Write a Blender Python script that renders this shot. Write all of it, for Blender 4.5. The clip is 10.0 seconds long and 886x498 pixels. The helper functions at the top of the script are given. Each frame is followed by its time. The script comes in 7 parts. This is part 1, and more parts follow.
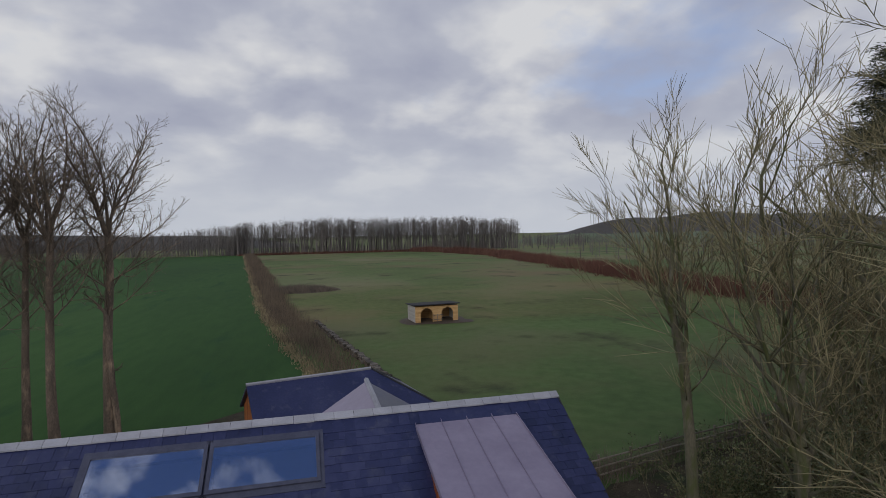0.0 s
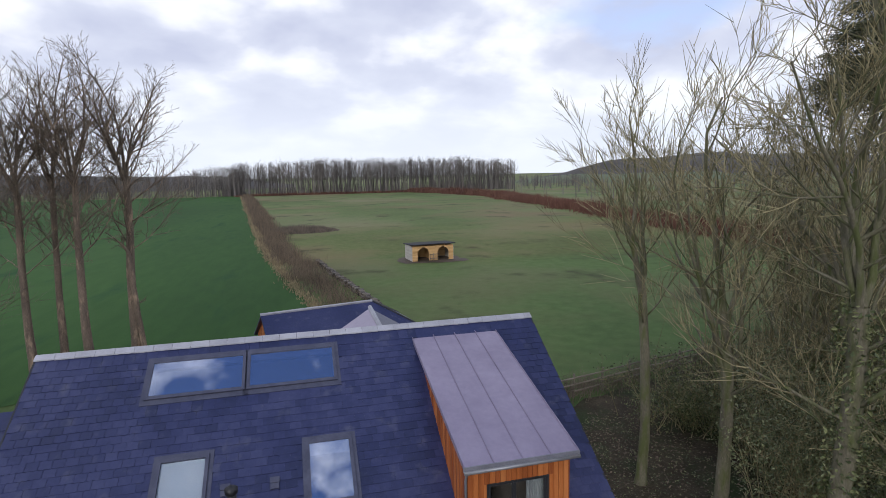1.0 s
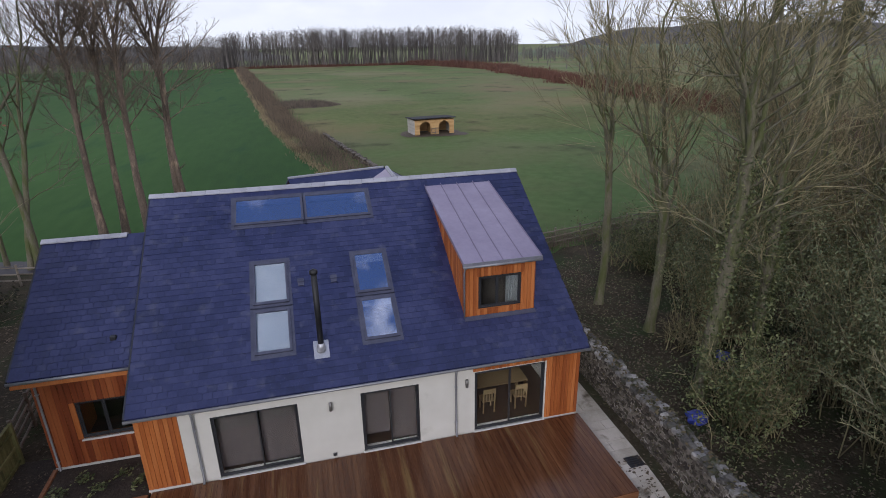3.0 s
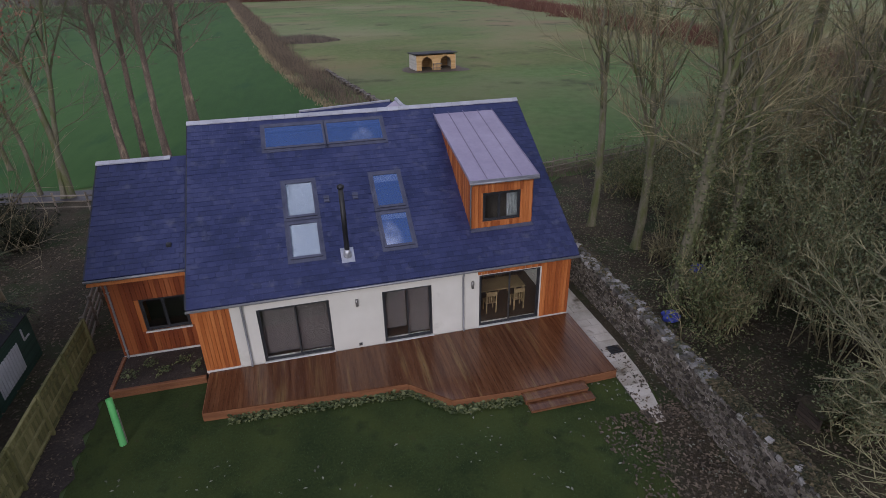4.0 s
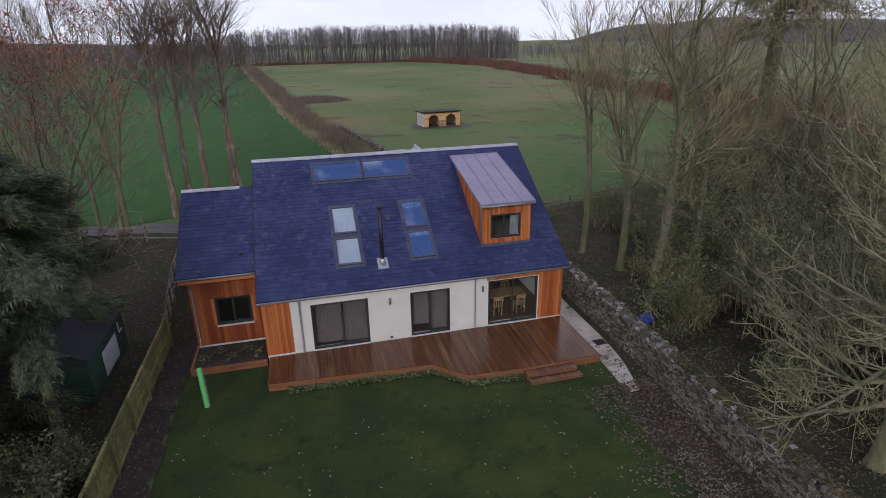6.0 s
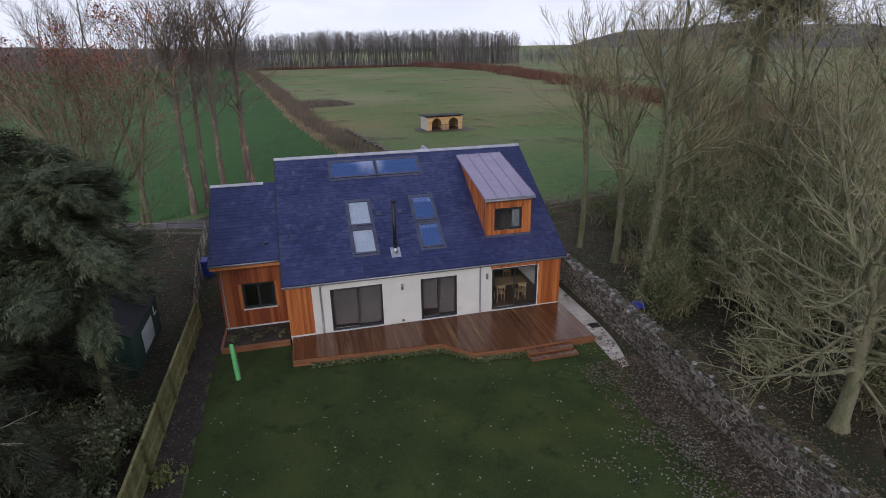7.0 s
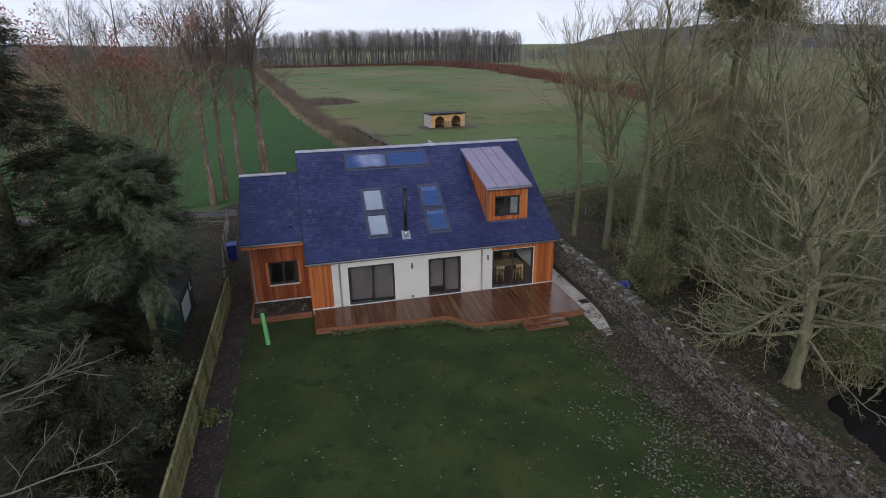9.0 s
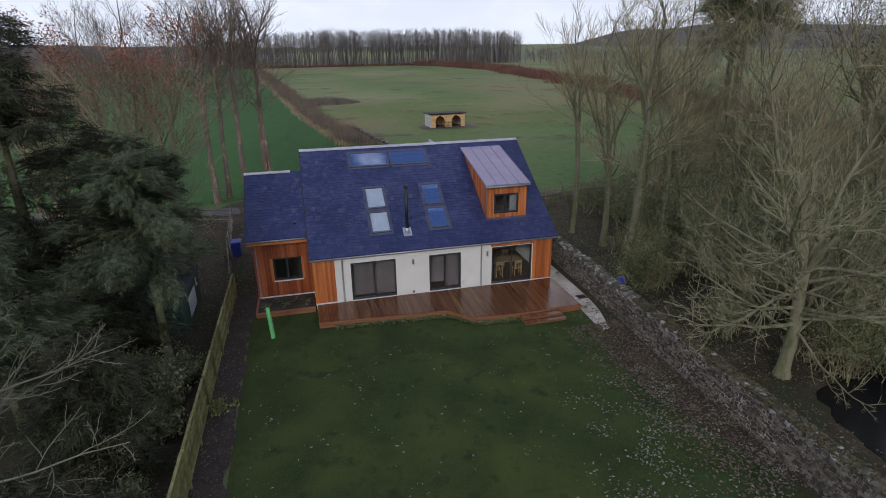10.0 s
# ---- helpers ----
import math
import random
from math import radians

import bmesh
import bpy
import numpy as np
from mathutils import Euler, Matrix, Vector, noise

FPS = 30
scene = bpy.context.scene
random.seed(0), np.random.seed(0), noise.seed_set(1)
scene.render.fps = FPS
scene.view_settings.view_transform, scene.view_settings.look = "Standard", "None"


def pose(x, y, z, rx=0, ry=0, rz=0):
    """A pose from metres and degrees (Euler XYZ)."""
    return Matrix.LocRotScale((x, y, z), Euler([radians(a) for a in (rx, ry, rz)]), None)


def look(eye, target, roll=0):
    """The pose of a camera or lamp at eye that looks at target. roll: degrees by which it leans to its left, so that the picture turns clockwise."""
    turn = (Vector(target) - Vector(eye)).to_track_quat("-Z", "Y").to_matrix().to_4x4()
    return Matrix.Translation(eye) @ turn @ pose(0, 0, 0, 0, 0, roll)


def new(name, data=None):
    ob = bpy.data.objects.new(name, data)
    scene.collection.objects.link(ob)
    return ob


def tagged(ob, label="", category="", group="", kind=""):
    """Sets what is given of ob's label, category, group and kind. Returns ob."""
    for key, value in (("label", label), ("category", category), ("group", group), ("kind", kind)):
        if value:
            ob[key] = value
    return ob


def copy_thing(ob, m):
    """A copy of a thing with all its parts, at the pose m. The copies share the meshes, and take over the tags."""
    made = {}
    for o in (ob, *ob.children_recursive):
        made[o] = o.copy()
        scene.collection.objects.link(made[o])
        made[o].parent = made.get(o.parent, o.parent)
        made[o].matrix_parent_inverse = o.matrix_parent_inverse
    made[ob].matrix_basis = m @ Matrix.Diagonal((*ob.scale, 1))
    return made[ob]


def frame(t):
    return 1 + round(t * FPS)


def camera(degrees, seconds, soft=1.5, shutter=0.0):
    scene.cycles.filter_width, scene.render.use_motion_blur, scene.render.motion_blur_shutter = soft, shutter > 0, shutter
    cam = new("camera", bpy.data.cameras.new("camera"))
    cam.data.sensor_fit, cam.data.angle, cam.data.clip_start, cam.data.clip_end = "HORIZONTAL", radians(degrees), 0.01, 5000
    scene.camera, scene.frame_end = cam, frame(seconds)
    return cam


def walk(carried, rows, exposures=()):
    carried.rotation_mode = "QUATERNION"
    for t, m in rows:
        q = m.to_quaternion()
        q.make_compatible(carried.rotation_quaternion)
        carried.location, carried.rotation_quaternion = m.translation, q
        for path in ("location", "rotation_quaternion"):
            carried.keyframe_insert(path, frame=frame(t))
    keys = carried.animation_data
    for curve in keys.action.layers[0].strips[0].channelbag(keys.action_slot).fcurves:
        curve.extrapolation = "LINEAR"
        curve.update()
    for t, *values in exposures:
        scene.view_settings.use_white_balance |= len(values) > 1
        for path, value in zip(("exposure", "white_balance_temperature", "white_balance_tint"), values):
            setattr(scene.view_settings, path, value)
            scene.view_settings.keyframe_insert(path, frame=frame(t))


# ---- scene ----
cam = camera(77.5, 10.0, soft=0.6)
PATH = [
    (0, (2.724, -6.441, 11.231), (3.213, -4.502, 11.172), -1.1),
    (0.5, (2.571, -7.632, 11.311), (3.062, -5.697, 11.183), -1.0),
    (1, (2.252, -8.932, 11.438), (2.743, -7.012, 11.165), -1.1),
    (1.5, (1.983, -10.157, 11.496), (2.465, -8.254, 11.112), -1.1),
    (2, (1.65, -11.309, 11.578), (2.128, -9.429, 11.092), -1.1),
    (2.5, (1.271, -12.467, 11.674), (1.739, -10.613, 11.087), -1.1),
    (3.8, (0.063, -15.546, 11.899), (0.503, -13.798, 11.031), -1.1),
    (4, (-0.123, -16.034, 11.923), (0.312, -14.298, 11.031), -1.2),
    (4.5, (-0.602, -17.224, 12.013), (-0.167, -15.489, 11.118), -1.2),
    (5, (-1.042, -18.443, 12.05), (-0.604, -16.68, 11.213), -1.2),
    (5.5, (-1.506, -19.586, 12.135), (-1.057, -17.784, 11.393), -1.2),
    (6.8, (-2.707, -22.267, 12.357), (-2.25, -20.449, 11.661), -1.0),
    (7, (-2.869, -22.697, 12.393), (-2.413, -20.878, 11.699), -1.0),
    (7.5, (-3.226, -23.632, 12.505), (-2.77, -21.813, 11.809), -1.0),
    (8, (-3.513, -24.414, 12.587), (-3.057, -22.595, 11.891), -0.9),
    (8.5, (-3.694, -25.076, 12.645), (-3.242, -23.257, 11.948), -0.9),
    (9, (-3.842, -25.575, 12.68), (-3.39, -23.757, 11.981), -0.8),
    (9.5, (-3.955, -25.956, 12.706), (-3.503, -24.137, 12.008), -0.8),
    (10, (-4.014, -26.234, 12.731), (-3.563, -24.415, 12.032), -0.8),
]
walk(cam, [(t, look(eye, target, roll)) for t, eye, target, roll in PATH],
     exposures=[(0, -0.45, 6500, 10), (0.25, -0.1, 6450, 10), (0.5, 0.30, 6400, 10), (1.0, 0.34, 6350, 10.5), (2.0, 0.31, 6300, 11), (4.5, 0.28, 6280, 17), (7.0, 0.28, 6250, 15), (10, 0.25, 6200, 12)])

# ---- world, sun and sky ----
world = bpy.data.worlds.new("winter_sky")
scene.world = world
world.use_nodes = True
wt = world.node_tree
wt.nodes.clear()


def wn(kind, **values):
    node = wt.nodes.new(kind)
    for key, value in values.items():
        node.inputs[key].default_value = value
    return node


def wmath(op, a, b=None):
    node = wt.nodes.new("ShaderNodeMath")
    node.operation = op
    for slot, value in ((0, a), (1, b)):
        if value is None:
            continue
        if isinstance(value, (int, float)):
            node.inputs[slot].default_value = value
        else:
            wt.links.new(value, node.inputs[slot])
    return node.outputs[0]


def wramp(value, stops):
    node = wt.nodes.new("ShaderNodeValToRGB")
    ramp = node.color_ramp
    while len(ramp.elements) < len(stops):
        ramp.elements.new(0.5)
    for el, (at, col) in zip(ramp.elements, stops):
        el.position, el.color = at, (*col, 1)
    wt.links.new(value, node.inputs[0])
    return node.outputs[0]


def wmix(fac, a, b):
    node = wt.nodes.new("ShaderNodeMix")
    node.data_type = "RGBA"
    for slot, value in ((0, fac), (6, a), (7, b)):
        if isinstance(value, (int, float)):
            node.inputs[slot].default_value = value
        elif isinstance(value, tuple):
            node.inputs[slot].default_value = (*value, 1)
        else:
            wt.links.new(value, node.inputs[slot])
    return node.outputs[2]


SUN_ELEVATION, SUN_AZIMUTH = 24.0, 205.0
sky = wt.nodes.new("ShaderNodeTexSky")
sky.sky_type, sky.sun_disc = "NISHITA", False
sky.sun_elevation, sky.sun_rotation = radians(SUN_ELEVATION), radians(SUN_AZIMUTH)
sky.altitude, sky.dust_density, sky.ozone_density = 100, 0.6, 1.6
coord = wt.nodes.new("ShaderNodeTexCoord")
split = wt.nodes.new("ShaderNodeSeparateXYZ")
wt.links.new(coord.outputs["Generated"], split.inputs[0])
up = wmath("ADD", wmath("MAXIMUM", split.outputs[2], 0.0), 0.34)
plane = wt.nodes.new("ShaderNodeCombineXYZ")
wt.links.new(wmath("DIVIDE", split.outputs[0], up), plane.inputs[0])
wt.links.new(wmath("DIVIDE", split.outputs[1], up), plane.inputs[1])
big = wn("ShaderNodeTexNoise", Scale=1.15, Detail=6.0, Roughness=0.48, Distortion=0.15)
small = wn("ShaderNodeTexNoise", Scale=2.5, Detail=5.0, Roughness=0.47, Distortion=0.1)
wisps = wn("ShaderNodeTexNoise", Scale=17.0, Detail=5.0, Roughness=0.5, Distortion=0.1)
for tex in (big, small, wisps):
    wt.links.new(plane.outputs[0], tex.inputs["Vector"])
cover = wramp(wmath("SUBTRACT", big.outputs[0], wmath("MULTIPLY", wmath("POWER", wmath("MAXIMUM", split.outputs[2], 0.0), 2.0), wmath("SUBTRACT", 0.74, wmath("MULTIPLY", wisps.outputs[0], 0.84)))), [(0.17, (0, 0, 0)), (0.38, (1, 1, 1))])
shade = wramp(small.outputs[0], [(0.36, (0.48, 0.51, 0.64)), (0.48, (0.58, 0.61, 0.72)), (0.62, (0.88, 0.89, 0.92))])
clear = wt.nodes.new("ShaderNodeMix")
clear.data_type, clear.blend_type = "RGBA", "MULTIPLY"
clear.inputs[0].default_value = 1.0
wt.links.new(sky.outputs[0], clear.inputs[6])
clear.inputs[7].default_value = (0.14, 0.14, 0.165, 1)
clouds = wmix(cover, clear.outputs[2], shade)
glow = wramp(split.outputs[2], [(0.0, (1, 1, 1)), (0.07, (0.75, 0.75, 0.75)), (0.20, (0, 0, 0))])
whole = wmix(glow, clouds, (0.72, 0.76, 0.84))
back = wn("ShaderNodeBackground", Strength=1.0)
wt.links.new(whole, back.inputs[0])
wout = wt.nodes.new("ShaderNodeOutputWorld")
wt.links.new(back.outputs[0], wout.inputs[0])

sun_data = bpy.data.lights.new("sun", "SUN")
sun_data.energy, sun_data.angle, sun_data.color = 0.9, radians(14), (1.0, 0.97, 0.95)
sun = new("sun", sun_data)
_az, _el = radians(SUN_AZIMUTH), radians(SUN_ELEVATION)
sun.matrix_world = look((math.sin(_az) * math.cos(_el) * 60, math.cos(_az) * math.cos(_el) * 60, math.sin(_el) * 60), (0, 0, 0))


# ---- materials ----
def material(name, stops, rough=0.8, scale=1.0, fine=20.0, fine_amount=0.35, bump=0.3, bump_scale=None, metal=0.0, stretch=(1, 1, 1), vary=0.0, tints=(), spec=0.5, island=False, bump_distance=0.01, gain=1.0):
    """A surface whose colour goes through the stops by a broad and a fine noise; vary: change of value from piece to piece; tints: stains as (colour, scale, low, high)."""
    stops = [(at, tuple(c * gain for c in col)) for at, col in stops]
    tints = [(tuple(c * gain for c in col), *more) for col, *more in tints]
    m = bpy.data.materials.new(name)
    m.use_nodes = True
    t = m.node_tree
    t.nodes.clear()
    out = t.nodes.new("ShaderNodeOutputMaterial")
    b = t.nodes.new("ShaderNodeBsdfPrincipled")
    t.links.new(b.outputs[0], out.inputs[0])
    b.inputs["Metallic"].default_value = metal
    b.inputs["Specular IOR Level"].default_value = spec
    tc = t.nodes.new("ShaderNodeNewGeometry")
    mp = t.nodes.new("ShaderNodeMapping")
    mp.inputs["Scale"].default_value = stretch
    t.links.new(tc.outputs["Position"], mp.inputs[0])

    def noise_tex(s, detail=4.0, rough_=0.55):
        n = t.nodes.new("ShaderNodeTexNoise")
        n.inputs["Scale"].default_value, n.inputs["Detail"].default_value, n.inputs["Roughness"].default_value = s, detail, rough_
        t.links.new(mp.outputs[0], n.inputs["Vector"])
        return n.outputs[0]

    def math_(op, a, c):
        n = t.nodes.new("ShaderNodeMath")
        n.operation = op
        for slot, value in ((0, a), (1, c)):
            if isinstance(value, (int, float)):
                n.inputs[slot].default_value = value
            else:
                t.links.new(value, n.inputs[slot])
        return n.outputs[0]

    broad, grain = noise_tex(scale), noise_tex(fine, 5.0, 0.6)
    value = math_("ADD", math_("MULTIPLY", broad, 1 - fine_amount), math_("MULTIPLY", grain, fine_amount))
    if vary:
        if island:
            rnd = tc.outputs["Random Per Island"]
        else:
            rnd = t.nodes.new("ShaderNodeObjectInfo").outputs["Random"]
        value = math_("ADD", value, math_("MULTIPLY", math_("SUBTRACT", rnd, 0.5), vary))
    ramp = t.nodes.new("ShaderNodeValToRGB")
    while len(ramp.color_ramp.elements) < len(stops):
        ramp.color_ramp.elements.new(0.5)
    for el, (at, col) in zip(ramp.color_ramp.elements, stops):
        el.position, el.color = at, (*col, 1)
    t.links.new(value, ramp.inputs[0])
    colour = ramp.outputs[0]
    for tint, s, low, high in tints:
        mask = t.nodes.new("ShaderNodeMapRange")
        mask.inputs["From Min"].default_value, mask.inputs["From Max"].default_value = low, high
        t.links.new(noise_tex(s, 6.0, 0.6), mask.inputs[0])
        mx = t.nodes.new("ShaderNodeMix")
        mx.data_type = "RGBA"
        t.links.new(mask.outputs[0], mx.inputs[0])
        t.links.new(colour, mx.inputs[6])
        mx.inputs[7].default_value = (*tint, 1)
        colour = mx.outputs[2]
    t.links.new(colour, b.inputs["Base Color"])
    rr = t.nodes.new("ShaderNodeMapRange")
    rr.inputs["To Min"].default_value, rr.inputs["To Max"].default_value = max(0.02, rough - 0.12), min(1, rough + 0.12)
    t.links.new(broad, rr.inputs[0])
    t.links.new(rr.outputs[0], b.inputs["Roughness"])
    if bump:
        bp = t.nodes.new("ShaderNodeBump")
        bp.inputs["Strength"].default_value, bp.inputs["Distance"].default_value = bump, bump_distance
        t.links.new(grain if bump_scale is None else noise_tex(bump_scale, 6.0, 0.65), bp.inputs["Height"])
        t.links.new(bp.outputs[0], b.inputs["Normal"])
    return m


def glass(name, colour=(0.9, 0.95, 0.97)):
    m = bpy.data.materials.new(name)
    m.use_nodes = True
    b = m.node_tree.nodes["Principled BSDF"]
    b.inputs["Base Color"].default_value = (*colour, 1)
    b.inputs["Transmission Weight"].default_value = 1.0
    b.inputs["Roughness"].default_value = 0.0
    b.inputs["IOR"].default_value = 1.5
    return m


SLATE = material("blue_grey_slate", [(0.30, (0.015, 0.020, 0.062)), (0.5, (0.025, 0.031, 0.094)), (0.72, (0.046, 0.053, 0.128))], rough=0.42, scale=0.5, fine=9, fine_amount=0.4, vary=0.24, bump=0.25, tints=(((0.09, 0.096, 0.145), 2.2, 0.57, 0.80),), gain=1.0)
SLATE_JOINED = material("blue_grey_slate_field", [(0.30, (0.015, 0.020, 0.062)), (0.5, (0.025, 0.031, 0.094)), (0.72, (0.046, 0.053, 0.128))], rough=0.42, scale=0.5, fine=9, fine_amount=0.4, vary=0.24, island=True, bump=0.25, tints=(((0.09, 0.096, 0.145), 2.2, 0.57, 0.80),), gain=1.0)
RIDGE = material("grey_ridge_tile", [(0.3, (0.30, 0.30, 0.33)), (0.7, (0.46, 0.46, 0.5))], rough=0.6, scale=2, fine=25, vary=0.2)
LEAD = material("lilac_grey_standing_seam_metal", [(0.3, (0.25, 0.212, 0.295)), (0.7, (0.37, 0.322, 0.42))], rough=0.42, scale=0.9, fine=7, fine_amount=0.3, metal=0.35, bump=0.08, bump_scale=2.0)
LEAD_FLASH = material("dull_lead_flashing", [(0.3, (0.16, 0.16, 0.19)), (0.7, (0.27, 0.27, 0.31))], rough=0.5, scale=3, fine=20, metal=0.3)
DARK_FLASH = material("dark_lead_flashing", [(0.3, (0.05, 0.053, 0.085)), (0.7, (0.10, 0.105, 0.15))], rough=0.5, scale=3, fine=20, metal=0.2)
RENDER_WHITE = material("cream_render", [(0.3, (0.66, 0.63, 0.56)), (0.7, (0.78, 0.75, 0.68))], rough=0.9, scale=0.8, fine=60, fine_amount=0.25, bump=0.25, bump_scale=90, tints=(((0.5, 0.47, 0.40), 0.9, 0.62, 0.85),), gain=0.86)
CEDAR = material("orange_cedar_board", [(0.28, (0.30, 0.075, 0.016)), (0.5, (0.46, 0.13, 0.028)), (0.74, (0.60, 0.21, 0.06))], rough=0.55, scale=1.6, fine=14, fine_amount=0.45, stretch=(6, 6, 0.35), vary=0.42, bump=0.15, tints=(((0.22, 0.06, 0.02), 0.8, 0.6, 0.85),), gain=0.88)
DECKING = material("wet_brown_decking", [(0.28, (0.085, 0.024, 0.010)), (0.5, (0.16, 0.064, 0.028)), (0.74, (0.27, 0.120, 0.050))], rough=0.18, scale=1.0, fine=10, fine_amount=0.4, stretch=(6, 0.4, 6), vary=0.1, bump=0.2, tints=(((0.30, 0.19, 0.07), 0.5, 0.56, 0.74),), gain=0.68)
OLD_TIMBER = material("rotten_dark_timber", [(0.3, (0.030, 0.022, 0.016)), (0.7, (0.085, 0.062, 0.046))], rough=0.9, scale=2, fine=16, vary=0.3, bump=0.4)
SLEEPER = material("weathered_sleeper_timber", [(0.3, (0.14, 0.050, 0.020)), (0.7, (0.28, 0.115, 0.046))], rough=0.7, scale=2, fine=16, stretch=(0.5, 4, 4), bump=0.3)
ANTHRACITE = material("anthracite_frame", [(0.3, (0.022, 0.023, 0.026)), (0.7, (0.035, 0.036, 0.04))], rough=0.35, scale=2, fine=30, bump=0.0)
BLACK_METAL = material("matt_black_flue_metal", [(0.3, (0.008, 0.008, 0.009)), (0.7, (0.018, 0.018, 0.02))], rough=0.5, scale=4, fine=30, bump=0.0)
STEEL = material("galvanised_steel", [(0.3, (0.42, 0.42, 0.44)), (0.7, (0.62, 0.62, 0.64))], rough=0.4, scale=5, fine=30, metal=0.7, bump=0.05)
PIPE_GREY = material("zinc_grey_downpipe", [(0.3, (0.22, 0.22, 0.23)), (0.7, (0.32, 0.32, 0.33))], rough=0.4, scale=4, fine=30, metal=0.4, bump=0.0)
SILL = material("pale_stone_sill", [(0.3, (0.55, 0.53, 0.5)), (0.7, (0.7, 0.68, 0.64))], rough=0.8, scale=3, fine=40)
# Blind cloth is blued to imitate sky reflected in the roof panes
BLIND = material("sky_blued_blind_cloth", [(0.3, (0.54, 0.60, 0.72)), (0.7, (0.64, 0.70, 0.82))], rough=0.9, scale=2, fine=60, bump=0.0, gain=0.45)
# Dimness of the rooms is put into the plaster colour
PLASTER = material("dimmed_inside_plaster", [(0.3, (0.10, 0.085, 0.075)), (0.7, (0.14, 0.12, 0.10))], rough=0.9, scale=1, fine=20, bump=0.05, gain=0.8)
CURTAIN = material("taupe_curtain_cloth", [(0.3, (0.04, 0.031, 0.029)), (0.7, (0.062, 0.05, 0.046))], rough=0.95, scale=0.8, fine=30, stretch=(1, 1, 1), bump=0.1, gain=1.35)
CURTAIN_GREY = material("grey_curtain_cloth", [(0.3, (0.30, 0.32, 0.32)), (0.7, (0.42, 0.44, 0.44))], rough=0.95, scale=2, fine=40, bump=0.0, gain=0.45)
# Oak and floor are scaled down too, for the dim room
OAK = material("dimmed_oak_furniture", [(0.3, (0.30, 0.20, 0.09)), (0.7, (0.42, 0.30, 0.15))], rough=0.5, scale=2, fine=14, stretch=(1, 5, 5), gain=0.55)
FLOORING = material("dimmed_wood_floor", [(0.3, (0.12, 0.07, 0.04)), (0.7, (0.2, 0.12, 0.07))], rough=0.4, scale=2, fine=14, stretch=(5, 1, 1), gain=0.25)
GLASS = glass("window_glass")


def coated_glass(name):
    """Solar-control glass: a mirror coat over clear glass."""
    m = glass(name, (0.8, 0.85, 0.9))
    t = m.node_tree
    b = t.nodes["Principled BSDF"]
    coat = t.nodes.new("ShaderNodeBsdfGlossy")
    coat.inputs["Color"].default_value, coat.inputs["Roughness"].default_value = (0.72, 0.78, 0.95, 1), 0.01
    mix = t.nodes.new("ShaderNodeMixShader")
    mix.inputs[0].default_value = 0.46
    t.links.new(b.outputs[0], mix.inputs[1])
    t.links.new(coat.outputs[0], mix.inputs[2])
    t.links.new(mix.outputs[0], t.nodes["Material Output"].inputs[0])
    return m


ROOF_GLASS = coated_glass("coated_roof_glass")
PAVING = material("pale_sandstone_flag", [(0.28, (0.34, 0.30, 0.24)), (0.5, (0.50, 0.45, 0.38)), (0.74, (0.62, 0.57, 0.50))], rough=0.75, scale=1.6, fine=24, fine_amount=0.35, vary=0.25, tints=(((0.10, 0.08, 0.05), 1.3, 0.58, 0.72),))
STONE = material("grey_brown_field_stone", [(0.26, (0.090, 0.072, 0.055)), (0.5, (0.20, 0.163, 0.128)), (0.76, (0.43, 0.375, 0.31))], rough=0.9, scale=1.2, fine=18, fine_amount=0.45, vary=0.6, bump=0.6, bump_distance=0.02, tints=(((0.075, 0.085, 0.03), 2.2, 0.56, 0.72), ((0.8, 0.79, 0.75), 5.0, 0.64, 0.76)), gain=0.42)
STONE_JOINED = material("grey_brown_field_stone_rest", [(0.26, (0.090, 0.072, 0.055)), (0.5, (0.20, 0.163, 0.128)), (0.76, (0.43, 0.375, 0.31))], rough=0.9, scale=1.2, fine=18, fine_amount=0.45, vary=0.6, island=True, bump=0.6, bump_distance=0.02, tints=(((0.075, 0.085, 0.03), 2.2, 0.56, 0.72), ((0.8, 0.79, 0.75), 5.0, 0.64, 0.76)), gain=0.42)
# Paler copy of STONE: lichen, plus light on the wall top put into colour
STONE_COPING = material("paled_coping_stone", [(0.26, (0.085, 0.078, 0.066)), (0.5, (0.20, 0.185, 0.165)), (0.76, (0.50, 0.475, 0.45))], rough=0.9, scale=1.2, fine=18, fine_amount=0.45, vary=0.5, island=True, bump=0.6, bump_distance=0.02, tints=(((0.075, 0.085, 0.03), 1.6, 0.54, 0.68),), gain=0.72)
LIME = material("patchy_old_lime_mortar", [(0.3, (0.12, 0.10, 0.085)), (0.5, (0.27, 0.235, 0.20)), (0.7, (0.50, 0.46, 0.42))], rough=0.95, scale=0.9, fine=14, fine_amount=0.3, bump=0.5, tints=(((0.07, 0.055, 0.042), 0.5, 0.50, 0.66),))
MORTAR = material("dark_earth_mortar", [(0.3, (0.05, 0.043, 0.034)), (0.7, (0.10, 0.088, 0.07))], rough=0.95, scale=3, fine=30, bump=0.5)
FENCE_WOOD = material("mossy_treated_fence_timber", [(0.28, (0.085, 0.085, 0.028)), (0.5, (0.16, 0.15, 0.052)), (0.74, (0.26, 0.235, 0.10))], rough=0.85, scale=1.4, fine=12, stretch=(3, 3, 0.6), vary=0.3, bump=0.25, gain=0.95)
RAIL_WOOD = material("weathered_grey_rail_timber", [(0.3, (0.10, 0.085, 0.065)), (0.7, (0.24, 0.205, 0.165))], rough=0.9, scale=2, fine=14, vary=0.3, bump=0.3)
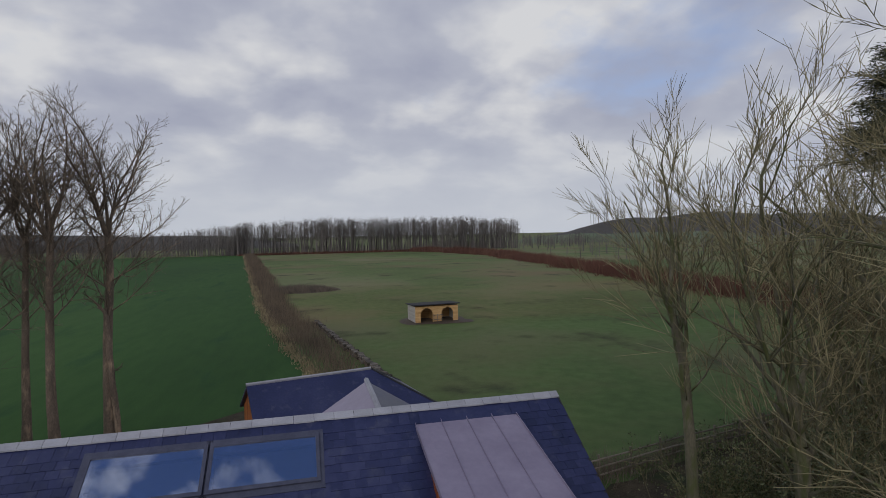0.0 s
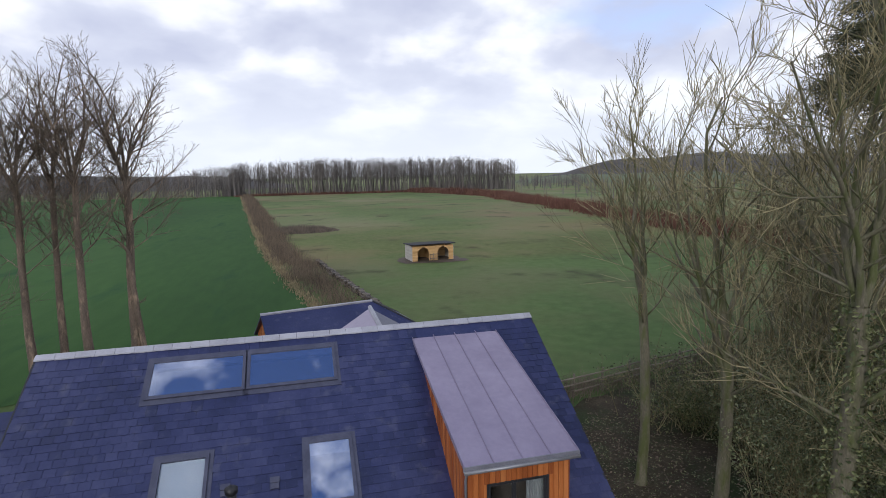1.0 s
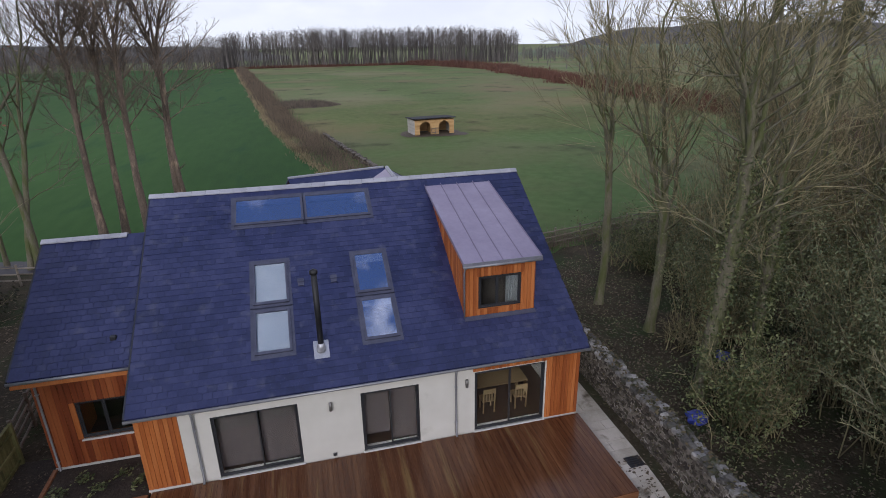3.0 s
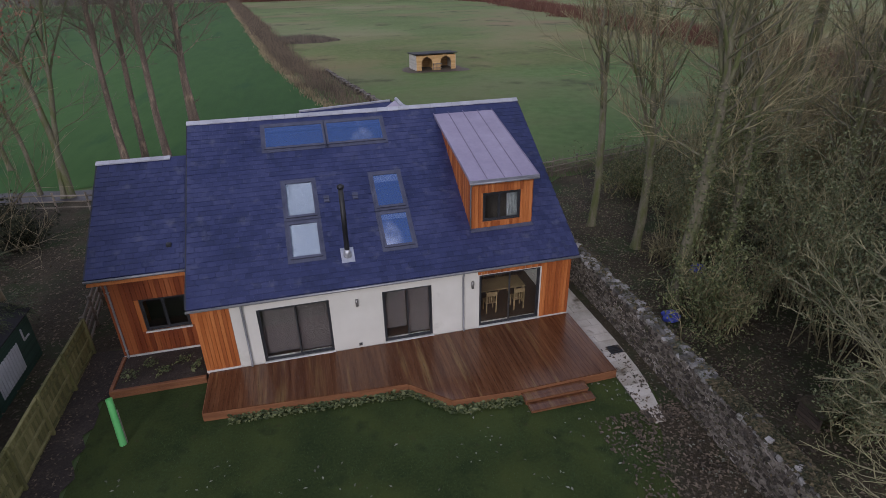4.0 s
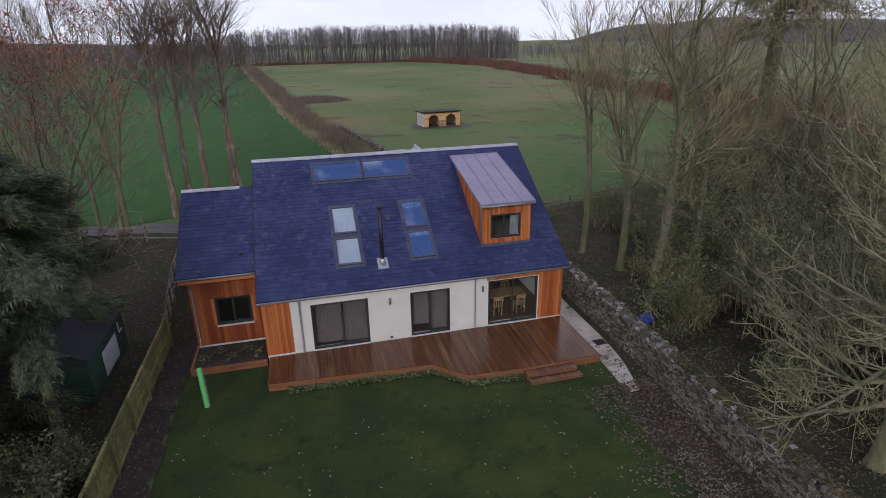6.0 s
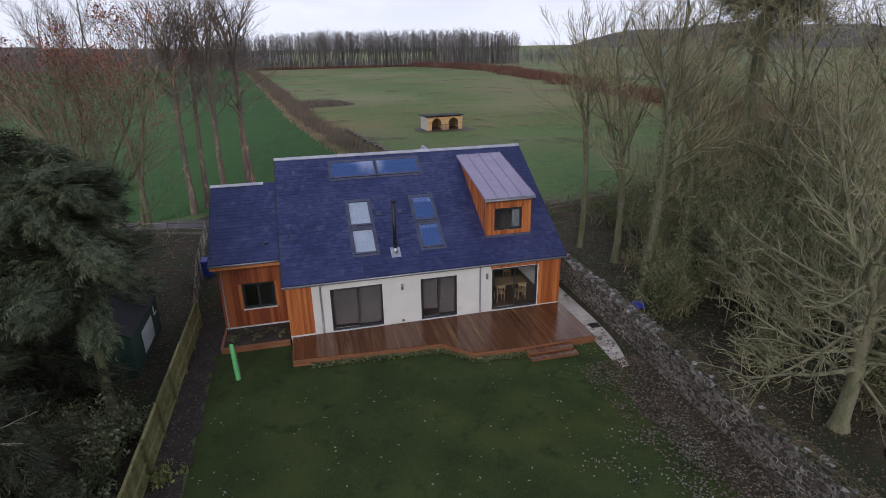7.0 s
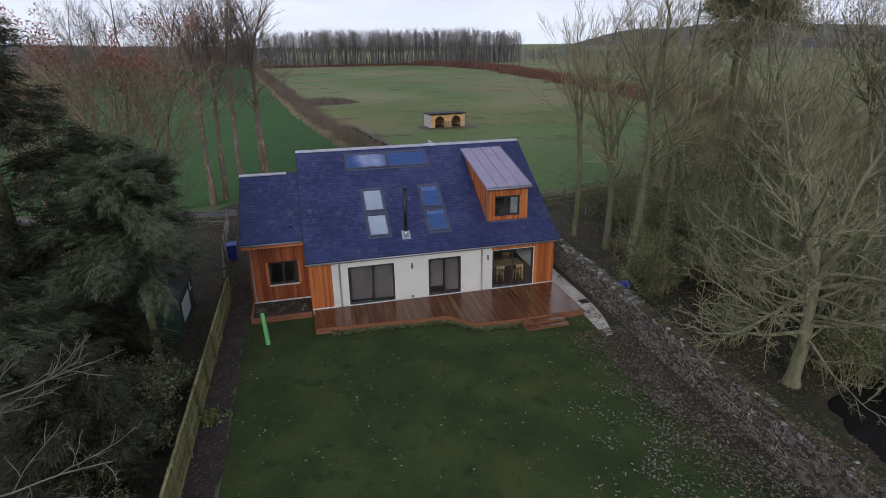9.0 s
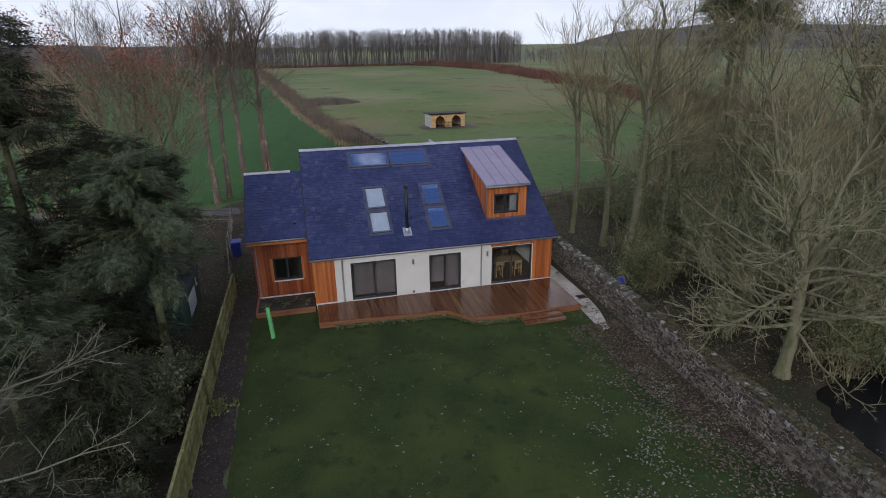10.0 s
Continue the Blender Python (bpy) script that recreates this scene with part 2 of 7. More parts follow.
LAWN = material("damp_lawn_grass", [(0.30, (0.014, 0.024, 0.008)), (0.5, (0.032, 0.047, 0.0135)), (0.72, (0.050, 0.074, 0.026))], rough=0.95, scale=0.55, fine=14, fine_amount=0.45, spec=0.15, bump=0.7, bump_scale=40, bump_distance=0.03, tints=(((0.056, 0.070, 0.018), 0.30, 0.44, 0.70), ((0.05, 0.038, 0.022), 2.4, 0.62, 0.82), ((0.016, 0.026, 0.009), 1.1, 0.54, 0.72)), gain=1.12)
PASTURE = material("grazed_pasture_grass", [(0.30, (0.066, 0.092, 0.034)), (0.5, (0.120, 0.158, 0.060)), (0.72, (0.185, 0.215, 0.098))], rough=0.95, scale=0.022, fine=0.9, fine_amount=0.35, spec=0.1, bump=0.5, bump_scale=6, bump_distance=0.05, tints=(((0.19, 0.142, 0.085), 0.024, 0.46, 0.68), ((0.20, 0.215, 0.115), 0.012, 0.5, 0.75), ((0.070, 0.068, 0.038), 0.10, 0.57, 0.70)), gain=1.12)
CROP = material("dark_green_winter_crop", [(0.30, (0.028, 0.069, 0.020)), (0.5, (0.044, 0.100, 0.028)), (0.72, (0.068, 0.138, 0.041))], rough=0.95, scale=0.03, fine=0.8, fine_amount=0.3, spec=0.1, stretch=(1, 0.25, 1), bump=0.5, bump_scale=5, bump_distance=0.05, tints=(((0.072, 0.120, 0.046), 0.02, 0.58, 0.8), ((0.016, 0.060, 0.026), 0.25, 0.56, 0.8)))
LITTER = material("brown_leaf_litter_earth", [(0.30, (0.018, 0.013, 0.008)), (0.5, (0.040, 0.032, 0.020)), (0.72, (0.080, 0.064, 0.042))], rough=0.95, scale=0.7, fine=12, fine_amount=0.5, spec=0.2, bump=0.8, bump_scale=16, bump_distance=0.05, tints=(((0.026, 0.036, 0.014), 0.5, 0.47, 0.66), ((0.15, 0.115, 0.08), 5.0, 0.62, 0.74)), gain=1.35)
EARTH = material("dark_bed_soil", [(0.30, (0.012, 0.009, 0.007)), (0.5, (0.026, 0.019, 0.014)), (0.72, (0.055, 0.042, 0.033))], rough=0.95, scale=1.5, fine=14, fine_amount=0.5, bump=0.9, bump_scale=18, bump_distance=0.05, tints=(((0.12, 0.10, 0.09), 7.0, 0.64, 0.74),), gain=1.6)
LANE = material("wet_dark_lane_surface", [(0.3, (0.026, 0.022, 0.026)), (0.7, (0.055, 0.047, 0.052))], rough=0.6, scale=0.8, fine=14, bump=0.4, bump_scale=12, bump_distance=0.02)
MUD = material("trampled_mud", [(0.3, (0.04, 0.028, 0.018)), (0.7, (0.085, 0.062, 0.042))], rough=0.8, scale=0.4, fine=4, bump=0.6, bump_scale=8, bump_distance=0.05, gain=1.3)
BARK = material("grey_green_bark", [(0.28, (0.050, 0.045, 0.030)), (0.5, (0.110, 0.098, 0.066)), (0.74, (0.19, 0.175, 0.125))], rough=0.95, scale=0.8, fine=10, fine_amount=0.5, stretch=(3, 3, 0.8), bump=0.7, bump_distance=0.03, tints=(((0.068, 0.078, 0.026), 1.2, 0.42, 0.62),), gain=1.35)
BARK_BROWN = material("red_brown_bark", [(0.28, (0.050, 0.037, 0.028)), (0.5, (0.100, 0.078, 0.058)), (0.74, (0.20, 0.145, 0.108))], rough=0.95, scale=0.8, fine=10, fine_amount=0.5, stretch=(3, 3, 0.8), bump=0.7, bump_distance=0.03, tints=(((0.30, 0.22, 0.15), 0.9, 0.54, 0.72),), gain=1.55)
TWIG = material("grey_brown_twigs", [(0.3, (0.050, 0.040, 0.030)), (0.7, (0.125, 0.100, 0.076))], rough=0.95, scale=0.6, fine=6, bump=0.0, vary=0.3, island=True, gain=1.7)
TWIG_MOSS = material("mossy_olive_twigs", [(0.3, (0.066, 0.057, 0.029)), (0.7, (0.166, 0.143, 0.078))], rough=0.95, scale=0.6, fine=6, bump=0.0, vary=0.8, island=True, gain=1.9)
TWIG_LICHEN = material("pale_lichen_twigs", [(0.3, (0.11, 0.105, 0.072)), (0.7, (0.24, 0.225, 0.165))], rough=0.95, scale=0.8, fine=8, bump=0.2, vary=0.4, island=True, gain=0.85)
TWIG_PALE = material("pale_olive_twigs", [(0.3, (0.104, 0.096, 0.050)), (0.7, (0.260, 0.240, 0.130))], rough=0.95, scale=0.6, fine=6, bump=0.0, vary=0.8, island=True, gain=1.08)
TWIG_BUFF = material("buff_beech_stems", [(0.3, (0.11, 0.092, 0.052)), (0.7, (0.24, 0.20, 0.125))], rough=0.95, scale=0.6, fine=6, bump=0.0, vary=0.8, island=True, gain=1.5)
HEDGE_TWIG = material("brown_hedge_twigs", [(0.3, (0.075, 0.056, 0.038)), (0.7, (0.17, 0.128, 0.088))], rough=0.95, scale=0.25, fine=3, bump=0.0, vary=0.6, island=True, gain=1.3)
TWIG_RED = material("red_brown_hedge_twigs", [(0.3, (0.050, 0.019, 0.013)), (0.5, (0.085, 0.036, 0.025)), (0.7, (0.12, 0.066, 0.042))], rough=0.95, scale=0.06, fine=1.5, bump=0.0, vary=0.3, island=True, gain=1.5)
TWIG_FAR = material("far_wood_trunks", [(0.3, (0.045, 0.040, 0.038)), (0.7, (0.105, 0.093, 0.085))], rough=0.95, scale=0.05, fine=1, bump=0.0, vary=0.4, island=True, gain=1.9)
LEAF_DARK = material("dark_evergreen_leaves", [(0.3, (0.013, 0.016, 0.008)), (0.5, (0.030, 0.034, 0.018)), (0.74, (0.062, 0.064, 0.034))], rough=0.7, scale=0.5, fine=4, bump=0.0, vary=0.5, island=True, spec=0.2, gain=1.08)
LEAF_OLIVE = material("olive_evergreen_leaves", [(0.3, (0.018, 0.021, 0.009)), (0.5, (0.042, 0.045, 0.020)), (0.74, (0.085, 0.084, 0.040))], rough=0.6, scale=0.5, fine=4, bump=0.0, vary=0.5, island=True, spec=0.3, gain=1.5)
BARK_PALE = material("pale_olive_bark", [(0.28, (0.10, 0.092, 0.054)), (0.5, (0.20, 0.182, 0.108)), (0.74, (0.31, 0.285, 0.180))], rough=0.95, scale=0.8, fine=10, fine_amount=0.5, stretch=(3, 3, 0.8), bump=0.6, bump_distance=0.02, tints=(((0.085, 0.10, 0.035), 1.0, 0.48, 0.66),), gain=0.98)
LEAF_CONIFER = material("dark_green_conifer_needles", [(0.3, (0.020, 0.027, 0.014)), (0.5, (0.036, 0.045, 0.022)), (0.74, (0.066, 0.078, 0.038))], rough=0.65, scale=0.7, fine=5, bump=0.0, vary=0.6, island=True, spec=0.3, gain=1.65, tints=(((0.075, 0.060, 0.036), 0.9, 0.60, 0.80),))
LEAF_IVY = material("ivy_and_laurel_leaves", [(0.3, (0.022, 0.031, 0.010)), (0.5, (0.050, 0.060, 0.022)), (0.74, (0.105, 0.110, 0.046))], rough=0.5, scale=0.6, fine=4, bump=0.0, vary=0.55, island=True, spec=0.4, gain=1.9)
LEAF_HOLLY = material("dark_glossy_holly_leaves", [(0.3, (0.034, 0.042, 0.016)), (0.5, (0.060, 0.070, 0.030)), (0.74, (0.105, 0.112, 0.054))], rough=0.5, scale=0.6, fine=4, bump=0.0, vary=0.6, island=True, spec=0.5, gain=1.95)
LEAF_YELLOW = material("yellow_green_leaves", [(0.3, (0.10, 0.115, 0.030)), (0.7, (0.24, 0.25, 0.085))], rough=0.6, scale=2, fine=8, bump=0.0, vary=0.5, island=True)
LEAF_MOSS = material("moss_and_dead_leaves", [(0.3, (0.035, 0.036, 0.014)), (0.5, (0.075, 0.066, 0.030)), (0.7, (0.13, 0.10, 0.055))], rough=0.9, scale=1.2, fine=5, bump=0.0, vary=0.6, island=True)
CEDAR_RED = material("red_brown_cedar_board", [(0.28, (0.20, 0.042, 0.012)), (0.5, (0.31, 0.075, 0.020)), (0.74, (0.42, 0.125, 0.038))], rough=0.5, scale=1.6, fine=14, fine_amount=0.45, stretch=(6, 6, 0.35), vary=0.42, bump=0.15, gain=0.86)
LEAF_BROWN = material("dead_beech_leaves", [(0.3, (0.085, 0.034, 0.023)), (0.7, (0.23, 0.095, 0.062))], rough=0.8, scale=0.6, fine=4, bump=0.0, vary=0.5, island=True, gain=1.6)
LEAF_PALE = material("pale_fallen_leaves", [(0.3, (0.13, 0.13, 0.09)), (0.7, (0.36, 0.36, 0.28))], rough=0.8, scale=2, fine=9, bump=0.0, vary=0.5, island=True, gain=0.66)
LEAF_FALLEN = material("brown_fallen_leaves", [(0.3, (0.058, 0.043, 0.029)), (0.7, (0.165, 0.125, 0.085))], rough=0.85, scale=2, fine=9, bump=0.0, vary=0.5, island=True, gain=1)
BLADE = material("lawn_blades", [(0.3, (0.018, 0.038, 0.012)), (0.7, (0.050, 0.080, 0.030))], rough=0.8, scale=0.8, fine=6, bump=0.0, vary=0.5, island=True, spec=0.2, gain=1.2)
DRY_GRASS = material("straw_dry_grass", [(0.3, (0.13, 0.10, 0.055)), (0.7, (0.28, 0.225, 0.13))], rough=0.95, scale=0.3, fine=3, bump=0.4, vary=0.3, island=True, gain=1.4)
GREEN_TUBE = material("bright_green_tree_guard_plastic", [(0.3, (0.10, 0.42, 0.12)), (0.7, (0.16, 0.55, 0.18))], rough=0.4, scale=2, fine=10, bump=0.0)
SHED_GREEN = material("dark_green_shed_boards", [(0.3, (0.010, 0.030, 0.020)), (0.7, (0.02, 0.05, 0.034))], rough=0.75, scale=1.5, fine=14, vary=0.3, gain=1.5)
FELT = material("black_roof_felt", [(0.3, (0.014, 0.014, 0.016)), (0.7, (0.034, 0.034, 0.038))], rough=0.9, scale=1.5, fine=30, bump=0.4)
WHITE_PANEL = material("white_corrugated_panel", [(0.3, (0.42, 0.43, 0.44)), (0.7, (0.62, 0.63, 0.64))], rough=0.6, scale=2, fine=20, bump=0.0, gain=0.8)
SHELTER_WOOD = material("honey_larch_boards", [(0.3, (0.42, 0.24, 0.09)), (0.7, (0.60, 0.38, 0.17))], rough=0.75, scale=0.8, fine=6, stretch=(1, 1, 5), vary=0.25)
SHELTER_GREY = material("silvered_larch_boards", [(0.3, (0.36, 0.33, 0.29)), (0.7, (0.50, 0.47, 0.42))], rough=0.75, scale=0.8, fine=6, stretch=(1, 1, 5), vary=0.25)
BLUE_TARP = material("blue_plastic", [(0.3, (0.02, 0.035, 0.22)), (0.7, (0.04, 0.06, 0.32))], rough=0.45, scale=3, fine=12, bump=0.1)
WATER = material("dark_still_water", [(0.3, (0.006, 0.006, 0.008)), (0.7, (0.010, 0.010, 0.012))], rough=0.16, scale=0.5, fine=3, bump=0.08, bump_scale=3)
HILL = material("distant_hill_cover", [(0.3, (0.032, 0.030, 0.027)), (0.7, (0.062, 0.056, 0.050))], rough=1.0, scale=0.02, fine=0.15, fine_amount=0.5, bump=0.0, gain=1.6)
HILL_GRASS = material("distant_hill_pasture", [(0.3, (0.06, 0.085, 0.045)), (0.7, (0.10, 0.125, 0.065))], rough=1.0, scale=0.01, fine=0.1, bump=0.0, gain=1.4)
LAMP_METAL = material("brushed_lamp_metal", [(0.3, (0.18, 0.17, 0.16)), (0.7, (0.30, 0.29, 0.27))], rough=0.4, scale=8, fine=40, metal=0.6, bump=0.0)


# ---- mesh helpers ----
class Shape:
    """Gathers points and faces of one mesh."""

    def __init__(self):
        self.v, self.f = [], []

    def add(self, pts, faces):
        n = len(self.v)
        self.v.extend(tuple(p) for p in pts)
        self.f.extend(tuple(i + n for i in f) for f in faces)
        return self

    def box(self, x0, x1, y0, y1, z0, z1, bevel=0.0):
        if bevel:
            c = min(bevel, abs(x1 - x0) / 3, abs(y1 - y0) / 3, abs(z1 - z0) / 3)
            bm = bmesh.new()
            bmesh.ops.create_cube(bm, size=1)
            for v in bm.verts:
                v.co = ((x0 + x1) / 2 + v.co.x * (x1 - x0), (y0 + y1) / 2 + v.co.y * (y1 - y0), (z0 + z1) / 2 + v.co.z * (z1 - z0))
            bmesh.ops.bevel(bm, geom=bm.edges[:], offset=c, segments=1, affect="EDGES")
            bm.verts.index_update()
            self.add([v.co[:] for v in bm.verts], [[v.index for v in f.verts] for f in bm.faces])
            bm.free()
            return self
        return self.hexa([(x0, y0, z0), (x1, y0, z0), (x1, y1, z0), (x0, y1, z0), (x0, y0, z1), (x1, y0, z1), (x1, y1, z1), (x0, y1, z1)])

    def hexa(self, p):
        """Eight corners: four below, counter-clockwise, and four above."""
        return self.add(p, [(0, 3, 2, 1), (4, 5, 6, 7), (0, 1, 5, 4), (1, 2, 6, 5), (2, 3, 7, 6), (3, 0, 4, 7)])

    def prism(self, outline, z0, z1):
        n = len(outline)
        return self.add([(x, y, z0) for x, y in outline] + [(x, y, z1) for x, y in outline],
                        [tuple(range(n - 1, -1, -1)), tuple(range(n, 2 * n))] + [(i, (i + 1) % n, n + (i + 1) % n, n + i) for i in range(n)])

    def tube(self, pts, radii, sides, cap=True):
        pts = [Vector(p) for p in pts]
        ring, prev = [], None
        base = len(self.v)
        for i, p in enumerate(pts):
            d = (pts[min(i + 1, len(pts) - 1)] - pts[max(i - 1, 0)])
            d = d.normalized() if d.length > 1e-9 else Vector((0, 0, 1))
            if prev is None:
                prev = d.orthogonal().normalized()
            a = prev - d * prev.dot(d)
            a = a.normalized() if a.length > 1e-6 else d.orthogonal().normalized()
            prev = a
            b = d.cross(a)
            r = radii[i]
            for k in range(sides):
                w = 2 * math.pi * k / sides
                q = p + (a * math.cos(w) + b * math.sin(w)) * r
                self.v.append((q.x, q.y, q.z))
        for i in range(len(pts) - 1):
            for k in range(sides):
                k2 = (k + 1) % sides
                self.f.append((base + i * sides + k, base + i * sides + k2, base + (i + 1) * sides + k2, base + (i + 1) * sides + k))
        if cap:
            self.f.append(tuple(base + k for k in range(sides - 1, -1, -1)))
            self.f.append(tuple(base + (len(pts) - 1) * sides + k for k in range(sides)))
        return self

    def mesh(self, name, mat, origin=(0, 0, 0), smooth=False):
        me = bpy.data.meshes.new(name)
        ox, oy, oz = origin
        me.from_pydata([(x - ox, y - oy, z - oz) for x, y, z in self.v], [], self.f)
        me.materials.append(mat)
        if smooth:
            me.shade_smooth()
        me.update()
        return me


ORIGIN = {}


def thing(name, at, label, category, group="", kind=""):
    ob = new(name)
    ob.location = at
    ob.empty_display_size = 0.2
    ORIGIN[ob.name] = Vector(at)
    return tagged(ob, label, category, group, kind)


def part(name, shape, mat, parent=None, label="", smooth=False, kind=""):
    """One mesh, given in world places, as a part of its parent."""
    at = ORIGIN[parent.name] if parent else Vector((0, 0, 0))
    ob = new(name, shape.mesh(name, mat, at, smooth))
    if parent:
        ob.parent = parent
    ORIGIN[ob.name] = at
    return tagged(ob, label, kind=kind)


def setting(name, shape, mat, label, category, smooth=False, kind="structure"):
    return tagged(part(name, shape, mat, None, "", smooth), label, category, "", kind)


def piece(name, mesh_data, parent, at, turn=None):
    """An object of its own on shared mesh data, at a world place, under its parent."""
    ob = new(name, mesh_data)
    ob.parent = parent
    m = Matrix.Translation(Vector(at) - ORIGIN[parent.name])
    ob.matrix_basis = m @ turn if turn else m
    return ob


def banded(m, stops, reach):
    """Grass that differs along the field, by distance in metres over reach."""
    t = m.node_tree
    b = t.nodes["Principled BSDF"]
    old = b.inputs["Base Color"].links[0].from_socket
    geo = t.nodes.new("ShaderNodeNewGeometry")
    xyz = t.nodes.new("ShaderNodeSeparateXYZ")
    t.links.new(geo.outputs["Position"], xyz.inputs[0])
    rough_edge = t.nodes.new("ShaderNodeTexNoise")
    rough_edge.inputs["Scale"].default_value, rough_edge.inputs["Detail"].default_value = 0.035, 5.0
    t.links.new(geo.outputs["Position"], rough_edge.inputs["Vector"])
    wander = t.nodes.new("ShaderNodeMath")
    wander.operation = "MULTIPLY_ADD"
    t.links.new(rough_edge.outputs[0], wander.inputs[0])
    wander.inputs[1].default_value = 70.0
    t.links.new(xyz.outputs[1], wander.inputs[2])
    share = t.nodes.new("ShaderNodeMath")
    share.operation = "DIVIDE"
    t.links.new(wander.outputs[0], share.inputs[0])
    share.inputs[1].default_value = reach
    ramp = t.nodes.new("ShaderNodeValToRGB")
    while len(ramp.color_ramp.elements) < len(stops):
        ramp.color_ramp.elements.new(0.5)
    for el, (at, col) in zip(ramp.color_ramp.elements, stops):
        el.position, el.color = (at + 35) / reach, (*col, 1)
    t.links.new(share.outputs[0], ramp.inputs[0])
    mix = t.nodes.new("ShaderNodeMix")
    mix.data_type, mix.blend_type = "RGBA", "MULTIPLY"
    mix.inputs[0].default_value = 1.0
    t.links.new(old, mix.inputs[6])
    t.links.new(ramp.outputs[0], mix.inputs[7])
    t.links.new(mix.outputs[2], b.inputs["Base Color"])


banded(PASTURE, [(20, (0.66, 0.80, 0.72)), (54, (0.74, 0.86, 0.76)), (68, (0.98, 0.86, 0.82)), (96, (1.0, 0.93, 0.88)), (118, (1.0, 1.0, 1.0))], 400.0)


# ---- the ground ----
GROUND = -0.045


def sheet(outline, z, rag=0.0, step=1.0, seed=1):
    """A flat patch whose rim wanders by rag metres."""
    rng = random.Random(seed)
    pts = []
    for i, a in enumerate(outline):
        b = outline[(i + 1) % len(outline)]
        n = max(1, int(math.dist(a, b) / step)) if rag else 1
        for k in range(n):
            w = k / n
            pts.append((a[0] + (b[0] - a[0]) * w + rng.uniform(-rag, rag), a[1] + (b[1] - a[1]) * w + rng.uniform(-rag, rag)))
    s = Shape()
    s.add([(x, y, z) for x, y in pts], [tuple(range(len(pts)))])
    return s


g = Shape()
cuts = [-3000, -1200, -500, -200, -80, -20, 20, 80, 200, 500, 1200, 3000]
for y in cuts:
    for x in cuts:
        g.v.append((x, y + 100, GROUND))
for j in range(len(cuts) - 1):
    for i in range(len(cuts) - 1):
        n = len(cuts)
        g.f.append((j * n + i, j * n + i + 1, (j + 1) * n + i + 1, (j + 1) * n + i))
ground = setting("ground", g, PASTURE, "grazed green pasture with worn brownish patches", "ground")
setting("crop_field", sheet([(-9.0, 24.5), (2.2, 34), (2.4, 43), (0.4, 54), (-4.5, 87), (-10, 140), (-19, 225), (-32, 340), (-420, 360), (-420, 23), (-40, 22), (-19, 21.2), (-14, 22.5)], GROUND + 0.03), CROP, "dark green winter crop field beside the pasture", "field")
setting("woodland_floor", sheet([(10.4, 14.3), (10.2, -22), (10.2, -60), (60, -60), (80, 22), (34, 19.4), (21, 16.6), (14.5, 14.6)], GROUND + 0.02, 0.25, 1.0, 3), LITTER, "brown leaf litter and earth under bare trees", "woodland floor")
setting("side_ground", sheet([(-8.6, -60), (-8.6, 13), (-9, 21), (-19, 21.4), (-40, 22.2), (-60, 22), (-60, -60)], GROUND + 0.02, 0.25, 1.0, 4), LITTER, "leaf-strewn dark earth beyond the garden fence", "woodland floor")
setting("rear_yard", sheet([(-8.6, 2.6), (-7.1, 2.6), (-4, 11), (9.8, 11), (10.5, 14.2), (9, 30), (3, 34.5), (-9.0, 24.7), (-12, 21)], GROUND + 0.024, 0.15, 1.0, 5), LITTER, "brown leafy gravel yard behind the house", "yard")
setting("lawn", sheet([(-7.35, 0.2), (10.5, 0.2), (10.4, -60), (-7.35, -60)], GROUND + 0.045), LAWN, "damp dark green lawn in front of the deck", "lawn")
setting("planting_bed", sheet([(-8.6, 2.6), (-7.6, 2.2), (-7.4, -1.0), (-7.35, -5), (-7.4, -60), (-8.6, -60)], GROUND + 0.075, 0.16, 0.4, 6), EARTH, "dark soil bed along the fence with dry leaves", "bed")
setting("wall_border", sheet([(8.9, -5.6), (8.45, -6.5), (7.95, -8.4), (8.0, -10.0), (8.4, -12.2), (9.0, -14.2), (9.45, -17), (9.45, -60), (11.6, -60), (11.4, -26), (10.7, 6.2), (9.6, 6.2), (9.5, -4.0), (9.3, -5.2)], GROUND + 0.070, 0.16, 0.5, 7), LITTER, "leaf-covered earth strip along the stone wall", "bed")
setting("lane", sheet([(-9.6, 19.3), (-9.8, 21.3), (-14, 22.0), (-20, 22.9), (-40, 25), (-40, 22), (-19, 20.6), (-14, 19.8)], GROUND + 0.045, 0.12, 0.6, 11), LANE, "narrow dark wet lane beside the crop field", "lane")
setting("gravel_side", sheet([(-8.5, 2.6), (-7.1, 2.6), (-7.2, -0.1), (-7.6, -0.4), (-8.5, -0.2)], GROUND + 0.088, 0.04, 0.4, 8), EARTH, "dark chippings beside the annex wall", "ground")

# ---- the house ----
S = 0.635
SLOPE = math.atan(S)
RIDGE_Y, RIDGE_Z = 6.507, 7.07
DECK_Z = 0.31
house = thing("house", (2.2, 6.0, GROUND), "modern one-and-a-half-storey house with cream render, orange cedar and slate roof", "house")


def roof_z(y):
    return RIDGE_Z - S * (RIDGE_Y - y)


def annex_z(y):
    return 6.15 - S * (5.375 - y)


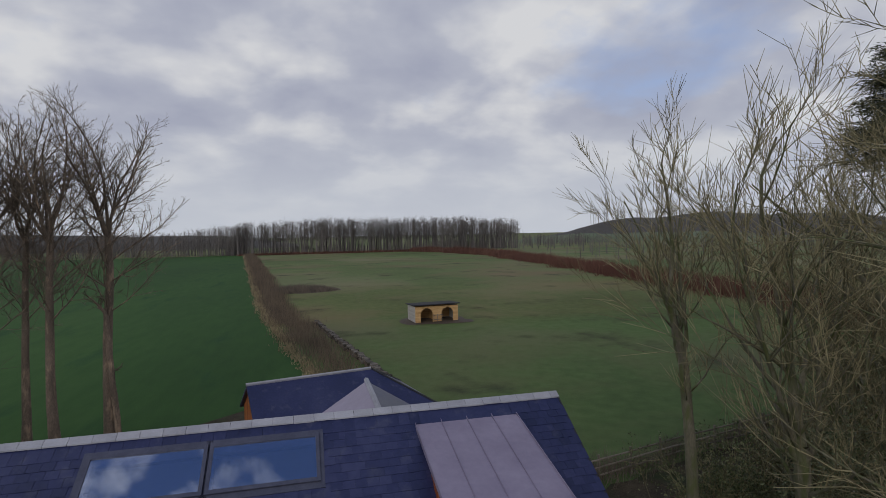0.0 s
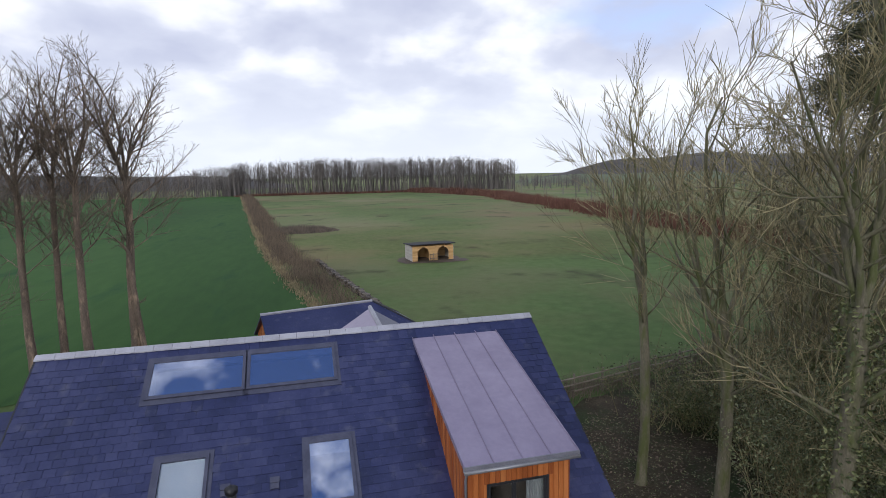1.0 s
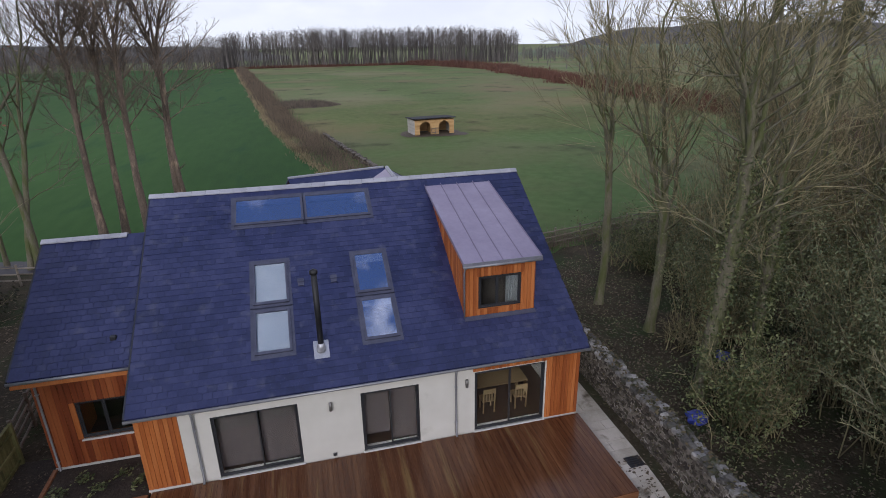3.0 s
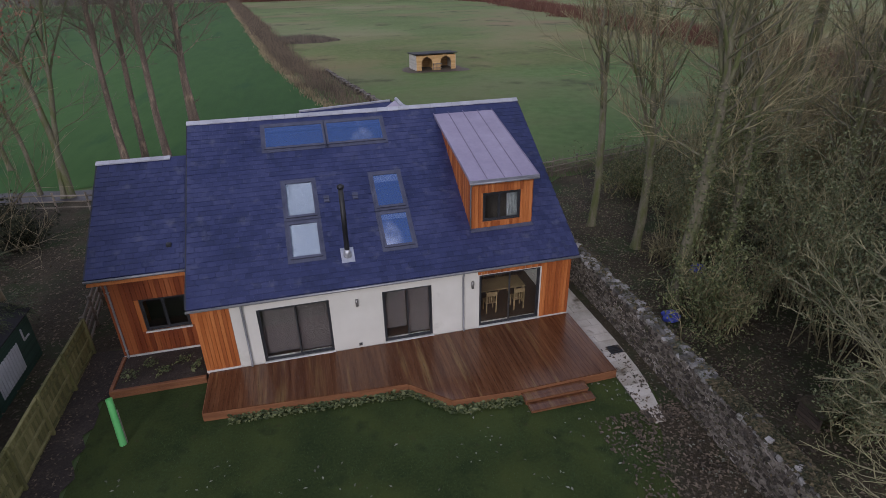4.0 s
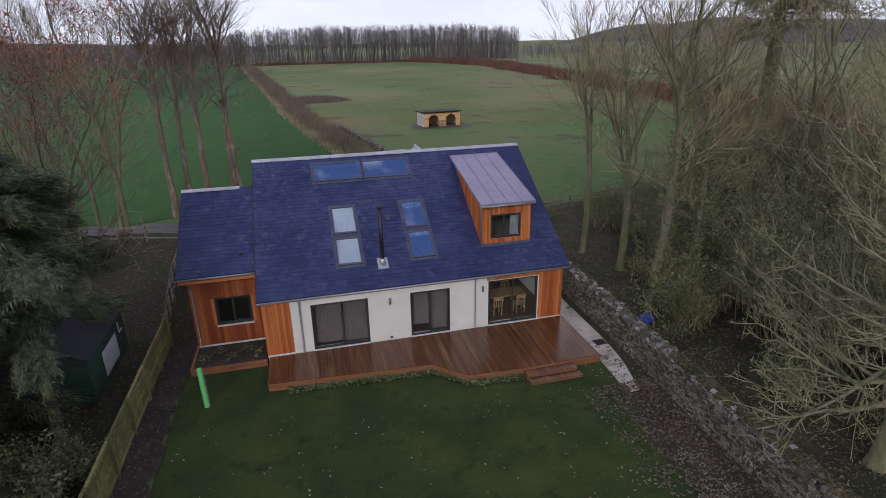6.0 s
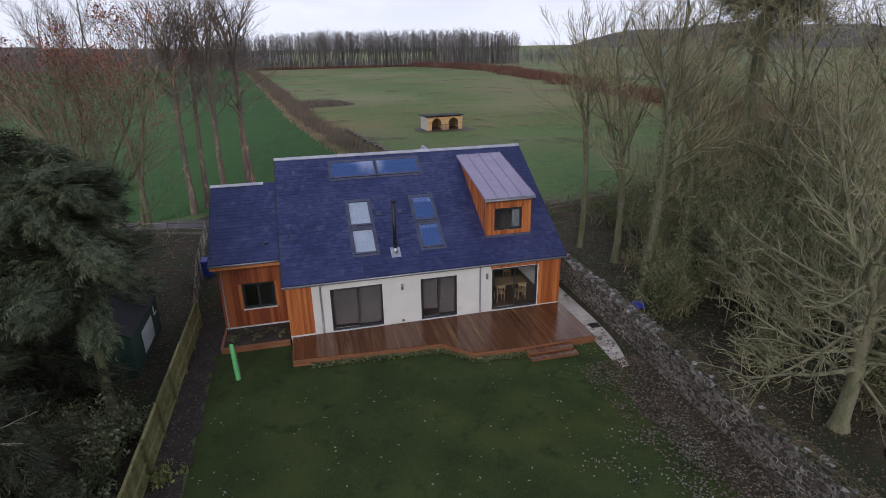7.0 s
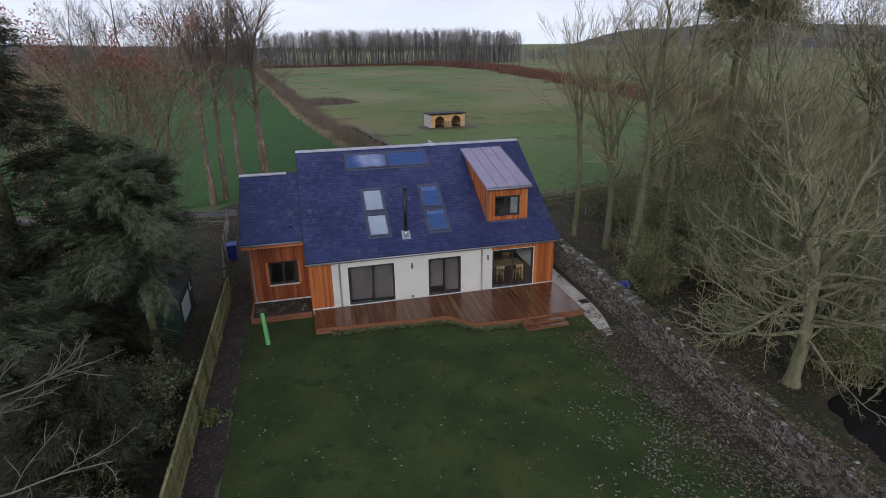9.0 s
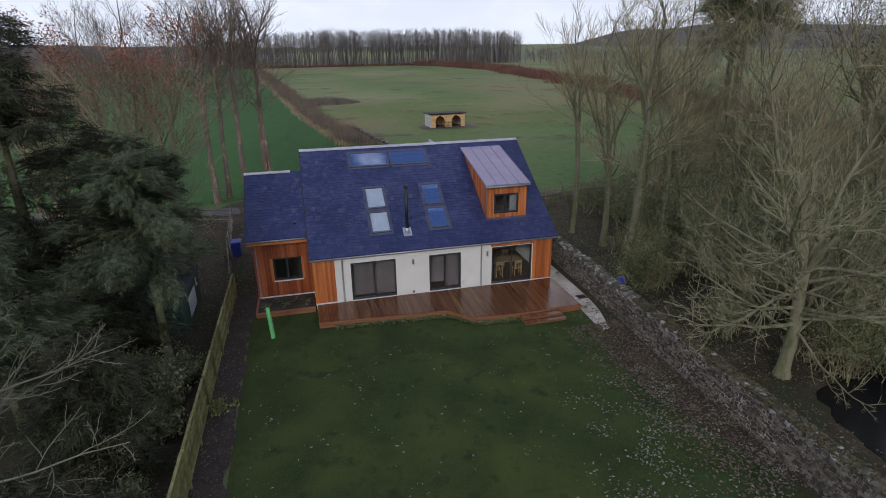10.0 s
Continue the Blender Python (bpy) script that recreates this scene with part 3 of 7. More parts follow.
def cells(x0, x1, y0, y1, holes):
    """The rectangles that are left of one when the holes are cut from it."""
    xs = sorted({x0, x1, *[h[0] for h in holes], *[h[1] for h in holes]})
    ys = sorted({y0, y1, *[h[2] for h in holes], *[h[3] for h in holes]})
    for a, b in zip(xs, xs[1:]):
        run = None
        for c, d in zip(ys, ys[1:]):
            mx, my = (a + b) / 2, (c + d) / 2
            if any(h[0] < mx < h[1] and h[2] < my < h[3] for h in holes):
                if run:
                    yield a, b, run[0], run[1]
                run = None
            else:
                run = (run[0], d) if run else (c, d)
        if run:
            yield a, b, run[0], run[1]


def wall_along_x(x0, x1, z0, z1, y0, y1, holes=()):
    """One closed wall with the holes cut through it."""
    xs = sorted({x0, x1, *[v for q in holes for v in q[:2]]})
    zs = sorted({z0, z1, *[v for q in holes for v in q[2:]]})
    s, index, seen = Shape(), {}, {}

    def corner(p):
        if p not in index:
            index[p] = len(s.v)
            s.v.append(p)
        return index[p]

    for a, b in zip(xs, xs[1:]):
        for c, d in zip(zs, zs[1:]):
            mx, mz = (a + b) / 2, (c + d) / 2
            if any(q[0] < mx < q[1] and q[2] < mz < q[3] for q in holes):
                continue
            p = [corner(v) for v in ((a, y0, c), (b, y0, c), (b, y1, c), (a, y1, c), (a, y0, d), (b, y0, d), (b, y1, d), (a, y1, d))]
            for f in ((0, 3, 2, 1), (4, 5, 6, 7), (0, 1, 5, 4), (1, 2, 6, 5), (2, 3, 7, 6), (3, 0, 4, 7)):
                face = tuple(p[i] for i in f)
                seen.setdefault(frozenset(face), []).append(face)
    s.f = [fs[0] for fs in seen.values() if len(fs) == 1]
    return s


def sloped(s, x0, x1, y0, y1, zf, thick):
    return s.hexa([(x0, y0, zf(y0) - thick), (x1, y0, zf(y0) - thick), (x1, y1, zf(y1) - thick), (x0, y1, zf(y1) - thick),
                   (x0, y0, zf(y0)), (x1, y0, zf(y0)), (x1, y1, zf(y1)), (x0, y1, zf(y1))])


DOORS = [(-2.34, -0.03, DECK_Z + 0.02, 2.37), (1.74, 3.46, DECK_Z + 0.02, 2.37), (5.19, 7.50, DECK_Z + 0.02, 2.45)]
SKY_LONG = [(-1.62, 0.66, 5.06, 6.07), (0.70, 2.94, 5.06, 6.07)]
SKY_LEFT = [(-1.07, -0.01, 2.34, 3.68), (-1.07, -0.01, 0.92, 2.17)]
SKY_RIGHT = [(2.08, 3.13, 2.34, 3.68), (2.08, 3.13, 0.92, 2.17)]
DORMER = (5.26, 7.53, 1.20, 6.15)

front = part("front_wall", wall_along_x(-4.18, 8.67, GROUND, 2.74, 0.0, 0.28, DOORS), RENDER_WHITE, house, "cream rendered front wall")
for x0, x1, y0, y1 in ((8.39, 8.67, 0.28, 10.6), (-4.18, -3.90, 0.28, 10.6)):
    s = Shape()
    outline = [(0.28, GROUND), (10.6, GROUND), (10.6, roof_z(RIDGE_Y * 2 - 10.6) - 0.2), (RIDGE_Y, RIDGE_Z - 0.2), (0.28, roof_z(0.28) - 0.2)]
    n = len(outline)
    s.add([(x0, y, z) for y, z in outline] + [(x1, y, z) for y, z in outline], [tuple(range(n - 1, -1, -1)), tuple(range(n, 2 * n))] + [(i, (i + 1) % n, n + (i + 1) % n, n + i) for i in range(n)])
    part("gable_wall", s, RENDER_WHITE, house, "cream rendered gable end wall")
part("rear_wall", Shape().box(-3.90, 8.39, 10.32, 10.6, GROUND, 4.2), RENDER_WHITE, house, "cream rendered rear wall")
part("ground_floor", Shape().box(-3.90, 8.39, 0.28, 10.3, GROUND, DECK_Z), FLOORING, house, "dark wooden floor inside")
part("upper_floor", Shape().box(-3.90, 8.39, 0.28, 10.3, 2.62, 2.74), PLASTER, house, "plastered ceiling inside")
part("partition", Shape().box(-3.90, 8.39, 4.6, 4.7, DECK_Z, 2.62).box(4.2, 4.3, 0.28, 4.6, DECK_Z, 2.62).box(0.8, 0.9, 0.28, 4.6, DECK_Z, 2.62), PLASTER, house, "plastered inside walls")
s = Shape()
holes = [(x0 + 0.06, x1 - 0.06, y0 + 0.06, y1 - 0.06) for x0, x1, y0, y1 in SKY_LONG + SKY_LEFT + SKY_RIGHT] + [(DORMER[0] + 0.12, DORMER[1] - 0.12, DORMER[2] + 0.1, DORMER[3] - 0.6)]
for a, b, c, d in cells(-4.33, 8.90, -0.14, RIDGE_Y, holes):
    sloped(s, a, b, c, d, roof_z, 0.16)
roof = part("roof", s, SLATE_JOINED, house, "pitched roof covered in blue-grey slates")
s = Shape()
back_eave = 10.95
sloped(s, -4.33, 8.90, RIDGE_Y, back_eave, lambda y: RIDGE_Z - S * (y - RIDGE_Y), 0.16)
part("rear_roof", s, SLATE_JOINED, house, "rear slope of blue-grey slates")

# slates: one shape, laid in courses
SL_W, SL_L, GAUGE = 0.252, 0.36, 0.205


def slate_shape(w=SL_W - 0.006, jag=0.0):
    s = Shape()
    h = w / 2
    return s.hexa([(-h, 0 + jag, 0.012), (h, 0, 0.012), (h, SL_L, 0.001), (-h, SL_L, 0.001), (-h, 0 + jag, 0.022), (h, 0, 0.022), (h, SL_L, 0.008), (-h, SL_L, 0.008)])


slate_meshes = [slate_shape(SL_W - 0.006, j).mesh("slate", SLATE) for j in (0.0, 0.006, -0.006)]
TILT_UP = Matrix.Rotation(SLOPE, 4, "X")


def lay_slates(parent, x0, x1, y0, y1, zf, skips, singles, seed):
    rng = random.Random(seed)
    rest = Shape()
    local = slate_shape()
    cosine = math.cos(SLOPE)
    courses = int((y1 - y0) / (GAUGE * cosine)) + 1
    made = 0
    for c in range(courses):
        y = y0 - 0.03 + c * GAUGE * cosine
        shift = 0.5 * SL_W * (c % 2)
        k = 0
        x = x0 + shift
        if shift:
            x = x0 + SL_W / 2 + 0.0
        while x < x1 - 0.02:
            cx = x + (0 if not shift else SL_W / 2) + (SL_W / 2 if not shift else 0)
            x += SL_W
            if cx > x1 - SL_W * 0.4:
                continue
            my = y + 0.12
            if any(a - 0.10 < cx < b + 0.10 and c0 - 0.10 < my < d + 0.05 for a, b, c0, d in skips):
                continue
            if y + SL_L * cosine > y1 + 0.08:
                continue
            tilt = rng.gauss(0, 0.004)
            lift = abs(rng.gauss(0, 0.002))
            at = Vector((cx + rng.gauss(0, 0.002), y + rng.gauss(0, 0.003), zf(y) + lift))
            turn = TILT_UP @ Matrix.Rotation(tilt, 4, "Z")
            if singles(cx, my) and made < 300:
                piece("slate", slate_meshes[rng.randrange(3)], parent, at, turn)
                made += 1
            else:
                m = Matrix.Translation(at) @ turn
                rest.add([m @ Vector(p) for p in local.v], local.f)
    return rest


SKIPS = [(-1.62, 2.94, 5.06, 6.07), (-1.07, -0.01, 0.92, 3.68), (2.08, 3.13, 0.92, 3.68), DORMER]

# ridge, verges, gutter
ridge_cap = part("ridge_capping", Shape().box(-4.33, 8.89, RIDGE_Y - 0.03, RIDGE_Y + 0.03, RIDGE_Z - 0.06, RIDGE_Z + 0.03), MORTAR, house, "row of pale grey ridge tiles")
x = -4.35
rng = random.Random(2)
while x < 8.90:
    w = 0.45
    x2 = min(x + w, 8.92)
    lift = rng.gauss(0, 0.003)
    s = Shape()
    for sgn in (-1, 1):
        y2 = RIDGE_Y + sgn * 0.17
        z2 = RIDGE_Z - S * 0.17 + 0.035 + lift
        s.hexa([(x + 0.004, min(RIDGE_Y, y2), (RIDGE_Z if y2 > RIDGE_Y else z2) + 0.0), (x2 - 0.004, min(RIDGE_Y, y2), (RIDGE_Z if y2 > RIDGE_Y else z2)), (x2 - 0.004, max(RIDGE_Y, y2), (z2 if y2 > RIDGE_Y else RIDGE_Z)), (x + 0.004, max(RIDGE_Y, y2), (z2 if y2 > RIDGE_Y else RIDGE_Z)),
                (x + 0.004, min(RIDGE_Y, y2), (RIDGE_Z + 0.055 if y2 > RIDGE_Y else z2 + 0.03)), (x2 - 0.004, min(RIDGE_Y, y2), (RIDGE_Z + 0.055 if y2 > RIDGE_Y else z2 + 0.03)), (x2 - 0.004, max(RIDGE_Y, y2), (z2 + 0.03 if y2 > RIDGE_Y else RIDGE_Z + 0.055)), (x + 0.004, max(RIDGE_Y, y2), (z2 + 0.03 if y2 > RIDGE_Y else RIDGE_Z + 0.055))])
    part("ridge_tile", s, RIDGE, ridge_cap)
    x += w
for x in (-4.345, 8.895):
    s = Shape()
    sloped(s, x - 0.01, x + 0.03, -0.16, RIDGE_Y, lambda y: roof_z(y) + 0.012, 0.20)
    part("verge_board", s, ANTHRACITE, house, "dark verge trim")
part("fascia", Shape().box(-4.31, 8.88, -0.135, -0.11, 2.675, 2.73), PIPE_GREY, house, "thin grey fascia strip")
part("soffit", Shape().box(-4.31, 8.88, -0.11, -0.003, 2.66, 2.675), SLEEPER, house)
part("gutter", Shape().tube([(-4.35, -0.19, 2.76), (8.92, -0.19, 2.76)], [0.045, 0.045], 10), PIPE_GREY, house, "zinc grey half-round gutter", smooth=True)


def downpipe(x, y, z0, z1, parent):
    s = Shape().tube([(x, y - 0.08, z1), (x, y + 0.0, z1 - 0.18), (x, y, z1 - 0.3), (x, y, z0 + 0.12), (x, y - 0.09, z0 + 0.02)], [0.035] * 5, 8)
    p = part("downpipe", s, PIPE_GREY, parent, "zinc grey downpipe", smooth=True)
    for z in (z0 + 0.5, z1 - 0.6):
        part("bracket", Shape().box(x - 0.05, x + 0.05, y - 0.012, y + 0.05, z - 0.015, z + 0.015), STEEL, p)
    return p


downpipe(-2.76, -0.06, DECK_Z, 2.68, house)
downpipe(4.58, -0.06, DECK_Z, 2.68, house)

# cedar cladding, board by board
BOARD = 0.118
board_cache = {}


def board_mesh(w, h, mat, d=0.022):
    key = (round(w, 3), round(h, 3), mat.name)
    if key not in board_cache:
        board_cache[key] = Shape().box(-w / 2, w / 2, 0, d, 0, h, 0.004).mesh("board", mat)
    return board_cache[key]


def clad(parent, x0, x1, z0, z1, y, holes=(), mat=CEDAR, wide=BOARD):
    n = max(1, round((x1 - x0) / wide))
    w = (x1 - x0) / n
    for i in range(n):
        a = x0 + i * w
        spans = [(z0, z1)]
        for h in holes:
            if a + w > h[0] + 0.005 and a < h[1] - 0.005:
                spans = [q for lo, hi in spans for q in ((lo, min(hi, h[2])), (max(lo, h[3]), hi)) if q[1] - q[0] > 0.02]
        for lo, hi in spans:
            piece("board", board_mesh(w - 0.008, hi - lo, mat), parent, (a + w / 2, y - 0.022 - (0.006 if i % 2 else 0.0), lo))


def clad_side(parent, x, y0, y1, z0f, z1f, facing):
    n = max(1, round((y1 - y0) / BOARD))
    w = (y1 - y0) / n
    for i in range(n):
        a = y0 + i * w
        lo0, lo1, hi0, hi1 = z0f(a), z0f(a + w), z1f(a), z1f(a + w)
        if min(hi0 - lo0, hi1 - lo1) < 0.02:
            continue
        d = 0.022 + (0.006 if i % 2 else 0)
        xa, xb = (x - d, x) if facing < 0 else (x, x + d)
        s = Shape().hexa([(xa, a + 0.004, lo0), (xb, a + 0.004, lo0), (xb, a + w - 0.004, lo1), (xa, a + w - 0.004, lo1), (xa, a + 0.004, hi0), (xb, a + 0.004, hi0), (xb, a + w - 0.004, hi1), (xa, a + w - 0.004, hi1)])
        part("board", s, CEDAR, parent)


cedar_left = part("cedar_panel", Shape().box(-4.182, -3.13, -0.004, -0.001, DECK_Z + 0.03, 2.655), CEDAR, house, "orange cedar cladding panel")
clad(cedar_left, -4.18, -3.13, DECK_Z + 0.06, 2.655, -0.004)
cedar_right = part("cedar_panel", Shape().box(7.54, 8.672, -0.004, -0.001, DECK_Z + 0.03, 2.655), CEDAR, house, "orange cedar cladding panel")
clad(cedar_right, 5.13, 8.67, DECK_Z + 0.06, 2.655, -0.004, [(5.15, 7.54, 0, 2.49)])
part("base_trim", Shape().box(-4.20, -3.10, -0.05, -0.002, DECK_Z + 0.004, DECK_Z + 0.06), SILL, house, "pale base trim")


def glazed(name, x0, x1, z0, z1, y, label, sill=True, split=0.5, fw=0.055, slide=False, parent=house):
    """A two-light window or sliding door in an opening of a wall whose face is at y."""
    s = Shape()
    d0, d1 = y + 0.03, y + 0.11
    s.box(x0, x1, d0, d1, z1 - fw, z1, 0.006).box(x0, x1, d0, d1, z0, z0 + fw, 0.006).box(x0, x0 + fw, d0, d1, z0 + fw, z1 - fw, 0.006).box(x1 - fw, x1, d0, d1, z0 + fw, z1 - fw, 0.006)
    w = part(name, s, ANTHRACITE, parent, label)
    xm = x0 + (x1 - x0) * split
    for k, (a, b, off) in enumerate(((x0 + fw, xm + fw * 0.5, 0.0), (xm - fw * 0.5, x1 - fw, 0.045 if slide else 0.0))):
        e = fw * 0.9
        ya, yb = d0 + 0.012 + off * 0.8, d0 + 0.045 + off * 0.8
        if not slide:
            a, b = (a, xm) if k == 0 else (xm, b)
        f = Shape().box(a, b, ya, yb, z1 - fw - e, z1 - fw, 0.004).box(a, b, ya, yb, z0 + fw, z0 + fw + e, 0.004).box(a, a + e, ya, yb, z0 + fw + e, z1 - fw - e, 0.004).box(b - e, b, ya, yb, z0 + fw + e, z1 - fw - e, 0.004)
        part("sash", f, ANTHRACITE, w)
        p = part("pane", Shape().box(a + e, b - e, ya + 0.012, ya + 0.020, z0 + fw + e, z1 - fw - e), GLASS, w, "clear glass")
        p.visible_shadow = False
    if slide:
        part("handle", Shape().box(xm - 0.012, xm + 0.012, d0 - 0.012, d0 + 0.012, z0 + 0.95, z0 + 1.2, 0.005), ANTHRACITE, w, "slim dark handle")
    if sill:
        part("sill", Shape().box(x0 - 0.03, x1 + 0.03, y - 0.07, y + 0.03, z0 - 0.05, z0, 0.006), SILL, w, "pale projecting sill")
    return w


for (x0, x1, z0, z1), n in zip(DOORS, (0.52, 0.5, 0.5)):
    glazed("sliding_door", x0, x1, z0, z1, 0.0, "two-panel sliding door with anthracite frame", True, n, 0.048, True)


# roller blinds behind the glass
def roller_blind(x0, x1, z0, z1):
    b = thing("roller_blind", ((x0 + x1) / 2, 0.24, z1), "taupe roller blind lowered behind a sliding door", "blind", "roller blinds")
    part("cloth", Shape().box(x0, x1, 0.236, 0.240, z0, z1 - 0.04), CURTAIN, b)
    part("roller", Shape().tube([(x0, 0.24, z1), (x1, 0.24, z1)], [0.03, 0.03], 8), CURTAIN, b)
    part("bottom_bar", Shape().box(x0, x1, 0.228, 0.248, z0 - 0.025, z0, 0.004), ANTHRACITE, b)


roller_blind(-2.27, -1.16, 0.50, 2.35)
roller_blind(-1.10, -0.09, 0.44, 2.35)
roller_blind(1.81, 2.57, 0.75, 2.35)
roller_blind(2.63, 3.39, 0.44, 2.35)

# table and chairs seen through the third door
table = thing("dining_table", (6.45, 1.6, DECK_Z), "pale oak dining table inside the sliding door", "table")
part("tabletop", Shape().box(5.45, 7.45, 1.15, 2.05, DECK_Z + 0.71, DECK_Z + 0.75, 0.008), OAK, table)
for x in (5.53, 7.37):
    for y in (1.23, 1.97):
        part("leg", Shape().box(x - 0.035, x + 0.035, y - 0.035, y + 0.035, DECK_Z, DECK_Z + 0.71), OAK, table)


def dining_chair(x, y):
    c = thing("dining_chair", (x, y, DECK_Z), "pale oak dining chair with slatted back", "chair", "chairs round the table")
    z = DECK_Z
    part("seat", Shape().box(x - 0.22, x + 0.22, y - 0.21, y + 0.21, z + 0.43, z + 0.47, 0.01), OAK, c)
    for dx in (-0.19, 0.19):
        part("leg", Shape().box(x + dx - 0.02, x + dx + 0.02, y + 0.15, y + 0.19, z, z + 0.43), OAK, c)
        part("back_leg", Shape().hexa([(x + dx - 0.02, y - 0.21, z), (x + dx + 0.02, y - 0.21, z), (x + dx + 0.02, y - 0.17, z), (x + dx - 0.02, y - 0.17, z), (x + dx - 0.02, y - 0.27, z + 0.95), (x + dx + 0.02, y - 0.27, z + 0.95), (x + dx + 0.02, y - 0.24, z + 0.95), (x + dx - 0.02, y - 0.24, z + 0.95)]), OAK, c)
    part("top_rail", Shape().box(x - 0.20, x + 0.20, y - 0.275, y - 0.245, z + 0.78, z + 0.96, 0.006), OAK, c)
    for dx in (-0.09, 0.0, 0.09):
        part("slat", Shape().box(x + dx - 0.015, x + dx + 0.015, y - 0.25, y - 0.23, z + 0.46, z + 0.79), OAK, c)
    return c


chair = dining_chair(5.92, 0.95)
copy_thing(chair, Matrix.Translation((7.02, 0.93, DECK_Z)))
for x, turn in ((6.0, 180), (6.9, 180)):
    copy_thing(chair, pose(x, 2.3, DECK_Z, 0, 0, turn))


# wall lamps and the little vent
def wall_lamp(x, z):
    lamp = thing("wall_lamp", (x, 0.0, z), "small up-and-down metal wall lamp", "wall lamp", "wall lamps on the front")
    part("back_plate", Shape().box(x - 0.035, x + 0.035, -0.02, -0.002, z - 0.09, z + 0.09, 0.004), LAMP_METAL, lamp)
    part("barrel", Shape().tube([(x, -0.075, z - 0.13), (x, -0.075, z + 0.13)], [0.045, 0.045], 12), LAMP_METAL, lamp, smooth=True)
    part("arm", Shape().box(x - 0.015, x + 0.015, -0.06, -0.018, z - 0.02, z + 0.02), LAMP_METAL, lamp)
    return lamp


wall_lamp(0.87, 2.14)
wall_lamp(4.92, 2.16)
vent = part("wall_vent", Shape().box(0.81, 0.93, -0.02, -0.002, 0.36, 0.48, 0.004), LAMP_METAL, house, "small metal wall vent")
for k in range(3):
    part("slat", Shape().box(0.825, 0.915, -0.028, -0.02, 0.382 + k * 0.03, 0.396 + k * 0.03), ANTHRACITE, vent)


# ---- roof windows ----
def on_roof(x, y, n):
    """A place n metres above the slates."""
    return Vector((x, y - n * math.sin(SLOPE), roof_z(y) + n * math.cos(SLOPE)))


def roof_box(s, x0, x1, y0, y1, n0, n1):
    return s.hexa([on_roof(x0, y0, n0), on_roof(x1, y0, n0), on_roof(x1, y1, n0), on_roof(x0, y1, n0), on_roof(x0, y0, n1), on_roof(x1, y0, n1), on_roof(x1, y1, n1), on_roof(x0, y1, n1)])


def roof_window(x0, x1, y0, y1, blind, label):
    e = 0.075
    s = Shape()
    for a, b, c, d in ((x0, x1, y0, y0 + e), (x0, x1, y1 - e, y1), (x0, x0 + e, y0 + e, y1 - e), (x1 - e, x1, y0 + e, y1 - e)):
        roof_box(s, a, b, c, d, -0.10, 0.075)
    w = part("roof_window", s, DARK_FLASH, house, label)
    p = part("pane", roof_box(Shape(), x0 + e, x1 - e, y0 + e, y1 - e, 0.045, 0.053), GLASS if blind == 1.0 else ROOF_GLASS, w, "glass reflecting the sky")
    p.visible_shadow = False
    f = Shape()
    m = 0.09
    for a, b, c, d in ((x0 - m, x1 + m, y0 - m * 1.3, y0), (x0 - m, x1 + m, y1, y1 + m), (x0 - m, x0, y0, y1), (x1, x1 + m, y0, y1)):
        roof_box(f, a, b, c, d, 0.004, 0.028)
    part("flashing", f, DARK_FLASH, w, "dark lead flashing")
    if blind:
        part("blind", roof_box(Shape(), x0 + e, x1 - e, y1 - e - blind * (y1 - y0 - 2 * e), y1 - e, 0.0, 0.012), BLIND, w, "pulled blind, blued for reflected sky")
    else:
        # Added dark sheet gives the open pane the darkness of an unlit room
        part("lining", roof_box(Shape(), x0 + e, x1 - e, y0 + e, y1 - e, -0.35, -0.33), ANTHRACITE, w, "dark sheet in place of the unlit room")
    return w


for r in SKY_LONG:
    roof_window(*r, 0, "wide roof window near the ridge")
for r in SKY_LEFT:
    roof_window(*r, 1.0, "tall roof window with its white blind down")
roof_window(*SKY_RIGHT[0], 0.22, "tall roof window with the blind a little down")
roof_window(*SKY_RIGHT[1], 0.16, "tall roof window with the blind a little down")

# ---- flue ----
fx, fy = 0.79, 0.88
fz = roof_z(fy)
flue = thing("flue", (fx, fy, fz), "tall black metal stove flue on the slate roof", "flue")
part("pipe", Shape().tube([(fx, fy, fz - 0.1), (fx, fy, 5.86)], [0.085, 0.085], 14), BLACK_METAL, flue, smooth=True)
part("cowl", Shape().tube([(fx, fy, 5.86), (fx, fy, 5.88), (fx, fy, 5.96), (fx, fy, 6.02)], [0.10, 0.115, 0.115, 0.02], 14), BLACK_METAL, flue, smooth=True)
part("cone", Shape().tube([(fx, fy, fz - 0.05), (fx, fy, fz + 0.13), (fx, fy, fz + 0.20)], [0.17, 0.115, 0.095], 14), STEEL, flue, "bright metal weathering cone", smooth=True)
part("base_flashing", roof_box(Shape(), fx - 0.22, fx + 0.22, fy - 0.27, fy + 0.22, 0.022, 0.032), STEEL, flue, "bright metal base flashing")
for x, y in ((0.37, 2.88), (1.39, 2.88)):
    v = thing("roof_vent", on_roof(x, y, 0.02), "small slate-coloured roof vent", "vent", "roof vents")
    part("cowl", roof_box(Shape(), x - 0.09, x + 0.09, y - 0.09, y + 0.10, 0.02, 0.06), DARK_FLASH, v)
    part("hood", roof_box(Shape(), x - 0.10, x + 0.10, y + 0.02, y + 0.13, 0.06, 0.08), DARK_FLASH, v)

# ---- dormer ----
def dormer_top(y):
    return 5.604 + (y - 0.97) * 0.232


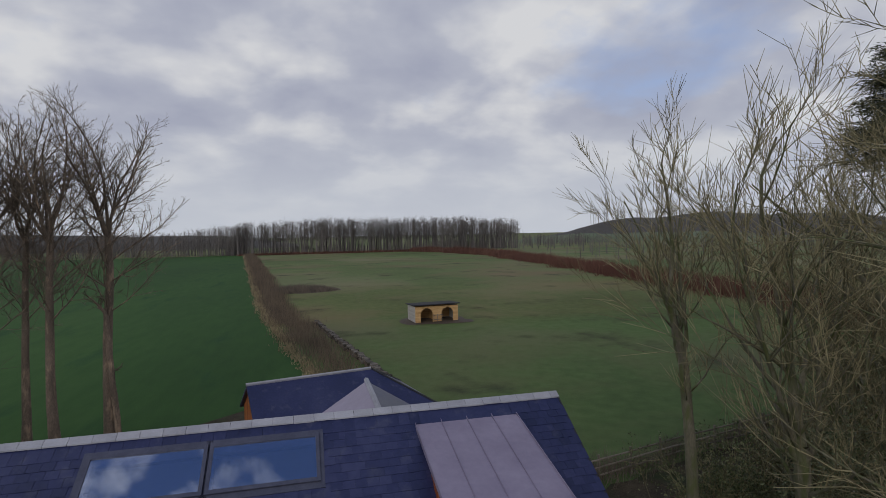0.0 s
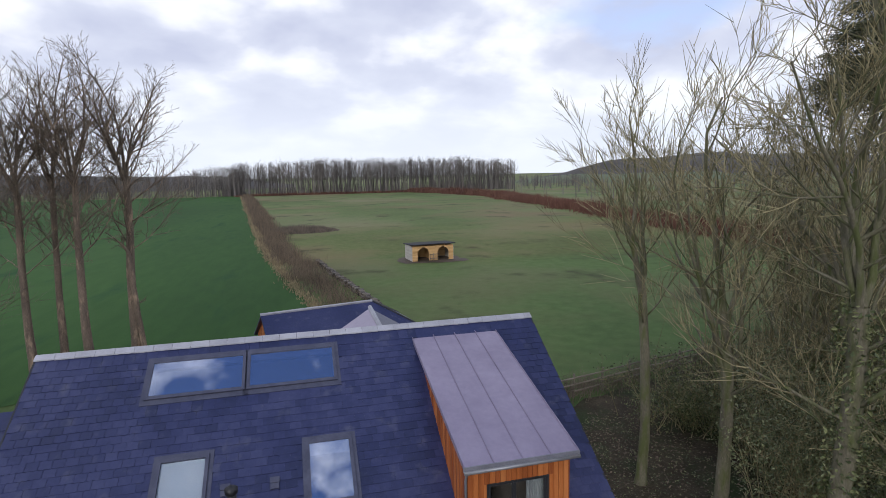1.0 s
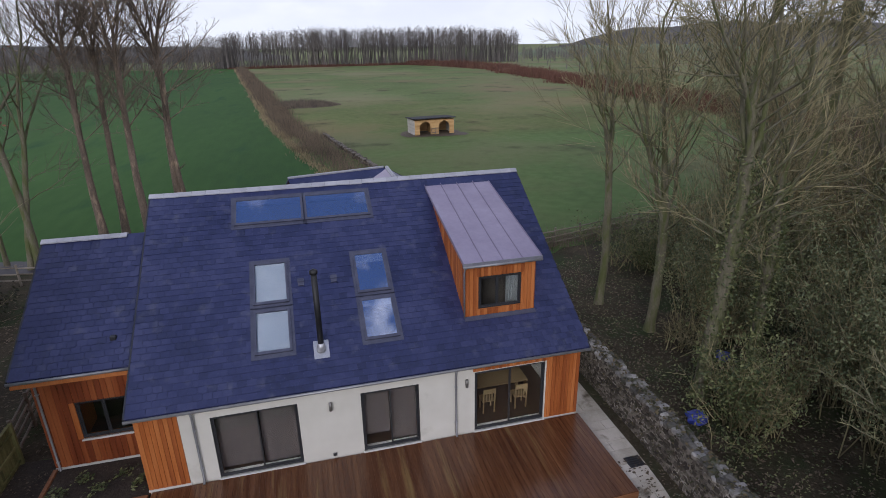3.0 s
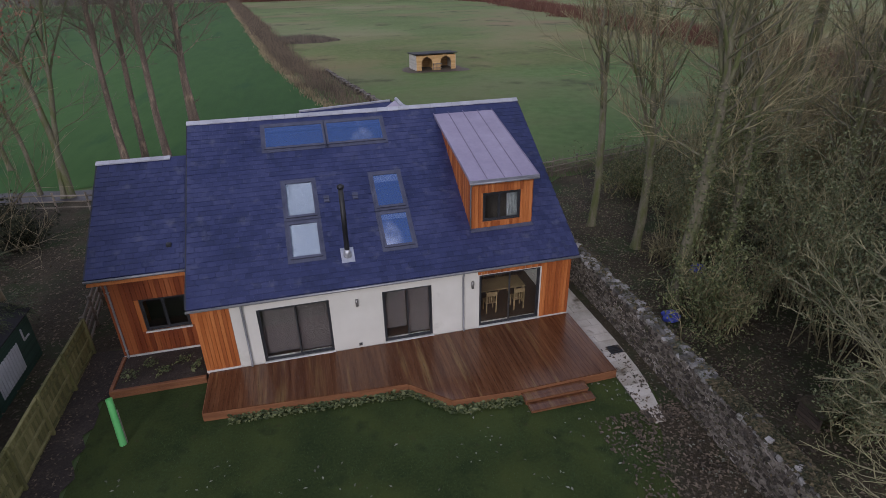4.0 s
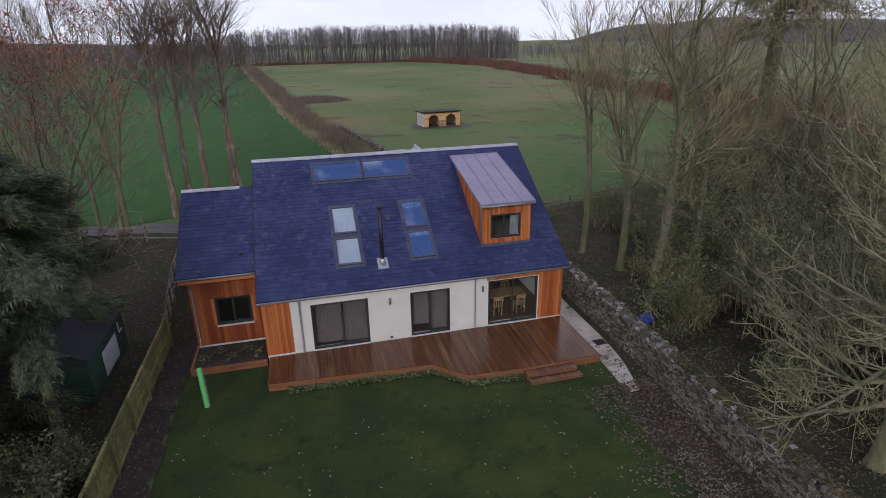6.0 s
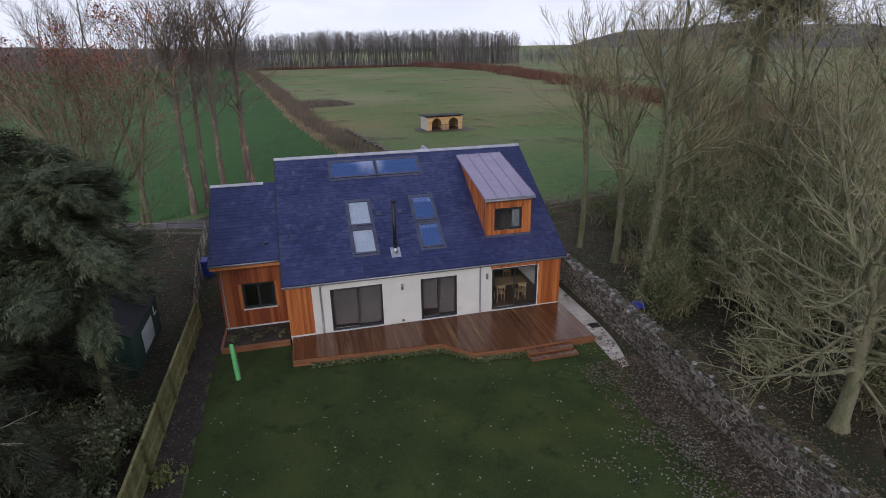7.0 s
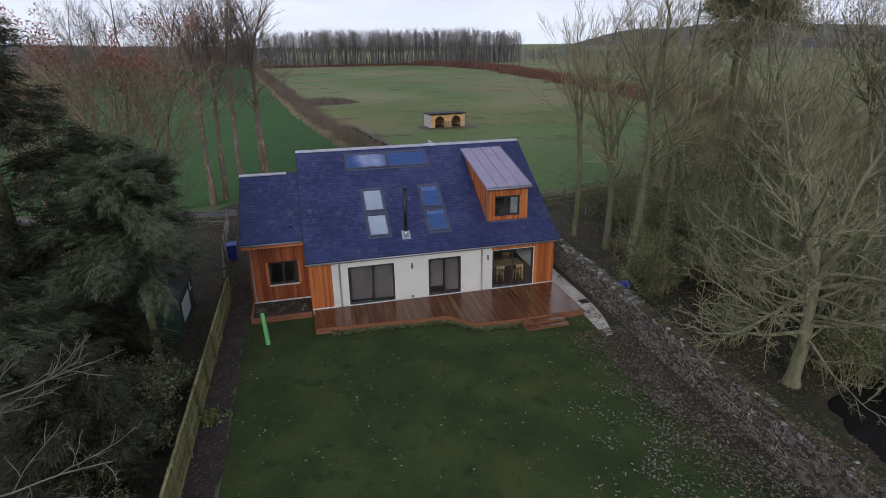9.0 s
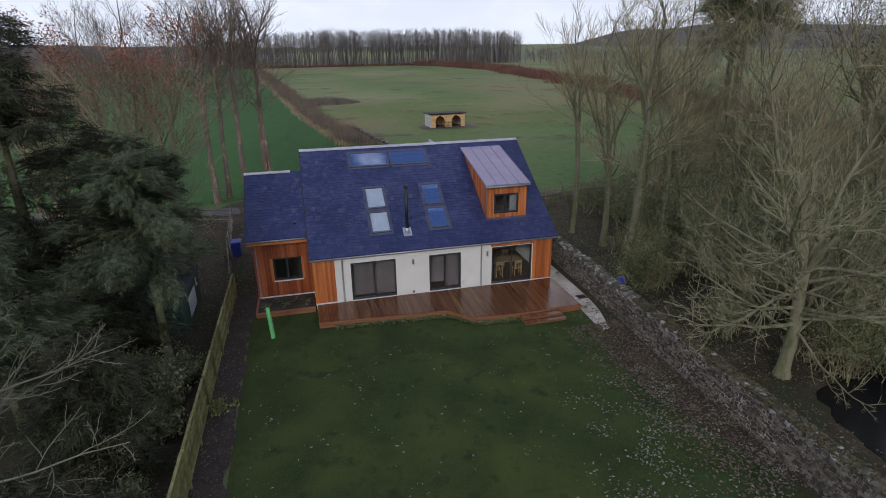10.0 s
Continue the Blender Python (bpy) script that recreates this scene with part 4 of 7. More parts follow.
dx0, dx1, dy = 5.26, 7.53, 1.20
DWIN = (5.68, 7.10, 3.93, 5.04)
dormer = part("dormer_front", wall_along_x(dx0, dx1, roof_z(dy) - 0.1, dormer_top(dy) - 0.07, dy, dy + 0.14, [DWIN]), CEDAR, house, "cedar-clad dormer front")
clad(dormer, dx0, dx1, roof_z(dy) + 0.03, dormer_top(dy) - 0.08, dy - 0.002, [DWIN])
cheek_meet = 6.10
for x, facing in ((dx0, -1), (dx1, 1)):
    s = Shape()
    xa, xb = (x, x + 0.12) if facing < 0 else (x - 0.12, x)
    pts = [(dy + 0.14, roof_z(dy + 0.14) - 0.1), (cheek_meet, roof_z(cheek_meet) - 0.1), (cheek_meet, dormer_top(cheek_meet) - 0.07), (dy + 0.14, dormer_top(dy + 0.14) - 0.07)]
    s.hexa([(xa, *pts[0]), (xb, *pts[0]), (xb, *pts[1]), (xa, *pts[1]), (xa, *pts[3]), (xb, *pts[3]), (xb, *pts[2]), (xa, *pts[2])])
    cheek = part("dormer_cheek", s, CEDAR, house, "cedar-clad dormer side")
    clad_side(cheek, x + facing * 0.003, dy - 0.02, cheek_meet, lambda y: roof_z(y) + 0.02, lambda y: dormer_top(y) - 0.08, facing)
s = Shape()
s.hexa([(5.12, 0.97, dormer_top(0.97) - 0.07), (7.66, 0.97, dormer_top(0.97) - 0.07), (7.66, 6.39, dormer_top(6.39) - 0.07), (5.12, 6.39, dormer_top(6.39) - 0.07),
        (5.12, 0.97, dormer_top(0.97)), (7.66, 0.97, dormer_top(0.97)), (7.66, 6.39, dormer_top(6.39)), (5.12, 6.39, dormer_top(6.39))])
droof = part("dormer_roof", s, LEAD, house, "lilac-grey standing-seam metal dormer roof")
for i in range(5):
    x = 5.135 + i * (7.645 - 5.135) / 4
    s = Shape().hexa([(x - 0.012, 0.97, dormer_top(0.97)), (x + 0.012, 0.97, dormer_top(0.97)), (x + 0.012, 6.39, dormer_top(6.39)), (x - 0.012, 6.39, dormer_top(6.39)),
                      (x - 0.006, 0.97, dormer_top(0.97) + 0.035), (x + 0.006, 0.97, dormer_top(0.97) + 0.035), (x + 0.006, 6.39, dormer_top(6.39) + 0.035), (x - 0.006, 6.39, dormer_top(6.39) + 0.035)])
    part("seam", s, LEAD, droof)
part("drip_edge", Shape().box(5.11, 7.67, 0.95, 0.98, dormer_top(0.97) - 0.10, dormer_top(0.97) + 0.006), LEAD_FLASH, droof, "grey metal drip edge")
part("dormer_gutter", Shape().tube([(5.12, 0.92, 5.50), (7.66, 0.92, 5.50)], [0.04, 0.04], 8), PIPE_GREY, house, "small zinc gutter", smooth=True)
part("dormer_downpipe", Shape().tube([(5.20, 0.92, 5.48), (5.21, 1.08, 5.36), (5.21, 1.14, 5.21), (5.21, 1.14, roof_z(1.14) + 0.06)], [0.03] * 4, 8), PIPE_GREY, house, "small zinc downpipe", smooth=True)
glazed("dormer_window", *DWIN, dy, "two-light dormer window with anthracite frame", False, 0.44)
part("apron_flashing", roof_box(Shape(), dx0 - 0.05, dx1 + 0.05, dy - 0.14, dy, 0.026, 0.034), DARK_FLASH, house, "lead apron under the dormer")
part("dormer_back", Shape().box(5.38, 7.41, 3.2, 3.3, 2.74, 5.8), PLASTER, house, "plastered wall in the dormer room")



def folded_curtain(x0, x1, y, z0, z1, label):
    c = thing("curtain", ((x0 + x1) / 2, y, z1), label, "curtain", "dormer curtains")
    s = Shape()
    n = 36
    for i in range(n + 1):
        x = x0 + (x1 - x0) * i / n
        yy = y + 0.028 * math.sin(i * 1.25) + 0.008 * math.sin(i * 0.43)
        s.v.extend([(x, yy, z0), (x, yy, z1), (x, yy + 0.008, z0), (x, yy + 0.008, z1)])
    for i in range(n):
        a, b = i * 4, i * 4 + 4
        s.f.extend([(a, b, b + 1, a + 1), (b + 2, a + 2, a + 3, b + 3), (a + 1, b + 1, b + 3, a + 3), (a, a + 2, b + 2, b)])
    part("cloth", s, CURTAIN_GREY, c)
    part("curtain_rail", Shape().tube([(x0, y, z1 + 0.02), (x1, y, z1 + 0.02)], [0.012, 0.012], 8), STEEL, c)


folded_curtain(5.72, 5.80, dy + 0.24, 3.90, 5.06, "grey folded curtain beside the dormer window")
folded_curtain(6.66, 7.08, dy + 0.24, 3.90, 5.06, "grey folded curtain beside the dormer window")

# ---- annex ----
AX0, AX1, AY = -7.10, -4.18, 1.80
AWIN = (-6.20, -4.75, 1.12, 2.37)
annex = part("annex_wall", wall_along_x(AX0, AX1, GROUND, 3.50, AY, AY + 0.25, [AWIN]), CEDAR, house, "cedar-clad annex front wall")
part("annex_plinth", Shape().box(AX0 - 0.02, AX1 - 0.03, AY - 0.035, AY - 0.002, GROUND, 0.26), SILL, house, "pale plinth strip")
clad(annex, AX0, AX1, 0.27, 3.49, AY - 0.002, [AWIN], CEDAR_RED, 0.15)
s = Shape()
outline = [(AY + 0.25, GROUND), (8.9, GROUND), (8.9, 6.15 - S * (8.9 - 5.375) - 0.2), (5.375, 5.95), (AY + 0.25, annex_z(AY + 0.25) - 0.2)]
n = len(outline)
s.add([(AX0, y, z) for y, z in outline] + [(AX0 + 0.25, y, z) for y, z in outline], [tuple(range(n - 1, -1, -1)), tuple(range(n, 2 * n))] + [(i, (i + 1) % n, n + (i + 1) % n, n + i) for i in range(n)])
ag = part("annex_gable", s, CEDAR, house, "cedar-clad annex gable wall")
clad_side(ag, AX0, AY, 8.9, lambda y: 0.22, lambda y: min(annex_z(y), 6.15 - S * (y - 5.375)) - 0.21, -1)
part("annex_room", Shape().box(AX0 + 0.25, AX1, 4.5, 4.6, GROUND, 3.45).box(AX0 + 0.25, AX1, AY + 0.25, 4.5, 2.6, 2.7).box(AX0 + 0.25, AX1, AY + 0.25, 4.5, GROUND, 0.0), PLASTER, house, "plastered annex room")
side = part("return_wall", Shape().box(-4.18, -4.02, 0.285, AY, GROUND, 2.8), CEDAR, house)
clad_side(side, -4.182, 0.0, AY, lambda y: 0.24, lambda y: roof_z(y) - 0.2, -1)
s = Shape()
sloped(s, -7.36, -4.18, 1.33, 5.375, annex_z, 0.16)
aroof = part("annex_roof", s, SLATE_JOINED, house, "lower slate roof of the annex")
s = Shape()
sloped(s, -7.36, -4.18, 5.375, 9.2, lambda y: 6.15 - S * (y - 5.375), 0.16)
part("annex_rear_roof", s, SLATE_JOINED, house)
acap = part("annex_ridge_capping", Shape().box(-7.35, -4.94, 5.345, 5.405, 6.08, 6.16), MORTAR, house, "row of pale grey ridge tiles")
x = -7.38
while x < -4.95:
    x2 = min(x + 0.45, -4.92)
    s = Shape()
    for sgn in (-1, 1):
        ya, yb = (5.205, 5.375) if sgn < 0 else (5.375, 5.545)
        za, zb = (6.09, 6.16) if sgn < 0 else (6.16, 6.09)
        s.hexa([(x + 0.004, ya, za), (x2 - 0.004, ya, za), (x2 - 0.004, yb, zb), (x + 0.004, yb, zb), (x + 0.004, ya, za + 0.04), (x2 - 0.004, ya, za + 0.04), (x2 - 0.004, yb, zb + 0.04), (x + 0.004, yb, zb + 0.04)])
    part("ridge_tile", s, RIDGE, acap)
    x += 0.45
s = Shape()
sloped(s, -7.38, -7.33, 1.31, 5.375, lambda y: annex_z(y) + 0.012, 0.2)
part("annex_verge", s, ANTHRACITE, house, "dark verge trim")
part("annex_gutter", Shape().tube([(-7.38, 1.28, 3.50), (-4.36, 1.28, 3.50)], [0.045, 0.045], 10), PIPE_GREY, house, "zinc grey gutter", smooth=True)
part("annex_fascia", Shape().box(-7.36, -4.36, 1.36, 1.385, 3.28, 3.45), CEDAR, house, "timber fascia board")
part("annex_soffit", Shape().box(-7.34, -4.20, 1.385, 1.795, 3.30, 3.32), CEDAR, house)
downpipe(-6.98, AY - 0.08, 0.0, 3.42, house)
glazed("annex_window", *AWIN, AY, "two-light annex window with anthracite frame", True, 0.5)
av = thing("roof_vent", (-4.89, 2.09, annex_z(2.09)), "small dark roof vent", "vent", "roof vents")
part("cowl", Shape().box(-4.97, -4.81, 2.02, 2.16, annex_z(2.09) - 0.03, annex_z(2.09) + 0.11, 0.02), ANTHRACITE, av)

# ---- rear cross gable of the house ----
CGX, CGZ, CGY0, CGY1, CGW = 4.69, 6.20, 7.9, 12.45, 2.75


def gable_side(x0, z0, x1, z1):
    lo, hi = min((x0, z0), (x1, z1)), max((x0, z0), (x1, z1))
    return Shape().hexa([(lo[0], CGY0, lo[1] - 0.12), (hi[0], CGY0, hi[1] - 0.12), (hi[0], CGY1, hi[1] - 0.12), (lo[0], CGY1, lo[1] - 0.12), (lo[0], CGY0, lo[1]), (hi[0], CGY0, hi[1]), (hi[0], CGY1, hi[1]), (lo[0], CGY1, lo[1])])


# Left slope borrows the pale metal to imitate sky sheen on its slates
pale = part("pale_slope", gable_side(CGX - CGW, CGZ - S * CGW, CGX, CGZ), LEAD, house, "left slope of the rear gable, paled for sky sheen")
part("slate_slope", gable_side(CGX, CGZ, CGX + CGW, CGZ - S * CGW), SLATE_JOINED, house, "slate slope of the rear gable")
part("gable_ridge", Shape().tube([(CGX, CGY0, CGZ + 0.03), (CGX, CGY1 + 0.02, CGZ + 0.03)], [0.09, 0.09], 6), RIDGE, house, "pale grey ridge tiles")
s = Shape()
pts = [(CGX - CGW + 0.2, GROUND), (CGX + CGW - 0.2, GROUND), (CGX + CGW - 0.2, CGZ - S * (CGW - 0.2) - 0.13), (CGX, CGZ - 0.13), (CGX - CGW + 0.2, CGZ - S * (CGW - 0.2) - 0.13)]
s.add([(x, 10.62, z) for x, z in pts] + [(x, 12.3, z) for x, z in pts], [(4, 3, 2, 1, 0), (5, 6, 7, 8, 9)] + [(i, (i + 1) % 5, 5 + (i + 1) % 5, 5 + i) for i in range(5)])
part("rear_gable_wall", s, RENDER_WHITE, house, "cream rendered rear gable")

# ---- outbuilding ----
wing = thing("outbuilding", (3.0, 22.8, GROUND), "low slate-roofed timber outbuilding behind the house", "outbuilding")
ua = Vector((6.1, 1.4, 0)).normalized()
na = Vector((-ua.y, ua.x, 0))
A0 = Vector((0.0, 22.2, 0))
WL, WD, WR = 6.26, 2.9, 3.9
WS = 0.60
EZ = WR - WS * WD


def wing_at(u, n, z):
    p = A0 + ua * u + na * n
    return (p.x, p.y, z)


def wing_slab(s, quad, thick=0.14):
    n = len(quad)
    s.add([wing_at(u, v, z - thick) for u, v, z in quad] + [wing_at(u, v, z) for u, v, z in quad], [tuple(range(n - 1, -1, -1)), tuple(range(n, 2 * n))] + [(i, (i + 1) % n, n + (i + 1) % n, n + i) for i in range(n)])
    return s


part("front_slope", wing_slab(Shape(), [(-0.2, -WD, EZ), (WL + WD, -WD, EZ), (WL, 0, WR), (-0.2, 0, WR)]), SLATE_JOINED, wing, "blue-grey slate slope")
part("rear_slope", wing_slab(Shape(), [(-0.2, 0, WR), (WL, 0, WR), (WL + WD, WD, EZ), (-0.2, WD, EZ)]), SLATE_JOINED, wing, "blue-grey slate slope")
part("hip_slope", wing_slab(Shape(), [(WL, 0, WR), (WL + WD, -WD, EZ), (WL + WD, WD, EZ)]), SLATE_JOINED, wing, "hipped slate end")
part("ridge_capping", Shape().tube([wing_at(-0.22, 0, WR + 0.02), wing_at(WL, 0, WR + 0.02)], [0.09, 0.09], 6), RIDGE, wing, "pale grey ridge tiles")
for sgn in (-1, 1):
    part("hip_capping", Shape().tube([wing_at(WL, 0, WR + 0.01), wing_at(WL + WD, sgn * WD, EZ + 0.01)], [0.06, 0.06], 6), ANTHRACITE, wing, "dark hip tiles")
s = Shape()
pts = [(-WD + 0.3, GROUND), (WD - 0.3, GROUND), (WD - 0.3, EZ + 0.04), (0, WR - 0.16), (-WD + 0.3, EZ + 0.04)]
s.add([wing_at(0.0, n, z) for n, z in pts] + [wing_at(0.2, n, z) for n, z in pts], [(4, 3, 2, 1, 0), (5, 6, 7, 8, 9)] + [(i, (i + 1) % 5, 5 + (i + 1) % 5, 5 + i) for i in range(5)])
gw = part("gable_wall", s, CEDAR, wing, "orange timber gable wall")
n = 26
for i in range(n):
    a = -WD + 0.3 + i * (2 * WD - 0.6) / n
    b = a + (2 * WD - 0.6) / n
    z1 = EZ + 0.04 + (WR - 0.16 - EZ - 0.04) * (1 - abs((a + b) / 2) / (WD - 0.3)) - 0.02
    part("board", Shape().hexa([wing_at(-0.025, a + 0.005, GROUND), wing_at(0, a + 0.005, GROUND), wing_at(0, b - 0.005, GROUND), wing_at(-0.025, b - 0.005, GROUND), wing_at(-0.025, a + 0.005, z1), wing_at(0, a + 0.005, z1), wing_at(0, b - 0.005, z1), wing_at(-0.025, b - 0.005, z1)]), CEDAR, gw)
for nn in (-1, 1):
    a, b = sorted((nn * (WD - 0.5), nn * (WD - 0.3)))
    part("side_wall", Shape().hexa([wing_at(0.2, a, GROUND), wing_at(WL + WD - 0.3, a, GROUND), wing_at(WL + WD - 0.3, b, GROUND), wing_at(0.2, b, GROUND), wing_at(0.2, a, EZ), wing_at(WL + WD - 0.3, a, EZ), wing_at(WL + WD - 0.3, b, EZ), wing_at(0.2, b, EZ)]), CEDAR, wing)
part("end_wall", Shape().hexa([wing_at(WL + WD - 0.5, -WD + 0.5, GROUND), wing_at(WL + WD - 0.3, -WD + 0.5, GROUND), wing_at(WL + WD - 0.3, WD - 0.5, GROUND), wing_at(WL + WD - 0.5, WD - 0.5, GROUND), wing_at(WL + WD - 0.5, -WD + 0.5, EZ), wing_at(WL + WD - 0.3, -WD + 0.5, EZ), wing_at(WL + WD - 0.3, WD - 0.5, EZ), wing_at(WL + WD - 0.5, WD - 0.5, EZ)]), CEDAR, wing)


# ---- deck ----
deck = thing("deck", (2.2, -1.6, GROUND), "wet brown timber deck along the house front", "deck")
EDGE = [(-4.12, -2.0), (2.07, -2.37), (3.21, -3.49), (5.45, -3.62), (8.72, -3.55)]


def deck_edge(x):
    for (xa, ya), (xb, yb) in zip(EDGE, EDGE[1:]):
        if x <= xb:
            return ya + (yb - ya) * max(0, (x - xa)) / (xb - xa)
    return EDGE[-1][1]


W = 0.143
x = -4.12
while x < 8.69:
    a, b = x + 0.003, min(x + W - 0.003, 8.72)
    ya, yb = deck_edge(a), deck_edge(b)
    z0, z1 = DECK_Z - 0.03, DECK_Z + random.gauss(0, 0.0012)
    s = Shape().hexa([(a, ya, z0), (b, yb, z0), (b, -0.055, z0), (a, -0.055, z0), (a, ya, z1), (b, yb, z1), (b, -0.055, z1), (a, -0.055, z1)])
    part("deck_board", s, DECKING, deck)
    x += W
s = Shape()
for (xa, ya), (xb, yb) in zip(EDGE, EDGE[1:]):
    s.hexa([(xa, ya + 0.05, GROUND), (xb, yb + 0.05, GROUND), (xb, -0.06, GROUND), (xa, -0.06, GROUND), (xa, ya + 0.05, DECK_Z - 0.032), (xb, yb + 0.05, DECK_Z - 0.032), (xb, -0.06, DECK_Z - 0.032), (xa, -0.06, DECK_Z - 0.032)])
part("deck_frame", s, SLEEPER, deck)
for k in range(2):
    z0 = GROUND + 0.045 + k * 0.145
    for (xa, ya), (xb, yb) in list(zip(EDGE, EDGE[1:])) + [((8.72, -3.55), (8.72, -0.06)), ((-4.12, -0.06), (-4.12, -2.0))]:
        d = Vector((xb - xa, yb - ya, 0)).normalized()
        nrm = Vector((d.y, -d.x, 0)) * 0.024
        s = Shape().hexa([(xa + nrm.x, ya + nrm.y, z0), (xb + nrm.x, yb + nrm.y, z0), (xb, yb, z0), (xa, ya, z0), (xa + nrm.x, ya + nrm.y, z0 + 0.14), (xb + nrm.x, yb + nrm.y, z0 + 0.14), (xb, yb, z0 + 0.14), (xa, ya, z0 + 0.14)])
        part("fascia_board", s, SLEEPER, deck, "reddish deck edge board")
for k, (ya, yb, z) in enumerate(((-4.02, -3.60, 0.21), (-4.40, -4.02, 0.11))):
    st = part("step", Shape().box(5.42 + 0.04 * k, 7.50 + 0.05 * k, ya + 0.03, yb, GROUND, z - 0.03), SLEEPER, deck, "low timber deck step")
    for j in range(3):
        w = (yb - ya) / 3
        part("tread_board", Shape().box(5.40 + 0.04 * k, 7.52 + 0.05 * k, ya + j * w + 0.003, ya + (j + 1) * w - 0.003, z - 0.03, z, 0.004), DECKING, st)

# ---- raised bed in front of the annex ----
bed = thing("raised_bed", (-5.7, 0.8, GROUND), "sleeper-edged raised bed with dark soil below the annex window", "raised bed")
for k in range(2):
    part("front_sleeper", Shape().box(-7.15, -4.24, -0.16, -0.04, GROUND + 0.155 * k, GROUND + 0.15 + 0.155 * k, 0.012), SLEEPER, bed)
    part("side_sleeper", Shape().box(-7.17, -7.05, -0.04, 1.75, GROUND + 0.155 * k, GROUND + 0.15 + 0.155 * k, 0.012), SLEEPER, bed)
part("soil", Shape().box(-7.05, -4.24, -0.04, 1.75, GROUND, 0.20), EARTH, bed, "dark soil")

# ---- paving ----
PL = [(8.82, 5.0), (8.80, -2.0), (8.72, -4.2), (8.62, -5.75)]
PR = [(9.82, 5.0), (9.76, -2.0), (9.62, -3.8), (9.12, -5.75)]


def path_x(side, y):
    for (xa, ya), (xb, yb) in zip(side, side[1:]):
        if y >= yb:
            return xa + (xb - xa) * (ya - y) / (ya - yb)
    return side[-1][0]


s = Shape()
for ya, yb in ((5.0, -2.0), (-2.0, -3.8), (-3.8, -5.7)):
    s.hexa([(path_x(PL, yb), yb, GROUND - 0.05), (path_x(PR, yb), yb, GROUND - 0.05), (path_x(PR, ya), ya, GROUND - 0.05), (path_x(PL, ya), ya, GROUND - 0.05), (path_x(PL, yb), yb, GROUND + 0.075), (path_x(PR, yb), yb, GROUND + 0.075), (path_x(PR, ya), ya, GROUND + 0.075), (path_x(PL, ya), ya, GROUND + 0.075)])
path_stones = setting("paved_path", s, MORTAR, "pale sandstone path beside the deck, leafy at the end", "path")
rng = random.Random(12)
y = -5.75
row = 0
while y < 4.4:
    h = rng.choice((0.42, 0.56, 0.6))
    split = rng.uniform(0.3, 0.7) if row % 2 else None
    for lo, hi in ([(0, 1)] if split is None else [(0, split), (split, 1)]):
        if y < -5.2 and hi == 1 and lo == 0:
            lo = 0.3
        q = []
        for yy in (y + 0.008, y + h - 0.008):
            l, w = path_x(PL, yy), path_x(PR, yy) - path_x(PL, yy)
            q.append((l + lo * w + 0.008, l + hi * w - 0.008, yy))
        z1 = GROUND + 0.092 + rng.gauss(0, 0.003)
        (a0, b0, y0), (a1, b1, y1) = q
        part("paving_slab", Shape().hexa([(a0, y0, GROUND + 0.03), (b0, y0, GROUND + 0.03), (b1, y1, GROUND + 0.03), (a1, y1, GROUND + 0.03), (a0, y0, z1), (b0, y0, z1), (b1, y1, z1), (a1, y1, z1)]), PAVING, path_stones)
    y += h
    row += 1
man = thing("manhole_cover", (9.44, -2.3, GROUND + 0.09), "dark square inspection cover set in the path", "manhole cover")
part("cover_frame", Shape().box(9.19, 9.68, -2.50, -2.07, GROUND + 0.096, GROUND + 0.108, 0.003), ANTHRACITE, man)
for k in range(5):
    part("rib", Shape().box(9.24, 9.63, -2.47 + k * 0.083, -2.43 + k * 0.083, GROUND + 0.108, GROUND + 0.114), BLACK_METAL, man)

# ---- garden fence ----
fence = thing("garden_fence", (-8.6, -5, GROUND), "mossy green-brown closeboard timber garden fence", "fence")
FH = 1.50


def fence_x(y):
    return -8.40 + y * 0.006


post_mesh = Shape().box(-0.05, 0.05, -0.05, 0.05, 0, FH + 0.04, 0.006).mesh("post", FENCE_WOOD)
board_f = Shape().box(-0.009, 0.009, -0.058, 0.058, 0.04, FH - 0.05, 0.003).mesh("fence_board", FENCE_WOOD)
y = 2.6
while y > -30:
    FX = fence_x(y - 1)
    piece("post", post_mesh, fence, (FX + 0.06, y, GROUND))
    for z in (0.20, 0.68, 1.16):
        part("rail", Shape().box(FX + 0.012, FX + 0.062, y - 1.95, y - 0.05, GROUND + z, GROUND + z + 0.085, 0.005), FENCE_WOOD, fence)
    part("cap_rail", Shape().box(FX - 0.03, FX + 0.065, y - 2.0, y, GROUND + FH - 0.045, GROUND + FH - 0.005, 0.005), FENCE_WOOD, fence)
    k = 0
    while k < 16:
        piece("fence_board", board_f, fence, (FX + random.gauss(0, 0.002), y - 0.062 - k * 0.125, GROUND))
        k += 1
    y -= 2.0


